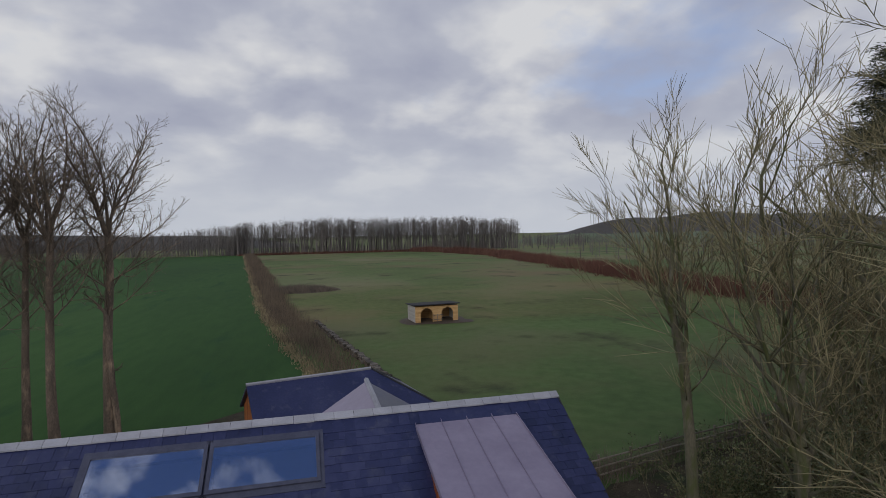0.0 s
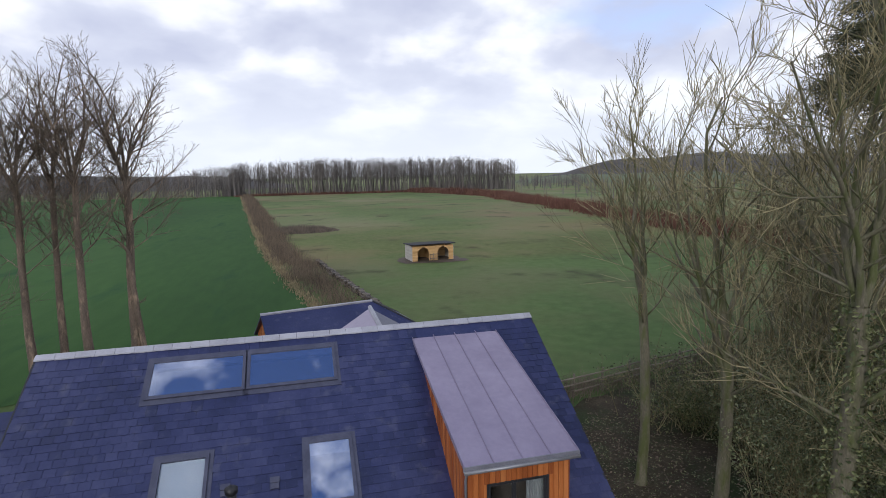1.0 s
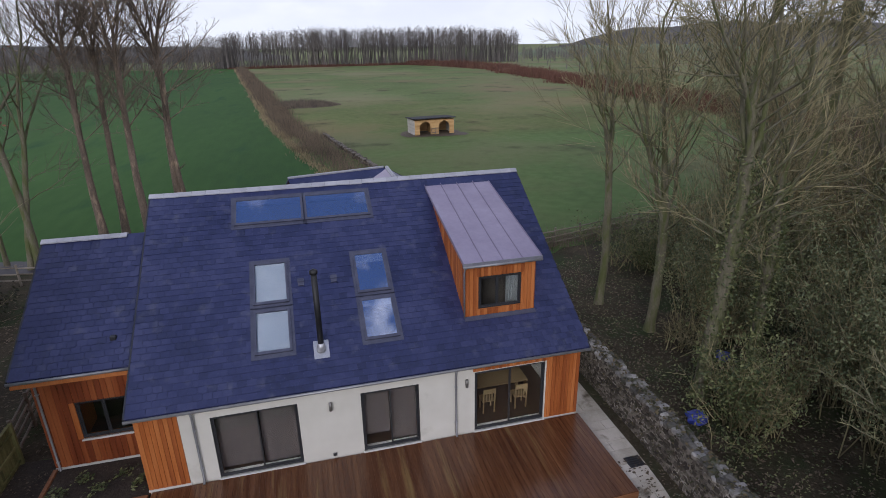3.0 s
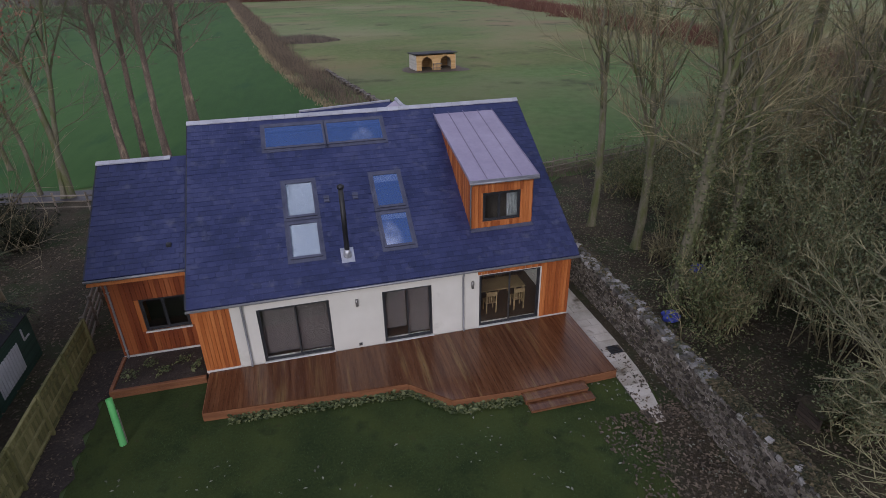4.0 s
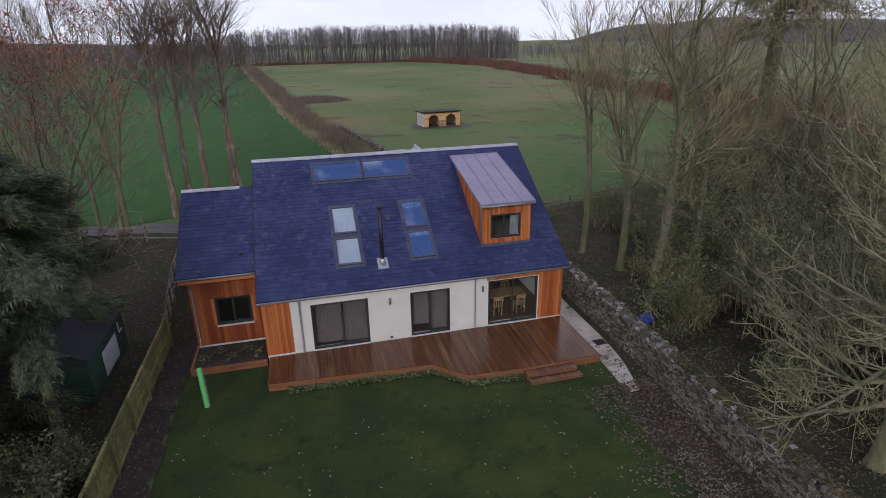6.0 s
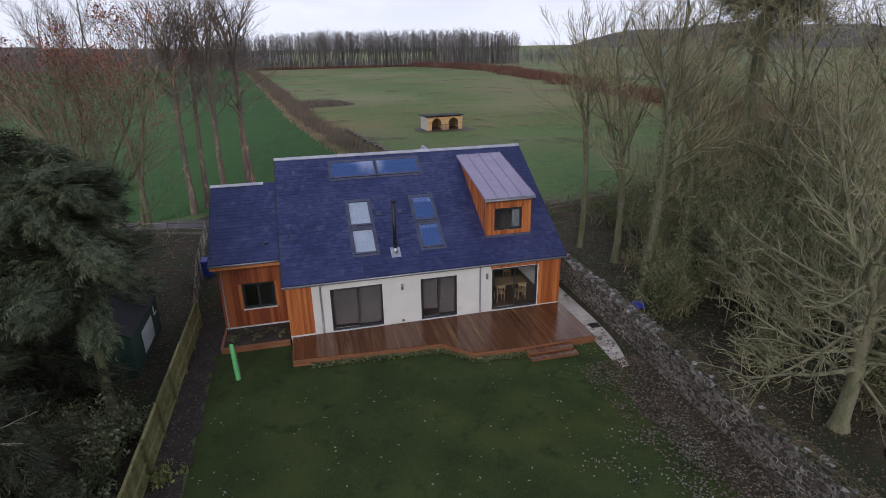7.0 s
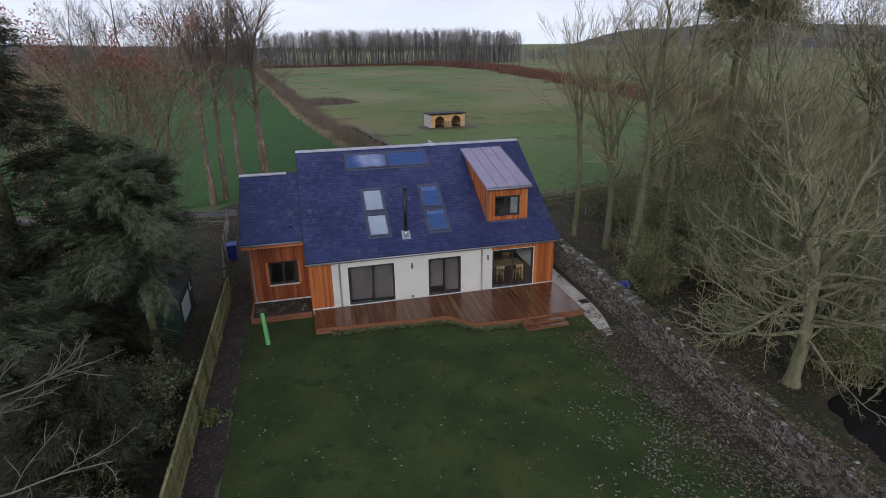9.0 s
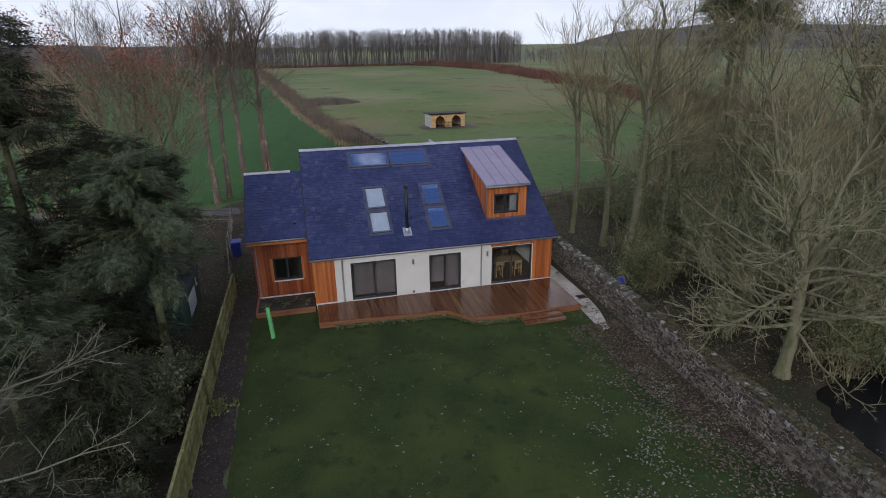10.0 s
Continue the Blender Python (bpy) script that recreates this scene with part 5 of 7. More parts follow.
# ---- post and rail fences ----
def rail_fence(points, label, heights=(0.35, 0.7, 1.05), gap=1.9, tall=1.2):
    f = thing("post_and_rail_fence", (*points[0], GROUND), label, "fence")
    rng = random.Random(len(points) * 7 + int(points[0][0]))
    for (xa, ya), (xb, yb) in zip(points, points[1:]):
        L = math.dist((xa, ya), (xb, yb))
        n = max(1, round(L / gap))
        for i in range(n + 1):
            w = i / n
            x, y = xa + (xb - xa) * w, ya + (yb - ya) * w
            part("post", Shape().tube([(x, y, GROUND - 0.05), (x + rng.gauss(0, 0.02), y, GROUND + tall + rng.gauss(0, 0.03))], [0.065, 0.06], 7), RAIL_WOOD, f)
            if i < n:
                x2, y2 = xa + (xb - xa) * (i + 1) / n, ya + (yb - ya) * (i + 1) / n
                for h in heights:
                    z = GROUND + h
                    part("rail", Shape().tube([(x, y - 0.06, z + rng.gauss(0, 0.02)), (x2, y2 - 0.06, z + rng.gauss(0, 0.02))], [0.045, 0.042], 6), RAIL_WOOD, f)
    return f


rail_fence([(11.0, 14.6), (15.2, 15.5), (21.0, 16.9), (26.5, 18.0), (33.4, 19.6)], "weathered three-rail field fence beyond the trees")
rail_fence([(-9.9, 17.0), (-12.6, 17.8), (-18.1, 19.0), (-27, 20.5)], "weathered rail fence between yard and crop field")
rail_fence([(-8.55, 3.0), (-9.4, 9.5), (-9.9, 16.9)], "grey rail fence running back beside the annex", (0.3, 0.6, 0.9, 1.2), 1.8, 1.35)

# ---- tree guard ----
guard = thing("tree_guard", (-6.28, -2.35, GROUND), "bright green plastic tree guard leaning on the lawn", "tree guard")
ga, gb = Vector((-6.28, -2.35, GROUND)), Vector((-6.40, -1.96, 1.38))
ring = Shape().tube([ga, gb], [0.10, 0.09], 14, cap=False)
ring2 = Shape().tube([gb, ga], [0.083, 0.093], 14, cap=False)
ring.add(ring2.v, ring2.f)
part("tube", ring, GREEN_TUBE, guard, smooth=True)
part("stake", Shape().tube([ga + Vector((0.11, 0.01, -0.05)), gb * 0.75 + ga * 0.25 + Vector((0.11, 0.01, 0))], [0.018, 0.018], 6), RAIL_WOOD, guard)

# ---- shed ----
shed = thing("garden_shed", (-11.4, 1.0, GROUND), "dark green timber shed with black felt roof", "shed")
X0, X1, Y0, Y1, SH, SR = -12.7, -10.22, -1.05, 3.2, 1.85, 2.45
s = Shape().box(X0, X1, Y0, Y1, GROUND, SH)
xm = (X0 + X1) / 2
s.add([(X0, Y0, SH), (X1, Y0, SH), (xm, Y0, SR - 0.03), (X0, Y1, SH), (X1, Y1, SH), (xm, Y1, SR - 0.03)], [(0, 1, 2), (5, 4, 3), (0, 2, 5, 3), (1, 4, 5, 2)])
body = part("body", s, SHED_GREEN, shed)
for i in range(15):
    z = GROUND + 0.05 + i * 0.125
    if z + 0.12 > SH:
        break
    part("cladding_board", Shape().box(X0 - 0.015, X1 + 0.015, Y0 - 0.02, Y0 - 0.002, z, z + 0.117), SHED_GREEN, body)
    part("cladding_board", Shape().box(X1 + 0.002, X1 + 0.018, Y0, Y1, z, z + 0.117), SHED_GREEN, body)
s = Shape()
for a, b in ((X0 - 0.15, xm), (xm, X1 + 0.15)):
    za, zb = (SH - 0.06, SR) if a < xm - 0.01 else (SR, SH - 0.06)
    s.hexa([(a, Y0 - 0.12, za), (b, Y0 - 0.12, zb), (b, Y1 + 0.12, zb), (a, Y1 + 0.12, za), (a, Y0 - 0.12, za + 0.04), (b, Y0 - 0.12, zb + 0.04), (b, Y1 + 0.12, zb + 0.04), (a, Y1 + 0.12, za + 0.04)])
part("felt_roof", s, FELT, shed)
s = Shape()
n = 40
for i in range(n + 1):
    y = 0.3 + 1.7 * i / n
    xo = X1 + 0.045 + 0.016 * math.sin(i * math.pi / 2.0)
    s.v.extend([(xo, y, 0.30), (xo, y, 1.30), (xo - 0.012, y, 0.30), (xo - 0.012, y, 1.30)])
for i in range(n):
    a, b = i * 4, i * 4 + 4
    s.f.extend([(a, b, b + 1, a + 1), (b + 2, a + 2, a + 3, b + 3), (a + 1, b + 1, b + 3, a + 3), (a, a + 2, b + 2, b)])
part("white_panel", s, WHITE_PANEL, shed, "white corrugated panel on the shed side")
part("white_bracket", Shape().box(X1 + 0.02, X1 + 0.06, 2.45, 2.50, 1.05, 1.5).box(X1 + 0.02, X1 + 0.06, 2.50, 2.85, 1.05, 1.1), WHITE_PANEL, shed, "white metal bracket")

# ---- field shelter ----
shelter = thing("field_shelter", (18.5, 62.5, GROUND), "honey-coloured timber field shelter with two arched bays", "field shelter")
su = Vector((0.994, 0.09, 0)).normalized()
sn = Vector((-su.y, su.x, 0))
P0 = Vector((16.05, 61.2, 0))


def sh_at(u, n, z):
    p = P0 + su * u + sn * n
    return (p.x, p.y, GROUND + z)


def sh_box(s, u0, u1, n0, n1, z0, z1):
    return s.hexa([sh_at(u0, n0, z0), sh_at(u1, n0, z0), sh_at(u1, n1, z0), sh_at(u0, n1, z0), sh_at(u0, n0, z1), sh_at(u1, n0, z1), sh_at(u1, n1, z1), sh_at(u0, n1, z1)])


LU, DN = 5.7, 3.4
ARCH, ARCH_R, SPRING = (1.5, 4.25), 0.78, 1.02
for z in range(13):
    z0, z1 = 0.05 + z * 0.15, 0.05 + z * 0.15 + 0.145
    zm = (z0 + z1) / 2
    if zm < SPRING:
        half = ARCH_R
    elif zm < SPRING + ARCH_R:
        half = math.sqrt(ARCH_R ** 2 - (zm - SPRING) ** 2)
    else:
        half = 0
    spans = [(0, ARCH[0] - half), (ARCH[0] + half, ARCH[1] - half), (ARCH[1] + half, LU)] if half else [(0, LU)]
    for u0, u1 in spans:
        part("front_board", sh_box(Shape(), u0, u1, 0, 0.03, z0, z1), SHELTER_WOOD, shelter)
    part("side_board", sh_box(Shape(), -0.03, 0.0, 0.0, DN, z0, z1), SHELTER_GREY, shelter)
    part("side_board", sh_box(Shape(), LU, LU + 0.03, 0.0, DN, z0, z1), SHELTER_GREY, shelter)
    part("back_board", sh_box(Shape(), 0, LU, DN - 0.03, DN, z0, z1), SHELTER_WOOD, shelter)
part("partition", sh_box(Shape(), 2.85, 2.91, 0.04, DN - 0.04, 0.05, 2.0), SHELTER_WOOD, shelter)
s = Shape().hexa([sh_at(-0.25, -0.2, 2.18), sh_at(LU + 0.25, -0.2, 2.18), sh_at(LU + 0.25, DN + 0.2, 2.02), sh_at(-0.25, DN + 0.2, 2.02), sh_at(-0.25, -0.2, 2.28), sh_at(LU + 0.25, -0.2, 2.28), sh_at(LU + 0.25, DN + 0.2, 2.12), sh_at(-0.25, DN + 0.2, 2.12)])
part("roof", s, FELT, shelter, "dark flat sloping roof")
# Added pale blobs stand in for the bright spots inside the bays
for u in (1.2, 3.95):
    part("hay_net", Shape().tube([sh_at(u + 0.3, DN - 0.3, 1.5), sh_at(u + 0.3, DN - 0.3, 1.2), sh_at(u + 0.3, DN - 0.3, 0.95)], [0.05, 0.2, 0.05], 8), WHITE_PANEL, shelter, "pale blob for a bright spot in the bay")
for u0, u1 in ((2.3, 3.1), (2.8, 3.6)):
    part("gate", sh_box(sh_box(sh_box(Shape(), u0, u1, -0.30, -0.26, 0.3, 0.38), u0, u1, -0.30, -0.26, 0.85, 0.93), u0, u0 + 0.07, -0.30, -0.26, 0, 1.0), RAIL_WOOD, shelter, "little timber rail at the front")
setting("shelter_mud", sheet([(14.8, 59.8), (17, 59.4), (21, 59.4), (23.5, 60.4), (23.2, 64), (21, 65.5), (16, 66), (14.3, 63)], GROUND + 0.03, 0.5, 1.2, 5), MUD, "trampled mud round the field shelter", "mud")

# ---- blue bin by the rail fence ----
wb = thing("wheelie_bin", (-8.88, 9.4, GROUND), "blue plastic wheelie bin beside the rail fence", "bin")
part("body", Shape().hexa([(-9.11, 9.15, GROUND + 0.08), (-8.65, 9.15, GROUND + 0.08), (-8.65, 9.65, GROUND + 0.08), (-9.11, 9.65, GROUND + 0.08), (-9.18, 9.1, 0.95), (-8.58, 9.1, 0.95), (-8.58, 9.75, 0.95), (-9.18, 9.75, 0.95)]), BLUE_TARP, wb)
part("lid", Shape().hexa([(-9.21, 9.07, 0.96), (-8.55, 9.07, 0.96), (-8.55, 9.8, 0.96), (-9.21, 9.8, 0.96), (-9.17, 9.1, 1.01), (-8.59, 9.1, 1.01), (-8.59, 9.76, 1.05), (-9.17, 9.76, 1.05)]), BLUE_TARP, wb)
for x in (-8.78, -8.65):
    part("wheel", Shape().tube([(x - 0.03, 9.68, GROUND + 0.1), (x + 0.03, 9.68, GROUND + 0.1)], [0.1, 0.1], 12), BLACK_METAL, wb)


# ---- trees ----
def bent(rng, p, d, length, segs, wobble, lift):
    """Points of one limb that wanders, and bends towards the sky by lift."""
    pts = [p.copy()]
    step = length / segs
    for _ in range(segs):
        d = (d + Vector((rng.gauss(0, wobble), rng.gauss(0, wobble), rng.gauss(0, wobble) + lift))).normalized()
        p = p + d * step
        pts.append(p.copy())
    return pts, d


def side_way(rng, d, angle):
    a = d.orthogonal().normalized()
    a = Matrix.Rotation(rng.uniform(0, 2 * math.pi), 3, d) @ a
    return (d * math.cos(angle) + a * math.sin(angle)).normalized()


def grow(rng, wood, twigs, tips, p, d, length, r, level, top, kids, wobble, lift, spread, stout=1.0):
    """One limb with smaller ones spread along it, the lower ones longer."""
    segs = (8, 7, 5, 3, 1)[min(level, 4)]
    sides = (9, 6, 4, 3, 3)[min(level, 4)]
    pts, d_end = bent(rng, p, d, length, segs, wobble, lift * (1 if level < 3 else 1.8))
    r = max(r, 0.009)
    r_end = max(r * 0.22, 0.004)
    radii = [r + (r_end - r) * (i / segs) ** 0.85 for i in range(segs + 1)]
    (wood if level < 3 else twigs).tube(pts, radii, sides, cap=False)
    if level >= top:
        tips.append((pts[-1], d_end))
        return
    n = kids[level - 1]
    start = 0.10 if level == 1 else 0.22
    for k in range(n):
        w = start + (1 - start) * (k + rng.random()) / n
        i = min(int(w * segs), segs - 1)
        q = pts[i].lerp(pts[i + 1], w * segs - i)
        along = (pts[i + 1] - pts[i]).normalized()
        way = side_way(rng, along, radians(rng.uniform(*spread)) * (1.0, 0.85, 0.66)[min(level, 3) - 1])
        way = (way + Vector((0, 0, lift * 2))).normalized()
        L = length * rng.uniform(0.36, 0.64) * (1.05 - 0.40 * w) * (1.0, 1.0, 1.35)[min(level, 3) - 1]
        grow(rng, wood, twigs, tips, q, way, L, radii[i] * rng.uniform(0.34, 0.54) * stout, level + 1, top, kids, wobble * 1.12, lift, spread, stout)


def sweep(rng, wood, twigs, p, d, length, r, level, lift, fine, stout=1.0):
    """A long limb that curves upwards, with side shoots that alternate and grow shorter towards its tip."""
    segs = (12, 7, 4, 1)[level]
    pts, _ = bent(rng, p, d, length, segs, (0.085, 0.10, 0.11, 0.12)[level], lift)
    r_end = (0.013, 0.008, 0.005, 0.003)[level]
    radii = [r_end + (r - r_end) * (1 - i / segs) ** 1.15 for i in range(segs + 1)]
    (wood if level < 2 else twigs).tube(pts, radii, (8, 5, 4, 3)[level], cap=False)
    if level == 3:
        return
    n = max(3, int(length * (2.9, 4.2, 6.5)[level] * fine))
    turn = rng.uniform(0, 6.28)
    for k in range(n):
        w = (0.16, 0.12, 0.10)[level] + (0.98 - 0.14) * (k + rng.random() * 0.8) / n
        w = min(w, 0.985)
        i = min(int(w * segs), segs - 1)
        q = pts[i].lerp(pts[i + 1], w * segs - i)
        way0 = (pts[i + 1] - pts[i]).normalized()
        turn += 2.4 + rng.gauss(0, 0.5)
        a = Matrix.Rotation(turn, 3, way0) @ way0.orthogonal().normalized()
        ang = radians(rng.uniform(28, 58))
        way = (way0 * math.cos(ang) + a * math.sin(ang) + Vector((0, 0, 0.16))).normalized()
        L = length * (0.44, 0.42, 0.42)[level] * (1.12 - 0.72 * w) * rng.uniform(0.6, 1.2)
        sweep(rng, wood, twigs, q, way, max(L, 0.14), max(radii[i] * rng.uniform(0.44, 0.62), stout * (0.014, 0.0085, 0.006)[level]), level + 1, lift * 1.1, fine, stout)


def spreading_tree(x, y, fork, r, label, seed, uprights, laterals, bark, twig, fine=1.0, turns=(0, 360), stout=1.0, group="bare trees", lean=0.02, flare=1.75, taper=0.0):
    """A tree with a short trunk. uprights: length, steepness and bearing of each rising limb in degrees; laterals: heights, count, lengths and steepness of the limbs along the trunk."""
    rng = random.Random(seed)
    t = thing("tree", (x, y, GROUND), label, "tree", group)
    wood, twigs = Shape(), Shape()
    pts, d = bent(rng, Vector((x, y, GROUND - 0.15)), Vector((lean, 0.0, 1)).normalized(), fork + 0.15, 10, 0.05 if fork < 8 else 0.022, 0.01)
    wood.tube(pts, [r * (flare, 1.22, 1.06, 1.0, 0.97, 0.95, 0.93, 0.92, 0.93, 0.9, 0.8)[i] * rng.uniform(0.95, 1.05) * (1 - taper * i / 10) for i in range(11)], 13, cap=False)

    def ray_of(bearing, steep):
        b, e = radians(bearing), radians(steep)
        return Vector((math.cos(b) * math.cos(e), math.sin(b) * math.cos(e), math.sin(e)))

    for k, (length, steep, bearing) in enumerate(uprights):
        sweep(rng, wood, twigs, pts[-1] if k < 2 else pts[-2].lerp(pts[-1], 0.4), ray_of(bearing, steep), length, r * rng.uniform(0.46, 0.62) * min(1, stout), 0, 0.022, fine, stout)
    (z0, z1), count, (l0, l1), (s0, s1) = laterals
    for k in range(count):
        w = (z0 + (z1 - z0) * (k + rng.random()) / count) / fork
        i = min(int(w * 10), 9)
        bearing = turns[0] + (turns[1] - turns[0]) * ((k * 0.382 + rng.uniform(-0.06, 0.06)) % 1.0)
        sweep(rng, wood, twigs, pts[i].lerp(pts[i + 1], min(1, w * 10 - i)), ray_of(bearing, rng.uniform(s0, s1)), rng.uniform(l0, l1), r * rng.uniform(0.17, 0.30) * stout, 0, 0.034, fine, stout)
    part("trunk", wood, bark, t, smooth=True)
    part("crown", twigs, twig, t, "many thin bare twigs")
    return t


def leaf(s, p, rng, size, flat=False):
    """A bent pointed leaf of two faces."""
    a = Vector((rng.gauss(0, 1), rng.gauss(0, 1), rng.gauss(0, 0.2 if flat else 1))).normalized()
    b = a.orthogonal().normalized()
    b = (Matrix.Rotation(rng.uniform(0, 6.28), 3, a) @ b) if not flat else Vector((-a.y, a.x, rng.gauss(0, 0.25))).normalized()
    n = len(s.v)
    up = a.cross(b) * size * 0.12
    for q in (p - a * size * 0.5, p + b * size * 0.28 + up, p + a * size * 0.5, p - b * size * 0.28 + up):
        s.v.append((q.x, q.y, q.z))
    s.f.extend([(n, n + 1, n + 2), (n, n + 2, n + 3)])


def bare_tree(x, y, height, r, fork, label, seed, kids=(9, 7, 5), leaders=3, lead=(6, 24), top=4, wobble=0.118, lift=0.038, spread=(30, 64), lean=(0, 0), stems=1, bark=None, twig=None, leaves=None, leaf_count=0, leaf_size=0.09, group="bare trees", ivy=0, low=0, limb=0.80, low_len=(0.22, 0.42), low_level=2, low_from=0.5, stout=1.0):
    rng = random.Random(seed)
    t = thing("tree", (x, y, GROUND), label, "tree", group)
    wood, twigs, tips, foliage = Shape(), Shape(), [], Shape()
    for k in range(stems):
        off = Vector((rng.uniform(-0.4, 0.4), rng.uniform(-0.3, 0.3), 0)) if stems > 1 else Vector((0, 0, 0))
        d = Vector((lean[0] + (rng.gauss(0, 0.06) if stems > 1 else 0), lean[1] + (rng.gauss(0, 0.05) if stems > 1 else 0), 1)).normalized()
        base = Vector((x, y, GROUND - 0.15)) + off
        pts, d2 = bent(rng, base, d, fork, 8, 0.036, 0.012)
        rr = r * (1 if k == 0 else 0.8)
        fine, fr = [], []
        for i in range(8):
            for w in (0.0, 0.5):
                fine.append(pts[i].lerp(pts[i + 1], w))
                j = i + w
                fr.append(rr * (1.5 if j == 0 else 1.12 if j == 0.5 else 1.06 - 0.034 * j) * rng.uniform(0.96, 1.05))
        fine.append(pts[-1])
        fr.append(rr * 0.78)
        wood.tube(fine, fr, 11, cap=False)
        crown = height - fork
        turn0 = rng.uniform(0, 6.28)
        for j in range(leaders):
            q = pts[-1] if j < 2 else pts[-2].lerp(pts[-1], rng.random())
            ang = radians(rng.uniform(*lead)) * (0.4 if j == 0 else 1)
            side = Vector((math.cos(turn0 + j * 6.28 / leaders + rng.gauss(0, 0.3)), math.sin(turn0 + j * 6.28 / leaders + rng.gauss(0, 0.3)), 0))
            way = (d2 * math.cos(ang) + side * math.sin(ang)).normalized()
            grow(rng, wood, twigs, tips, q, way, crown * limb * (1.0 if j == 0 else rng.uniform(0.7, 1.0)), rr * min(1.0, stout) * (0.66 if j == 0 else rng.uniform(0.36, 0.54)), 1, top, kids, wobble, lift, spread, stout)
        for j in range(low):
            w = rng.uniform(low_from, 0.97)
            i = min(int(w * 8), 7)
            q = pts[i].lerp(pts[i + 1], w * 8 - i)
            grow(rng, wood, twigs, tips, q, side_way(rng, d2, radians(rng.uniform(35, 70))), crown * rng.uniform(*low_len), rr * rng.uniform(0.20, 0.34), low_level, top, kids, wobble * 1.2, lift, spread, stout)
        if ivy:
            for _ in range(ivy):
                w = rng.random() ** 0.8
                i = min(int(w * 8), 7)
                q = pts[i].lerp(pts[i + 1], w * 8 - i) + Vector((rng.gauss(0, 1), rng.gauss(0, 1), rng.gauss(0, 0.4))).normalized() * (rr * 1.05 + rng.uniform(0, 0.22))
                leaf(foliage, q, rng, rng.uniform(0.08, 0.16))
    part("trunk", wood, bark or BARK, t, smooth=True)
    part("crown", twigs, twig or TWIG, t, "many thin bare twigs")
    if leaves and leaf_count and tips:
        for _ in range(leaf_count):
            q, d = max((tips[rng.randrange(len(tips))] for _ in range(3)), key=lambda tip: tip[0].z)
            leaf(foliage, q + Vector((rng.gauss(0, 0.18), rng.gauss(0, 0.18), rng.gauss(0, 0.15))), rng, leaf_size * rng.uniform(0.7, 1.3))
    if foliage.f:
        part("leaves", foliage, leaves or LEAF_IVY, t, "dead brown leaves still hanging" if leaves is LEAF_BROWN else "green ivy leaves")
    return t


def evergreen(x, y, height, radius, label, seed, sprays=9000, base=0.6, mat=None, size=0.42, name="tree", category="conifer", droop=0.25, round_=False, plume=False):
    rng = random.Random(seed)
    t = thing(name, (x, y, GROUND), label, category)
    wood, foliage = Shape(), Shape()
    wood.tube([(x, y, GROUND - 0.1), (x, y, height * 0.5), (x, y, height * 0.96)], [0.035 * height * 0.6, 0.02 * height * 0.6, 0.02], 8)
    limbs = []
    for i in range(int(height * 7)):
        w = rng.random() ** 0.8
        z = base + (height - base) * w
        R = radius * ((1 - w ** 1.6) ** 0.75 if round_ else (1 - w) ** 0.8) * rng.uniform(0.6, 1.12) + 0.15
        a = rng.uniform(0, 2 * math.pi)
        d = Vector((math.cos(a), math.sin(a), rng.uniform(-0.1, 0.35)))
        pts, _ = bent(rng, Vector((x, y, z)), d.normalized(), R, 4, 0.10, -droop * 0.2)
        wood.tube(pts, [0.045, 0.035, 0.025, 0.015, 0.006], 4, cap=False)
        limbs.append((pts, R))
    total = sum(R for _, R in limbs)
    for pts, R in limbs:
        for _ in range(int(sprays * R / total)):
            w = rng.random() ** 0.6
            i = min(int(w * 4), 3)
            p = pts[i].lerp(pts[i + 1], w * 4 - i)
            out = (pts[-1] - pts[0]).normalized()
            p = p + Vector((rng.gauss(0, 0.20), rng.gauss(0, 0.20), rng.gauss(0, 0.16))) * (0.5 + 0.6 * R / radius)
            ax = (out + Vector((rng.gauss(0, 0.6), rng.gauss(0, 0.6), rng.gauss(-droop, 0.35)))).normalized()
            side = ax.cross(Vector((rng.gauss(0, 0.5), rng.gauss(0, 0.5), 1))).normalized()
            L = size * rng.uniform(0.55, 1.2)
            # a spray: five narrow fingers along one stalk
            for k in range(7 if plume else 5):
                w0 = k / (7 if plume else 5)
                o = p + ax * L * w0
                tip = o + (ax * 0.75 + side * (0.6 if k % 2 else -0.6) + Vector((0, 0, -0.18 if plume else 0.0))) * L * (0.5 - (0.045 if plume else 0.06) * k)
                wd = (ax.cross(side) * 0.3 + ax * 0.7) * L * (0.072 if plume else 0.085)
                m = len(foliage.v)
                for q in (o - wd, o + wd, tip):
                    foliage.v.append((q.x, q.y, q.z))
                foliage.f.append((m, m + 1, m + 2))
    part("trunk", wood, BARK, t)
    part("crown", foliage, mat or LEAF_DARK, t, "dense dark foliage")
    return t


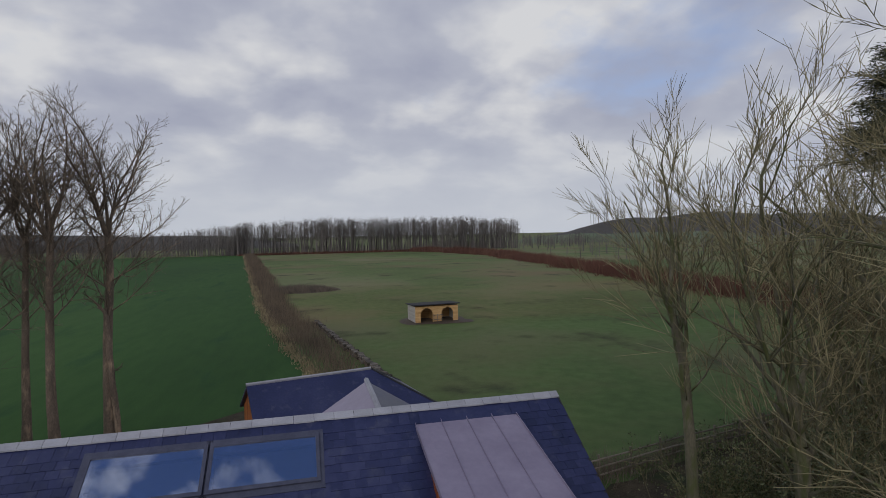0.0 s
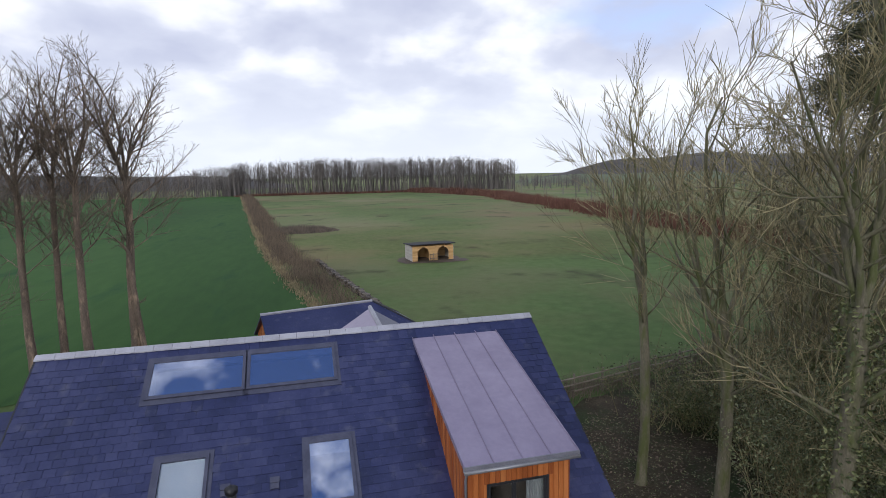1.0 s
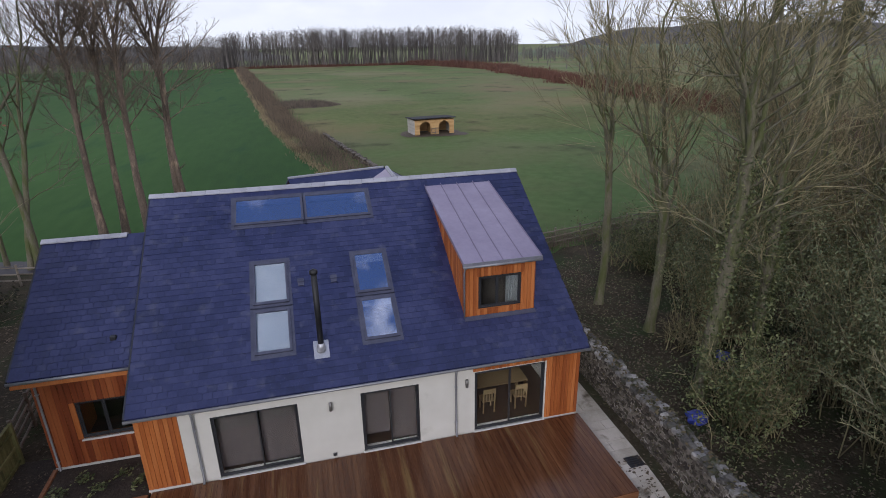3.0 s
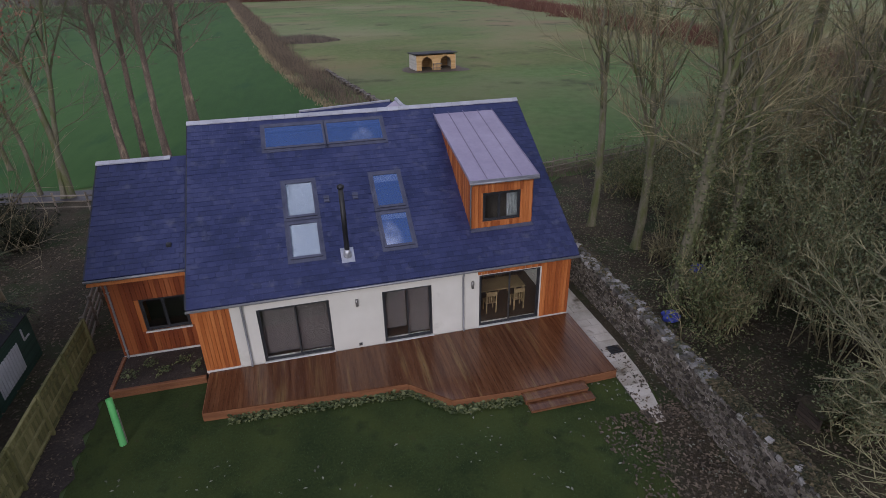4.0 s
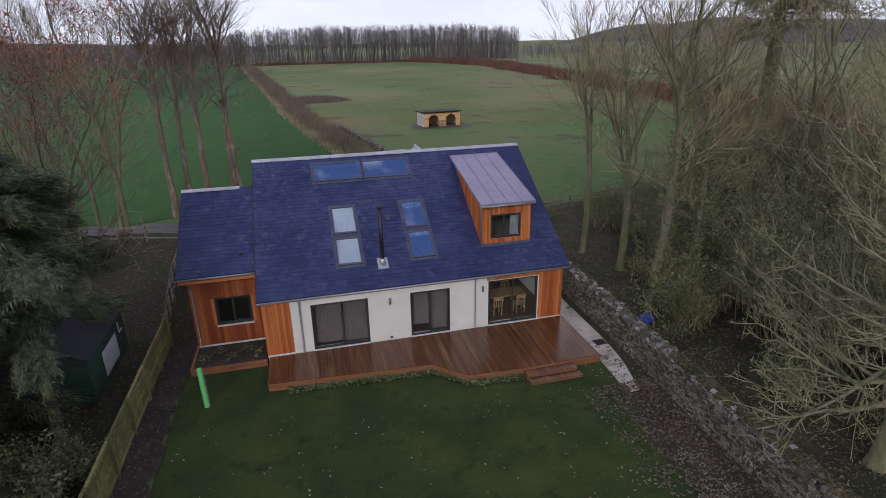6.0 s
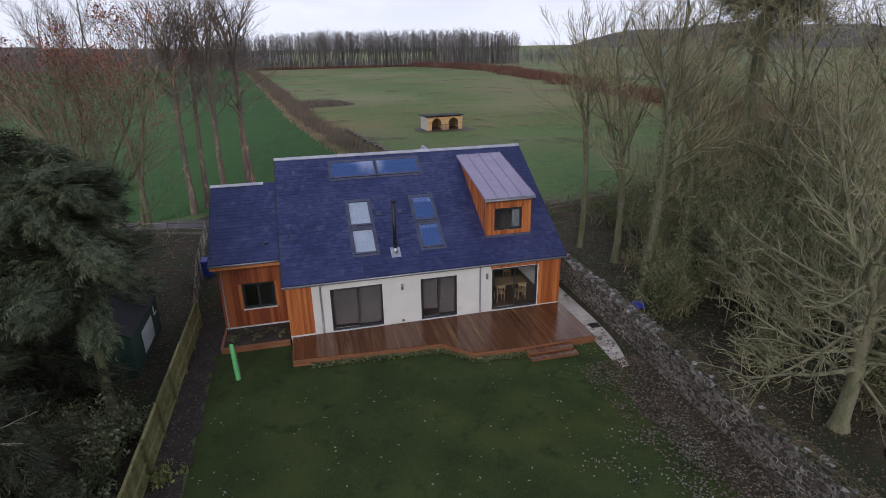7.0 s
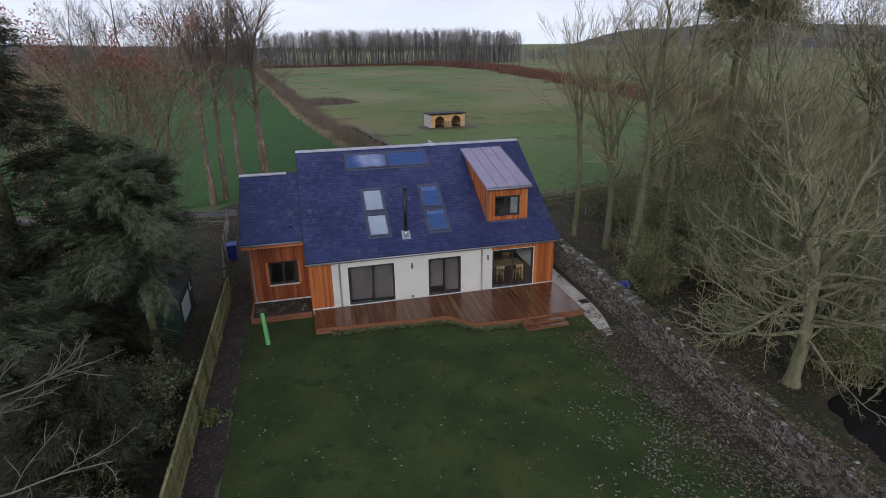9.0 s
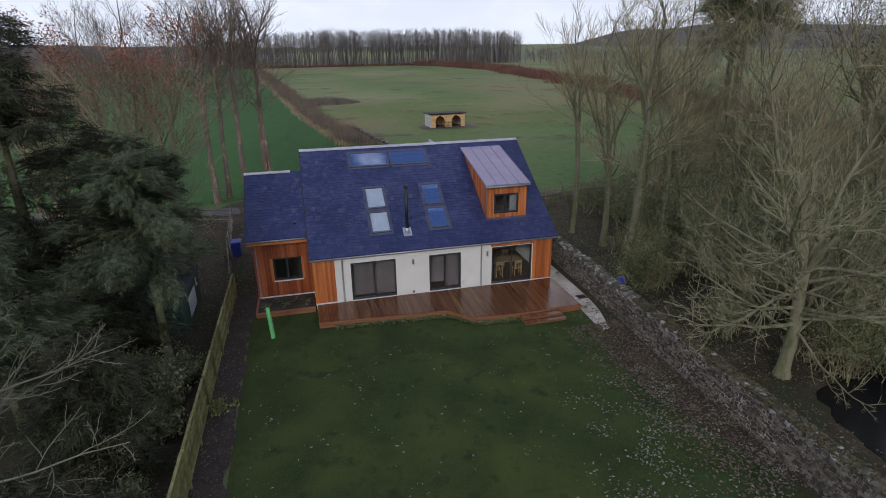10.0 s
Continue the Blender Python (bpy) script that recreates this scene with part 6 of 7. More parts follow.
def shrub(x, y, h, r, label, seed, leaves=2200, mat=None, size=0.13, name="shrub", category="shrub", twiggy=40, twig=None):
    rng = random.Random(seed)
    t = thing(name, (x, y, GROUND), label, category)
    wood, foliage = Shape(), Shape()
    ends = []
    for _ in range(twiggy):
        a, tilt = rng.uniform(0, 6.28), rng.uniform(0, 1) ** 0.7
        d = Vector((math.cos(a) * tilt * r / h, math.sin(a) * tilt * r / h, 1)).normalized()
        pts, d2 = bent(rng, Vector((x + rng.gauss(0, r * 0.25), y + rng.gauss(0, r * 0.25), GROUND - 0.02)), d, h * rng.uniform(0.6, 1.05), 5, 0.13, 0.0)
        wood.tube(pts, [0.022, 0.019, 0.016, 0.012, 0.008, 0.003], 4, cap=False)
        for i in (2, 3, 4, 5):
            ends.append(pts[i])
            for _ in range(3):
                p2, _d = bent(rng, pts[i], side_way(rng, d2, rng.uniform(0.4, 1.1)), h * rng.uniform(0.12, 0.3), 1, 0.15, 0.0)
                wood.tube(p2, [0.008, 0.003], 3, cap=False)
                ends.append(p2[-1])
    part("branchwork", wood, twig or TWIG_MOSS, t)
    if leaves:
        for _ in range(leaves):
            q = ends[rng.randrange(len(ends))]
            leaf(foliage, q + Vector((rng.gauss(0, 0.15), rng.gauss(0, 0.15), rng.gauss(0, 0.13))) * (0.6 + r * 0.25), rng, size * rng.uniform(0.6, 1.4))
        part("leaves", foliage, mat or LEAF_IVY, t)
    return t


# row of tall trees beside the crop field
ROW = "tall bare tree with a reddish trunk beside the crop field"
ROW_AT = ((-7.63, 26.5, 18.6, 0.29, 10.4, 0.0), (-9.25, 24.1, 17.6, 0.25, 10.2, -0.01), (-10.95, 25.1, 17.6, 0.21, 10.2, -0.01), (-11.75, 23.5, 17.4, 0.23, 9.8, -0.01))
for k, (x, y, h, r, f, lx) in enumerate(ROW_AT):
    up = random.Random(150 + k)
    spreading_tree(x, y, f + 1.6, r, ROW, 100 + k, uprights=[(h - f - 1.2 + up.uniform(-0.5, 0.3), up.uniform(50, 76), 60 * m + up.uniform(-25, 25)) for m in range(6)],
                   laterals=[(f - 3.2, f + 1.5), 14, (3.6, 5.6), (26, 54)], bark=BARK_BROWN, twig=TWIG, fine=0.88, group="row of tall trees", lean=lx, flare=1.45, stout=0.66, taper=0.34)
bare_tree(-7.15, 26.2, 9.5, 0.16, 7.4, "ivy-stemmed bare tree pressed against a tall one", 109, kids=(7, 5, 3), leaders=2, lead=(6, 20), bark=BARK_BROWN, group="row of tall trees", low=2)
bare_tree(-14.7, 21.0, 17.6, 0.20, 8.0, "pale twin-stemmed bare tree by the rail fence", 140, stems=2, lean=(-0.06, 0.02), kids=(8, 6, 5), leaders=4, lead=(14, 34), spread=(28, 56), bark=BARK, low=3, lift=0.06, limb=0.9)
bare_tree(-16.6, 21.9, 16.6, 0.13, 8.0, "slender bare tree by the rail fence", 143, lean=(-0.03, 0.0), kids=(9, 6, 4), leaders=3, lead=(8, 24), spread=(26, 52), low=3, lift=0.06)
bare_tree(-20.6, 28.2, 18.0, 0.17, 8.0, "slender bare tree beside the crop field", 144, lean=(-0.02, 0.0), kids=(9, 6, 4), leaders=4, lead=(10, 30), spread=(28, 56), low=3, lift=0.06)
bare_tree(-18.6, 20.8, 16.0, 0.16, 6.4, "bare tree beyond the shed", 141, lean=(-0.08, 0.03), kids=(9, 6, 4), leaders=4, lead=(12, 34), low=3, lift=0.05)
bare_tree(-24.5, 22.0, 14.5, 0.2, 5.0, "bare tree beyond the shed", 142, lean=(-0.03, 0.05), kids=(9, 6, 5), low=3, lift=0.05)
# trees beyond the stone wall
SIDE = "mossy bare tree beyond the stone wall"
bare_tree(13.85, 7.7, 15.2, 0.19, 7.4, SIDE, 215, kids=(9, 7, 5), leaders=4, lead=(12, 30), spread=(26, 50), twig=TWIG_MOSS, lift=0.06, low=2, low_from=0.8)
bare_tree(14.6, 4.7, 15.8, 0.21, 6.2, SIDE, 202, kids=(10, 7, 5), leaders=5, lead=(10, 32), spread=(28, 54), twig=TWIG_MOSS, lift=0.055, low=3, low_from=0.75)
bare_tree(13.5, 0.1, 18.0, 0.25, 8.6, "stout mossy bare tree close behind the wall", 203, kids=(11, 7, 5), leaders=4, lead=(6, 24), lift=0.045, spread=(28, 62), twig=TWIG_MOSS, ivy=1500, lean=(0.03, 0), low=8)
spreading_tree(13.8, -11.0, 5.0, 0.235, "wide-spreading pale-twigged bare tree beside the water", 214,
               uprights=[(7.6, 58, 40), (7.8, 64, 150), (7.4, 58, 215), (7.2, 60, 275), (7.0, 74, 330)], laterals=[(1.9, 5.0), 24, (3.8, 6.8), (-6, 38)], bark=BARK_PALE, twig=TWIG_PALE, fine=0.78, stout=1.35)
bare_tree(15.9, 0.3, 16.8, 0.19, 7.5, SIDE, 205, kids=(10, 6, 4), leaders=3, twig=TWIG_MOSS, ivy=1800, low=6)
bare_tree(18.7, -5.6, 15.5, 0.21, 4.5, SIDE, 206, kids=(10, 6, 4), leaders=4, lead=(10, 32), spread=(26, 60), twig=TWIG_MOSS, ivy=1500, low=5)
bare_tree(20.4, 4.7, 16.5, 0.19, 7.5, SIDE, 207, kids=(10, 6, 4), leaders=3, twig=TWIG_MOSS, ivy=800, low=5)
bare_tree(23.4, 2.3, 18.5, 0.21, 6.5, SIDE, 208, kids=(10, 7, 5), leaders=4, twig=TWIG_MOSS, ivy=800, low=5)
bare_tree(30.5, 17.0, 13.4, 0.2, 4.8, SIDE, 209, kids=(8, 6, 4), leaders=4, lead=(14, 34), spread=(22, 48), twig=TWIG_MOSS, lift=0.07, low=3)
bare_tree(27.0, 14.0, 16.0, 0.24, 6.0, SIDE, 210, kids=(9, 6, 4), twig=TWIG_MOSS, low=4)
bare_tree(24.0, -8.0, 19.5, 0.26, 7.5, SIDE, 211, kids=(11, 7, 5), leaders=5, lead=(10, 36), twig=TWIG_MOSS, low=5, leaves=LEAF_DARK, leaf_count=2600, leaf_size=0.10)
bare_tree(30.0, -1.0, 20.5, 0.26, 7.5, SIDE, 212, kids=(11, 7, 5), leaders=5, lead=(10, 36), twig=TWIG_MOSS, low=5, leaves=LEAF_DARK, leaf_count=2600, leaf_size=0.11)
bare_tree(19.5, -16.0, 12.0, 0.22, 3.5, "bare tree leaning over the water", 213, kids=(9, 6, 4), leaders=5, lead=(14, 44), spread=(28, 62), twig=TWIG_MOSS, lean=(-0.05, 0.05), low=3)
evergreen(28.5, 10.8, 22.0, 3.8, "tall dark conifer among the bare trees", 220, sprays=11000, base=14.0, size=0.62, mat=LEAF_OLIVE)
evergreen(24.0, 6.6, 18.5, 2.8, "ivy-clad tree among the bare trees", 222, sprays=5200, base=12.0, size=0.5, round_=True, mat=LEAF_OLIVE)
rngb = random.Random(88)
made_trees = 0
while made_trees < 40:
    bx, by = rngb.uniform(20, 46), rngb.uniform(-10, 22)
    if bx - 0.35 * by < 17.8:
        continue
    bare_tree(bx, by, rngb.uniform(8.5, 11.8), rngb.uniform(0.13, 0.2), rngb.uniform(2.4, 4.4), "bare tree in the wood beyond the garden wall", 700 + made_trees, kids=(9, 5, 3) if bx < 32 else (7, 5, 3), leaders=4, lead=(10, 38), spread=(28, 60), twig=TWIG_MOSS if made_trees % 4 else TWIG, ivy=1200 if made_trees % 4 == 0 else 0, low=3, stout=1.12)
    made_trees += 1
for k, (bx, by, bh) in enumerate(((27.0, -4.2, 18.5), (33.0, 3.0, 19.5), (36.5, -4.0, 20.5), (29.0, -9.5, 18.5))):
    bare_tree(bx, by, bh, 0.22, 8.0, "tall bare tree with a few last leaves", 760 + k, kids=(10, 7, 5), leaders=5, lead=(10, 34), spread=(28, 58), twig=TWIG_MOSS, leaves=LEAF_DARK, leaf_count=3000, leaf_size=0.12, low=3)
# left side
evergreen(-10.5, -3.4, 9.6, 3.0, "broad dark green conifer beyond the garden fence", 301, sprays=18500, base=4.2, size=0.46, round_=True, mat=LEAF_CONIFER, plume=True)
evergreen(-13.2, 2.2, 9.2, 3.0, "broad dark conifer behind the shed", 302, sprays=9500, base=1.4, size=0.52, round_=True, mat=LEAF_CONIFER, plume=True)
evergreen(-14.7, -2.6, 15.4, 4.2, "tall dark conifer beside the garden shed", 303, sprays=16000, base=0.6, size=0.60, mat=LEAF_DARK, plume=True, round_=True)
evergreen(-14.8, -6.6, 9.0, 3.2, "low dark conifer beyond the fence", 304, sprays=11500, base=0.2, size=0.52, round_=True, mat=LEAF_CONIFER, plume=True)
BEECH = dict(leaders=5, lead=(6, 24), spread=(24, 50), leaves=LEAF_BROWN, leaf_size=0.105, twig=TWIG_BUFF, bark=TWIG_BUFF, low=7, group="beeches", lift=0.05)
bare_tree(-12.0, 5.6, 15.6, 0.16, 4.6, "beech with dead red-brown leaves", 310, kids=(11, 7, 5), leaf_count=7500, **BEECH)
bare_tree(-16.2, 5.0, 12.6, 0.16, 4.2, "beech with dead red-brown leaves", 312, kids=(10, 7, 4), leaf_count=3600, **BEECH)
# pale limbs that reach out from beside the dark conifers
spreading_tree(-15.4, -13.0, 4.2, 0.27, "pale lichen-covered bare tree in deep shade", 311,
               uprights=[(5.8, 24, 2), (5.0, 40, 24), (4.6, 60, 160)], laterals=[(3.0, 4.2), 5, (5.2, 7.2), (2, 16)], bark=TWIG_LICHEN, twig=TWIG_LICHEN, fine=0.62, turns=(-24, 34))

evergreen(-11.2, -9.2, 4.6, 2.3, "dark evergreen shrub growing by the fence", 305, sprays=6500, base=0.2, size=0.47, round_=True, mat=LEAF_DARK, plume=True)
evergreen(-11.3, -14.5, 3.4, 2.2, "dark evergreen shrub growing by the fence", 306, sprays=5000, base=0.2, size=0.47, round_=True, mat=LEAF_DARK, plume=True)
for k, (x, y, h, r) in enumerate(((-9.8, -6.6, 1.3, 0.8), (-9.9, -8.6, 1.1, 0.8), (-9.7, -4.9, 1.0, 0.6))):
    shrub(x, y, h, r, "glossy green laurel bush beside the garden fence", 330 + k, leaves=700, size=0.15, twiggy=22, mat=LEAF_HOLLY)

# undergrowth beyond the wall
rng = random.Random(77)
for k in range(26):
    x, y = rng.uniform(12.6, 26.0), rng.uniform(-14, 12)
    if abs(x - 13.9) < 1.4 and abs(y + 10.9) < 1.8:
        x += 3
    if x < 16.5 and y > 1.5:
        x += 6
    shrub(x, y, rng.uniform(1.4, 3.6), rng.uniform(1.2, 2.4), "evergreen undergrowth shrub under bare trees", 400 + k, leaves=2200, size=0.105, twiggy=20)
for k in range(22):
    x, y = rng.uniform(17.0, 42.0), rng.uniform(-16, 12)
    shrub(x, y, rng.uniform(2.0, 4.4), rng.uniform(1.6, 3.0), "evergreen undergrowth shrub under bare trees", 520 + k, leaves=2200, size=0.13, twiggy=18, mat=LEAF_IVY if k % 2 else LEAF_OLIVE)
for k in range(12):
    x, y = rng.uniform(12.0, 22.0), rng.uniform(-17, 13)
    shrub(x, y, rng.uniform(1.0, 2.6), rng.uniform(0.8, 1.6), "tangle of bare bramble stems on leaf litter", 440 + k, leaves=0, twiggy=34)
for k in range(14):
    x, y = rng.uniform(-12.8, -9.5), rng.uniform(-17, -2.5)
    shrub(x, y, rng.uniform(0.7, 1.6), rng.uniform(0.6, 1.2), "dark undergrowth shrub beyond the fence", 470 + k, leaves=1200, mat=LEAF_HOLLY if k % 2 else LEAF_DARK, size=0.12, twiggy=20)
HOLLY = ((16.6, -4.2, 5.2, 2.1), (17.6, -1.4, 6.6, 2.6), (17.0, -6.4, 5.6, 2.4), (19.6, -8.4, 6.0, 2.8), (16.6, 3.4, 4.6, 2.0), (20.6, -3.6, 7.2, 2.8), (13.9, -7.6, 2.0, 1.1), (19.0, 7.0, 5.0, 2.2), (23.0, -5.0, 7.4, 2.8))
for k, (x, y, h, r) in enumerate(HOLLY):
    shrub(x, y, h, r, "dark glossy holly thicket under bare trees", 600 + k, leaves=int(3000 * r), size=0.095, twiggy=34, mat=LEAF_HOLLY)
shrub(-7.98, -7.54, 0.45, 0.5, "small yellow-green plant in the soil bed", 490, leaves=320, size=0.17, mat=LEAF_YELLOW, name="plant", category="plant", twiggy=14)

for k, (x, y) in enumerate(((-14.2, 13.6), (-16.2, 15.0), (-15.6, 11.0), (-18.4, 13.0), (-17.4, 17.2), (-20.6, 16.4))):
    shrub(x, y, 1.5 + 0.25 * (k % 3), 1.5, "low dark evergreen shrub in the rear yard", 495 + k, leaves=2600, mat=LEAF_DARK, size=0.14, twiggy=22)

# pond
setting("pond", sheet([(14.6, -12.1), (13.9, -12.7), (13.45, -13.6), (13.15, -14.8), (13.0, -16.2), (13.1, -18.0), (13.7, -20), (16, -21.5), (22, -21), (24, -16), (22, -12.5), (17, -11.7)], GROUND + 0.035, 0.14, 0.35, 9), WATER, "dark still water beyond the wall", "pond")
# blue things under the trees
for x, y in ((12.5, -1.1), (15.9, 1.9)):
    b = thing("blue_sack", (x, y, GROUND), "crumpled blue plastic sack on the leaf litter", "sack")
    bm = bmesh.new()
    bmesh.ops.create_icosphere(bm, subdivisions=3, radius=0.3)
    s = Shape()
    for v in bm.verts:
        k = 1 + 0.35 * noise.noise(v.co * 5 + Vector((x, y, 0)))
        v.co = Vector((x + v.co.x * k * 1.2, y + v.co.y * k, GROUND + max(0.0, 0.16 + v.co.z * k * 0.7)))
    bm.verts.index_update()
    s.add([v.co[:] for v in bm.verts], [[v.index for v in f.verts] for f in bm.faces])
    bm.free()
    part("sack", s, BLUE_TARP, b)

# open-fronted log crate under the trees
crate = thing("log_crate", (13.6, -6.9, GROUND), "dark weathered open-fronted timber log crate on leaf litter", "crate")
for dx in (-0.6, 0.6):
    for dy in (-0.35, 0.35):
        part("post", Shape().box(13.6 + dx - 0.035, 13.6 + dx + 0.035, -6.9 + dy - 0.035, -6.9 + dy + 0.035, GROUND, 0.55, 0.006), OLD_TIMBER, crate)
    for k in range(4):
        part("side_board", Shape().box(13.6 + dx * 1.07 - 0.012, 13.6 + dx * 1.07 + 0.012, -7.27, -6.53, GROUND + 0.02 + k * 0.14, GROUND + 0.14 + k * 0.14, 0.004), OLD_TIMBER, crate)
for k in range(4):
    part("back_board", Shape().box(12.97, 14.23, -6.53, -6.505, GROUND + 0.02 + k * 0.14, GROUND + 0.14 + k * 0.14, 0.004), OLD_TIMBER, crate)
part("felt_lid", Shape().hexa([(12.9, -7.34, 0.50), (14.3, -7.34, 0.50), (14.3, -6.46, 0.57), (12.9, -6.46, 0.57), (12.9, -7.34, 0.53), (14.3, -7.34, 0.53), (14.3, -6.46, 0.60), (12.9, -6.46, 0.60)]), LITTER, crate, "lid covered with dead leaves and mud")

# hedge, dry grass and low wall between crop field and pasture
HEDGE = [(3.4, 35.0), (2.86, 42.5), (0.69, 53.7), (-4.2, 87), (-9.6, 140), (-18.7, 225), (-31, 340)]


def along(points, n):
    lens = [math.dist(a, b) for a, b in zip(points, points[1:])]
    total = sum(lens)
    for i in range(n):
        w = total * i / max(1, n - 1)
        for (a, b), L in zip(zip(points, points[1:]), lens):
            if w <= L or (a, b) == (points[-2], points[-1]):
                yield a[0] + (b[0] - a[0]) * min(1, w / L), a[1] + (b[1] - a[1]) * min(1, w / L), (b[0] - a[0]) / L, (b[1] - a[1]) / L
                break
            w -= L


def brush(points, n, width, height, mat, name, label, category, seed, side=0.0, thick=0.035, tuft=6):
    rng = random.Random(seed)
    s = Shape()
    for x, y, dx, dy in along(points, n):
        far = max(1.0, math.dist((x, y), (2, -6)) / 60)
        for _ in range(tuft):
            o = side + rng.gauss(0, width * 0.33) + 0.5 * width * noise.noise(Vector((x * 0.3, y * 0.12, seed + 4)))
            k = rng.uniform(-1, 1) * 0.8 * far
            px, py = x + dy * o + dx * k, y - dx * o + dy * k
            h = height * rng.uniform(0.5, 1.1) * (0.75 + 0.9 * abs(noise.noise(Vector((x * 0.5, y * 0.22, seed)))) + 0.25 * noise.noise(Vector((px * 0.9, py * 0.9, seed))))
            top = (px + rng.gauss(0, h * 0.28), py + rng.gauss(0, h * 0.28), GROUND + h)
            m = len(s.v)
            w = thick * far
            s.v.extend([(px - w, py, GROUND), (px + w, py + w, GROUND), (px, py - w, GROUND), top])
            s.f.extend([(m, m + 1, m + 3), (m + 1, m + 2, m + 3), (m + 2, m, m + 3)])
    return setting(name, s, mat, label, category, kind="stuff")


brush(HEDGE, 1700, 3.2, 1.3, HEDGE_TWIG, "hedge", "bare brown hedge between crop and pasture", "hedge", 1, side=2.2, tuft=17, thick=0.018)
brush(HEDGE, 1200, 1.3, 0.45, DRY_GRASS, "dry_grass_strip", "straw-coloured dry grass strip beside the crop", "grass", 2, side=-0.2, thick=0.05, tuft=8)
brush([(63, 32), (69, 48), (74, 73), (78, 111), (85, 158), (93, 246), (84, 305), (70, 332)], 1500, 7.0, 3.0, TWIG_RED, "red_hedge", "red-brown bare hedge along the pasture edge", "hedge", 3, tuft=17, thick=0.038)
brush([(70, 333), (10, 336), (-31, 333)], 500, 3.0, 1.6, TWIG_RED, "far_hedge", "low brown growth at the foot of the wood", "hedge", 4, tuft=6)
brush([(11.2, 15.1), (15.3, 16.0), (21.1, 17.4), (33.5, 20.2)], 420, 1.6, 0.9, TWIG, "fence_brush", "dead brown growth along the field fence", "scrub", 5, tuft=8, thick=0.012)
brush([(25, 10.5), (32, 12), (40, 13.5), (52, 15)], 520, 8.0, 6.2, TWIG_MOSS, "hazel_thicket", "tall thicket of bare olive-brown hazel stems", "thicket", 6, tuft=13, thick=0.020)
mound = Shape()
rngm = random.Random(3)
for _ in range(2600):
    a, w = rngm.uniform(0, 6.28), math.sqrt(rngm.random())
    px, py = 1.6 + 8.4 * w * math.cos(a), 109 + 5.5 * w * math.sin(a)
    h = 1.5 * (1.05 - w * w) * rngm.uniform(0.5, 1.1)
    m = len(mound.v)
    mound.v.extend([(px - 0.10, py, GROUND), (px + 0.10, py + 0.1, GROUND), (px, py - 0.1, GROUND), (px + rngm.gauss(0, 0.3), py + rngm.gauss(0, 0.3), GROUND + h)])
    mound.f.extend([(m, m + 1, m + 3), (m + 1, m + 2, m + 3), (m + 2, m, m + 3)])
setting("scrub_patch", mound, TWIG, "brown scrub patch in the pasture", "scrub", kind="stuff")


# far woods
def wood_belt(name, n, place, mat, label, seed, twig_n=30, trunk=0.20, low=0.38):
    """Many bare trees at the places that place() gives as x, y and height."""
    rng = random.Random(seed)
    s = Shape()
    for i in range(n):
        x, y, h = place(rng)
        h *= rng.uniform(0.96, 1.18)
        lean = rng.gauss(0, 0.025)
        base = Vector((x, y, GROUND))
        topp = Vector((x + lean * h, y, GROUND + h * 0.82))
        r = trunk * rng.uniform(0.5, 1.2)
        s.tube([base, base.lerp(topp, 0.5), topp], [r, r * 0.7, 0.05], 4, cap=False)
        for _ in range(twig_n):
            w = low + (1 - low) * rng.random()
            q = base.lerp(topp, w)
            a = rng.uniform(0, 6.28)
            L = h * 0.24 * (1.35 - w) * rng.uniform(0.5, 1.2)
            e = q + Vector((math.cos(a) * L * 0.75, math.sin(a) * L * 0.75, L * 0.85))
            b = 0.045
            m = len(s.v)
            s.v.extend([(q.x - b, q.y, q.z), (q.x + b, q.y, q.z), (e.x, e.y, e.z)])
            s.f.append((m, m + 1, m + 2))
            for _ in range(3):
                q2 = q.lerp(e, rng.uniform(0.3, 1.0))
                e2 = q2 + Vector((rng.gauss(0, L * 0.25), rng.gauss(0, L * 0.25), L * rng.uniform(0.1, 0.5)))
                m = len(s.v)
                s.v.extend([(q2.x - b * 0.7, q2.y, q2.z), (q2.x + b * 0.7, q2.y, q2.z), (e2.x, e2.y, e2.z)])
                s.f.append((m, m + 1, m + 2))
    return setting(name, s, mat, label, "wood", kind="stuff")


def left_place(r):
    u = r.random() ** 1.3
    return -32 - 360 * u, 334 + 50 * u + 40 * r.random(), 17.5 - 5.5 * min(1, u * 3.0) + 1.2 * math.sin(u * 40)


wood_belt("far_wood", 740, lambda r: (lambda x: (x, 336 + 24 * r.random() ** 1.2, 21.8 - 2.2 * max(0, (10 - x) / 44) - 1.5 * max(0, (x - 110) / 30) + 1.2 * noise.noise(Vector((x * 0.09, 0, 5)))))(r.uniform(-36, 142)), TWIG_FAR, "far belt of tall bare trees on the skyline", 21, low=0.36, trunk=0.24)
wood_belt("left_wood", 620, left_place, TWIG_FAR, "far low bare wood beyond the crop field", 22, low=0.15)
wood_belt("wood_understorey", 480, lambda r: (-42 + 184 * r.random() ** 1.4, r.uniform(342, 358), r.uniform(3, 8)), TWIG_FAR, "grey-brown understorey of the far wood", 25, twig_n=16, trunk=0.1, low=0.05)
wood_belt("left_understorey", 400, lambda r: (-32 - 330 * r.random() ** 1.2, r.uniform(338, 372), r.uniform(5, 10)), TWIG_FAR, "grey-brown understorey of the low wood", 27, twig_n=16, trunk=0.12, low=0.05)
wood_belt("right_wood", 200, lambda r: (r.uniform(100, 230), r.uniform(345, 420), r.uniform(6, 11)), TWIG_FAR, "far trees at the hill's foot", 23, low=0.1)


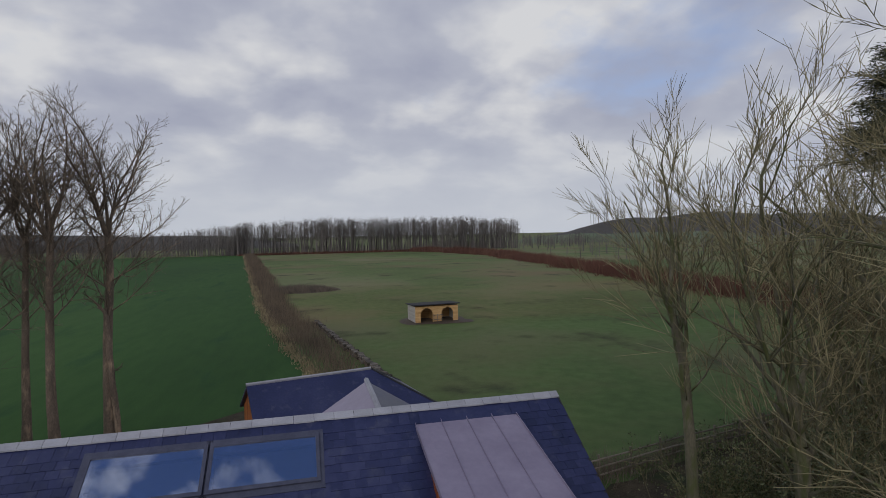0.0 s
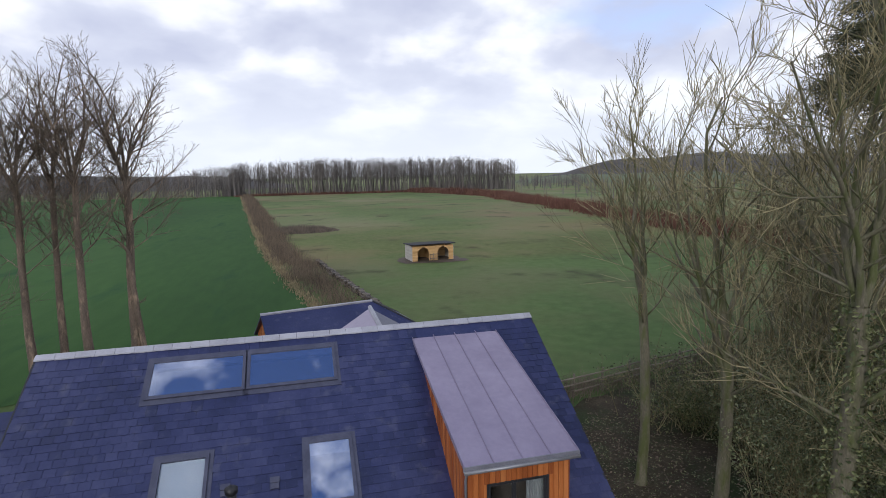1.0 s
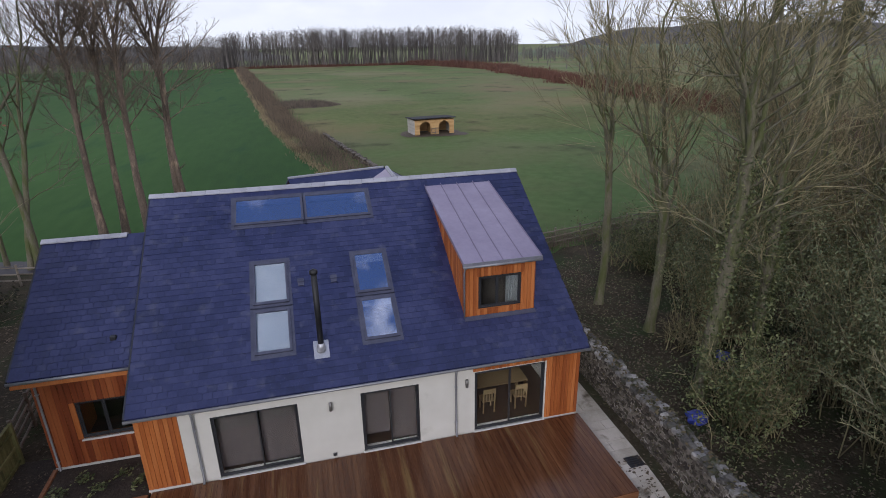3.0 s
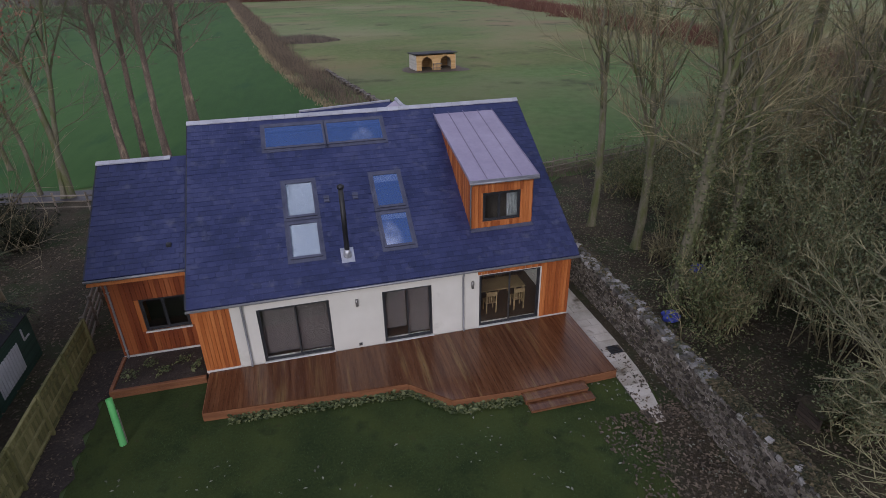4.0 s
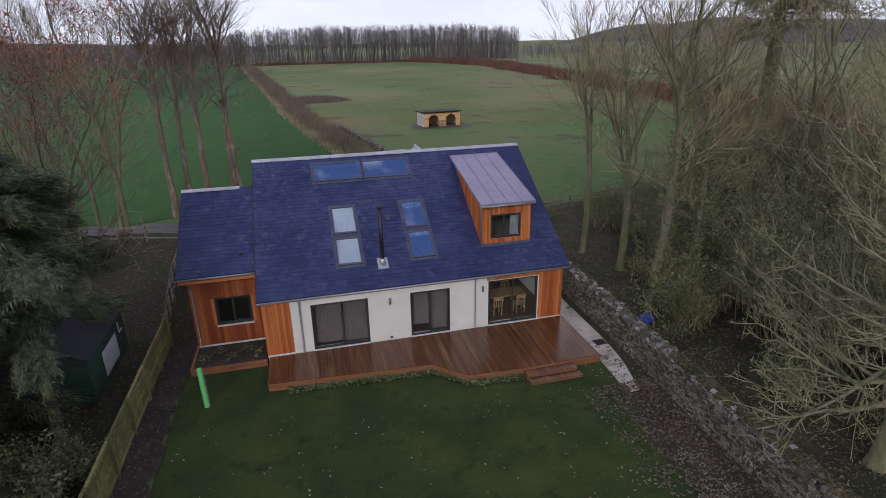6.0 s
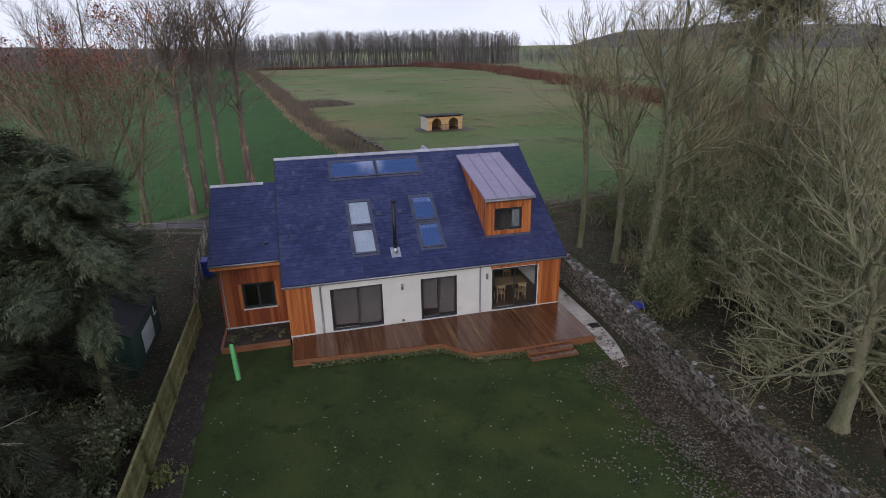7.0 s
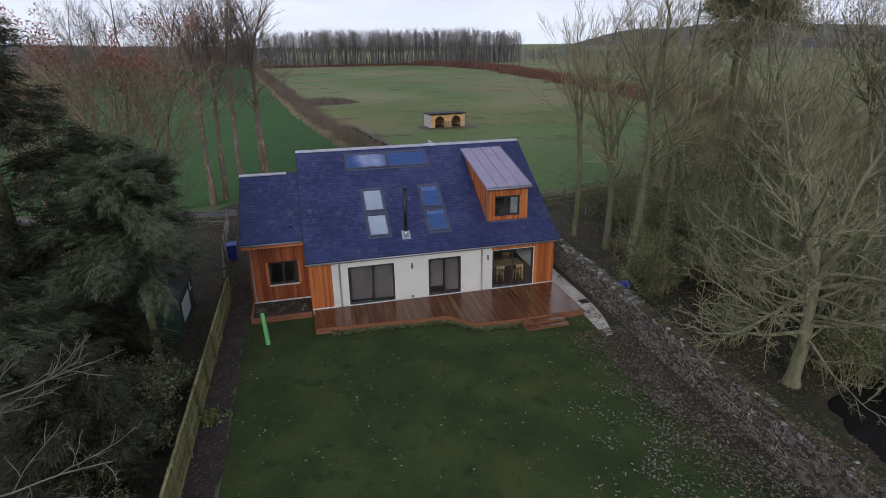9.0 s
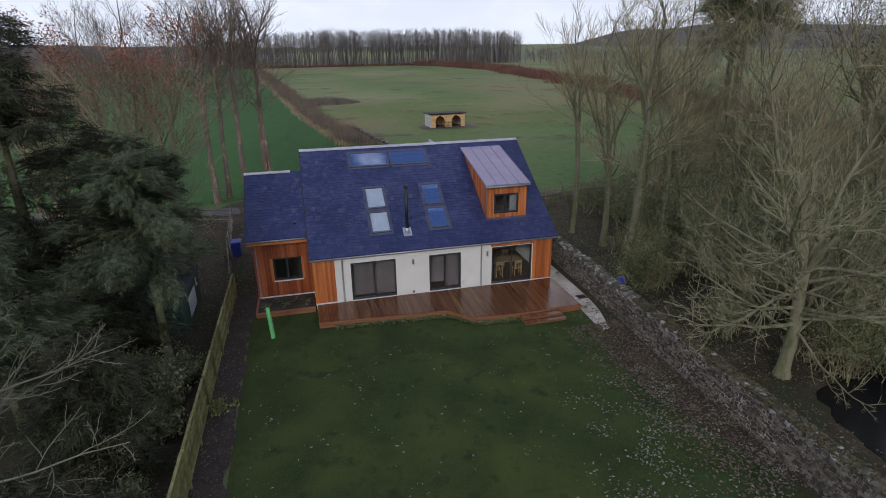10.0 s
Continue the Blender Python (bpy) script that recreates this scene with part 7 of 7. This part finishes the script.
def far_hill(name, cx, cy, half, depth, top, mat, label, seed):
    s = Shape()
    nx, ny = 60, 14
    for j in range(ny + 1):
        for i in range(nx + 1):
            u, v = i / nx * 2 - 1, j / ny * 2 - 1
            h = top * max(0, 1 - abs(u) ** 4.5) * max(0, 1 - v * v) * (0.9 + 0.2 * noise.noise(Vector((u * 3 + seed, v * 2, 0))))
            h += 1.6 * noise.noise(Vector((u * 40, v * 9, seed * 3.7))) * (1 if h > 3 else 0)
            s.v.append((cx + u * half, cy + v * depth, GROUND + h - 0.3))
    for j in range(ny):
        for i in range(nx):
            a = j * (nx + 1) + i
            s.f.append((a, a + 1, a + nx + 2, a + nx + 1))
    return setting(name, s, mat, label, "hill", smooth=True)


far_hill("far_hill", 690, 740, 300, 160, 37, HILL, "distant dark wooded hill", 1)
far_hill("near_rise", 360, 520, 150, 60, 8, HILL_GRASS, "distant green rise below the hill", 2)
far_hill("left_ridge", -340, 660, 340, 120, 17, HILL, "distant dark wooded ridge", 3)
wood_belt("hill_wood", 420, lambda r: (r.uniform(110, 420), r.uniform(150, 400), r.uniform(5, 10)), TWIG_FAR, "far bare trees in the lower ground", 24, twig_n=14, low=0.1)
wood_belt("hilltop_wood", 500, lambda r: (r.uniform(430, 940), r.uniform(710, 760), 44), TWIG_FAR, "distant trees along the hill's crest", 26, twig_n=12, trunk=0.3, low=0.85)

# ---- loose leaves and grass ----
def scatter(name, n, place, mat, label, category, seed, size):
    rng = random.Random(seed)
    s = Shape()
    for _ in range(n):
        x, y, z = place(rng)
        leaf(s, Vector((x, y, z)), rng, size * rng.uniform(0.6, 1.4), flat=True)
    return setting(name, s, mat, label, category, kind="stuff")


LZ = GROUND + 0.065


def clumped(r):
    while True:
        x, y = r.uniform(-7.2, 9.9), r.uniform(-24, -3.7)
        w = 0.03 + 0.97 * max(0, min(1, (x - 4.2 - (y + 10) * 0.28) / 4.5)) * max(0.16, min(1, (-8.0 - y) / 3.0))
        w *= max(0, 0.35 + 1.9 * noise.noise(Vector((x * 0.9, y * 0.9, 3))))
        if r.random() < w:
            return x, y, LZ + r.uniform(0, 0.04)


scatter("fallen_leaves", 4600, clumped, LEAF_PALE, "pale fallen leaves scattered over the lawn", "leaves", 31, 0.095)
scatter("border_leaves", 3000, lambda r: (r.uniform(7.9, 9.85) if r.random() < 0.8 else r.uniform(7.0, 8.2), -5.2 - 11 * r.random() ** 1.2, GROUND + 0.08 + r.uniform(0, 0.04)), LEAF_FALLEN, "brown leaves along the stone wall", "leaves", 32, 0.11)
scatter("path_leaves", 420, lambda r: (r.uniform(8.6, 10.3), -5.7 + 3.6 * r.random() ** 2.2, GROUND + 0.11), LEAF_FALLEN, "brown leaves on the path's end", "leaves", 36, 0.10)
scatter("bed_leaves", 1300, lambda r: (r.uniform(-8.5, -7.3), r.uniform(-22, 2), GROUND + 0.10 + r.uniform(0, 0.03)), LEAF_FALLEN, "dry leaves on the soil bed", "leaves", 33, 0.09)


def dry_wood(r):
    while True:
        x, y = 11.2 + 14 * r.random() ** 1.4, r.uniform(-18, 13.5)
        if not (x > 13.3 and y < -12.0):
            return x, y, GROUND + 0.05 + r.uniform(0, 0.05)


scatter("wood_leaves", 9000, dry_wood, LEAF_FALLEN, "brown leaf litter under the bare trees", "leaves", 34, 0.12)
scatter("ground_ivy", 13000, lambda r: ((lambda x, y: (x, y, GROUND + 0.06 + r.uniform(0, 0.22) * (noise.noise(Vector((x * 0.5, y * 0.5, 7))) > 0)))(11.4 + 20 * r.random() ** 1.3, r.uniform(-11.5, 13))), LEAF_IVY, "low green ivy over the woodland floor", "ivy", 40, 0.085)
scatter("side_leaves", 2600, lambda r: (r.uniform(-13.5, -8.6), r.uniform(-20, 3), GROUND + 0.06 + r.uniform(0, 0.05)), LEAF_FALLEN, "brown leaves in the shade beyond the fence", "leaves", 42, 0.11)
scatter("yard_leaves", 3500, lambda r: (r.uniform(-17, -7.2), r.uniform(3, 17), GROUND + 0.06), LEAF_FALLEN, "brown leaves over the rear yard", "leaves", 35, 0.13)
scatter("raised_bed_plants", 260, lambda r: ((lambda k: (-6.7 + 0.52 * k + r.gauss(0, 0.13), 0.55 + 0.5 * (k % 2) + r.gauss(0, 0.13), 0.22 + r.uniform(0, 0.16)))(r.randrange(5))), LEAF_IVY, "small green plants in the raised bed", "plants", 43, 0.11)
scatter("deck_foot_plants", 1300, lambda r: ((lambda x: (x, deck_edge(x) - 0.05 - 0.32 * r.random() ** 1.5, LZ + r.uniform(0, 0.12)))(r.uniform(-3.4, 5.4))), LEAF_IVY, "low green plants along the deck edge", "plants", 37, 0.12)
rng = random.Random(41)
s = Shape()
for _ in range(42000):
    x, y = rng.uniform(-7.3, 8.6), -25 + 23.2 * rng.random()
    if y > deck_edge(x) - 0.1:
        continue
    h = rng.uniform(0.03, 0.075)
    a = rng.uniform(0, 6.28)
    w = 0.006
    m = len(s.v)
    s.v.extend([(x - w * math.cos(a), y - w * math.sin(a), LZ - 0.025), (x + w * math.cos(a), y + w * math.sin(a), LZ - 0.025), (x + rng.gauss(0, 0.025), y + rng.gauss(0, 0.025), LZ + h)])
    s.f.append((m, m + 1, m + 2))
setting("lawn_grass", s, BLADE, "short uneven lawn grass", "grass", kind="stuff")


# ---- dry stone walls, stone by stone ----
def stone_shapes(mat):
    out = []
    for k in range(8):
        rng_ = random.Random(900 + k)
        bm = bmesh.new()
        bmesh.ops.create_cube(bm, size=1)
        bmesh.ops.bevel(bm, geom=bm.edges[:], offset=0.14, segments=1, affect="EDGES")
        for v in bm.verts:
            v.co += Vector((rng_.gauss(0, 0.035), rng_.gauss(0, 0.035), rng_.gauss(0, 0.035)))
        bm.verts.index_update()
        s = Shape().add([v.co[:] for v in bm.verts], [[v.index for v in f.verts] for f in bm.faces])
        bm.free()
        out.append(s)
    return out


STONES = stone_shapes(STONE)
stone_meshes = [q.mesh("stone", STONE) for q in STONES]
WALL = [(10.20, 6.2), (10.14, 0.8), (10.10, -2.5), (10.0, -5.2), (9.86, -8.2), (9.84, -13.0), (9.82, -16), (9.72, -20.0), (9.62, -26.0), (9.6, -30.0)]
WT, WH = 0.52, 1.48


def wall_place(y):
    for (xa, ya), (xb, yb) in zip(WALL, WALL[1:]):
        if y >= yb:
            return xa + (xb - xa) * (ya - y) / (ya - yb)
    return WALL[-1][0]


core = Shape()
for (xa, ya), (xb, yb) in zip(WALL, WALL[1:]):
    core.hexa([(xb + 0.025, yb, GROUND), (xb + WT - 0.06, yb, GROUND), (xa + WT - 0.06, ya, GROUND), (xa + 0.025, ya, GROUND), (xb + 0.035, yb, WH - 0.08), (xb + WT - 0.09, yb, WH - 0.08), (xa + WT - 0.09, ya, WH - 0.08), (xa + 0.035, ya, WH - 0.08)])
stone_wall = setting("garden_wall", core, LIME, "old rubble stone garden wall with rough coping stones", "stone wall")
rest = Shape()
coping = Shape()
rng = random.Random(55)
made = 0


def put_stone(x, y, z, sx, sy, sz, single, heap=rest):
    global made
    k = rng.randrange(8)
    m = Matrix.Translation((x, y, z)) @ Euler((rng.gauss(0, 0.12), rng.gauss(0, 0.09), rng.gauss(0, 0.12))).to_matrix().to_4x4() @ Matrix.Diagonal((sx, sy, sz, 1))
    if single and made < 300:
        ob = new("stone", stone_meshes[k])
        ob.parent = stone_wall
        ob.matrix_basis = m
        made += 1
    else:
        heap.add([m @ Vector(p) for p in STONES[k].v], STONES[k].f)


z = GROUND
while z < WH - 0.12:
    hh = rng.uniform(0.07, 0.12)
    for side_x in (0.085, WT - 0.085) if z > WH - 0.45 else (0.085,):
        y = 6.1
        while y > -29.5:
            w = rng.uniform(0.09, 0.22)
            yy = y - w / 2
            put_stone(wall_place(yy) + side_x + rng.gauss(0, 0.016), yy, z + hh / 2 + rng.gauss(0, 0.012), 0.19, w * rng.uniform(0.74, 0.94), hh * rng.uniform(0.70, 0.98), side_x < 0.2 and -12.5 < yy < -6.5)
            y -= w
    z += hh
y = 6.1
while y > -29.5:
    w = rng.uniform(0.12, 0.26)
    yy = y - w / 2
    n = rng.choice((2, 2, 3, 3))
    for k in range(n):
        put_stone(wall_place(yy) + WT * (k + 0.5) / n + rng.gauss(0, 0.03), yy, WH - 0.04 + rng.uniform(-0.06, 0.06), WT / n * rng.uniform(0.8, 1.1), w * rng.uniform(0.85, 1.1), rng.uniform(0.08, 0.18), False, coping)
    y -= w
tagged(part("coping", coping, STONE_COPING, stone_wall, "coping stones, lichen-grown and paled for light on top"), kind="stuff")
tagged(part("stones", rest, STONE_JOINED, stone_wall, "rough grey-brown stones"), kind="stuff")

scatter("wall_moss", 11000, lambda r: ((lambda yy: (wall_place(yy) + WT * r.uniform(0.0, 1.02), yy, WH + r.uniform(0.0, 0.08)))(-25 + 19 * r.random() ** 0.8 if r.random() < 0.93 else r.uniform(-6, 6))), LEAF_MOSS, "moss and dead leaves along the wall top", "moss", 38, 0.12)
scatter("wall_ivy", 1500, lambda r: ((lambda yy: (wall_place(yy) - 0.03 + r.uniform(-0.03, 0.03), yy, GROUND + 1.4 * r.random() ** 1.6))(-20 + 25 * r.random())), LEAF_MOSS, "small plants rooted in the wall joints", "plants", 39, 0.08)

# low field wall by the hedge
low = Shape()
rng = random.Random(60)
for x, y, dx, dy in along([(9.0, 33), (7.5, 43), (5.94, 52), (4.0, 65)], 110):
    for k in range(2):
        m = Matrix.Translation((x + rng.gauss(0, 0.1), y, GROUND + 0.15 + k * 0.24)) @ Matrix.Diagonal((0.5, 0.34, 0.26, 1))
        q = STONES[rng.randrange(8)]
        low.add([m @ Vector(p) for p in q.v], q.f)
setting("field_wall", low, STONE_JOINED, "low tumbled field wall beside the hedge", "stone wall", kind="stuff")

# ---- slates ----
rest = lay_slates(roof, -4.31, 8.90, -0.14, RIDGE_Y - 0.06, roof_z, SKIPS, lambda x, y: y > 4.55 and x > -4.4, 71)
tagged(part("slates", rest, SLATE_JOINED, roof, "overlapping blue-grey slates"), kind="stuff")
rest = lay_slates(aroof, -7.33, -4.35, 1.33, 5.31, annex_z, [], lambda x, y: True, 72)
if rest.f:
    tagged(part("slates", rest, SLATE_JOINED, aroof, "overlapping blue-grey slates"), kind="stuff")
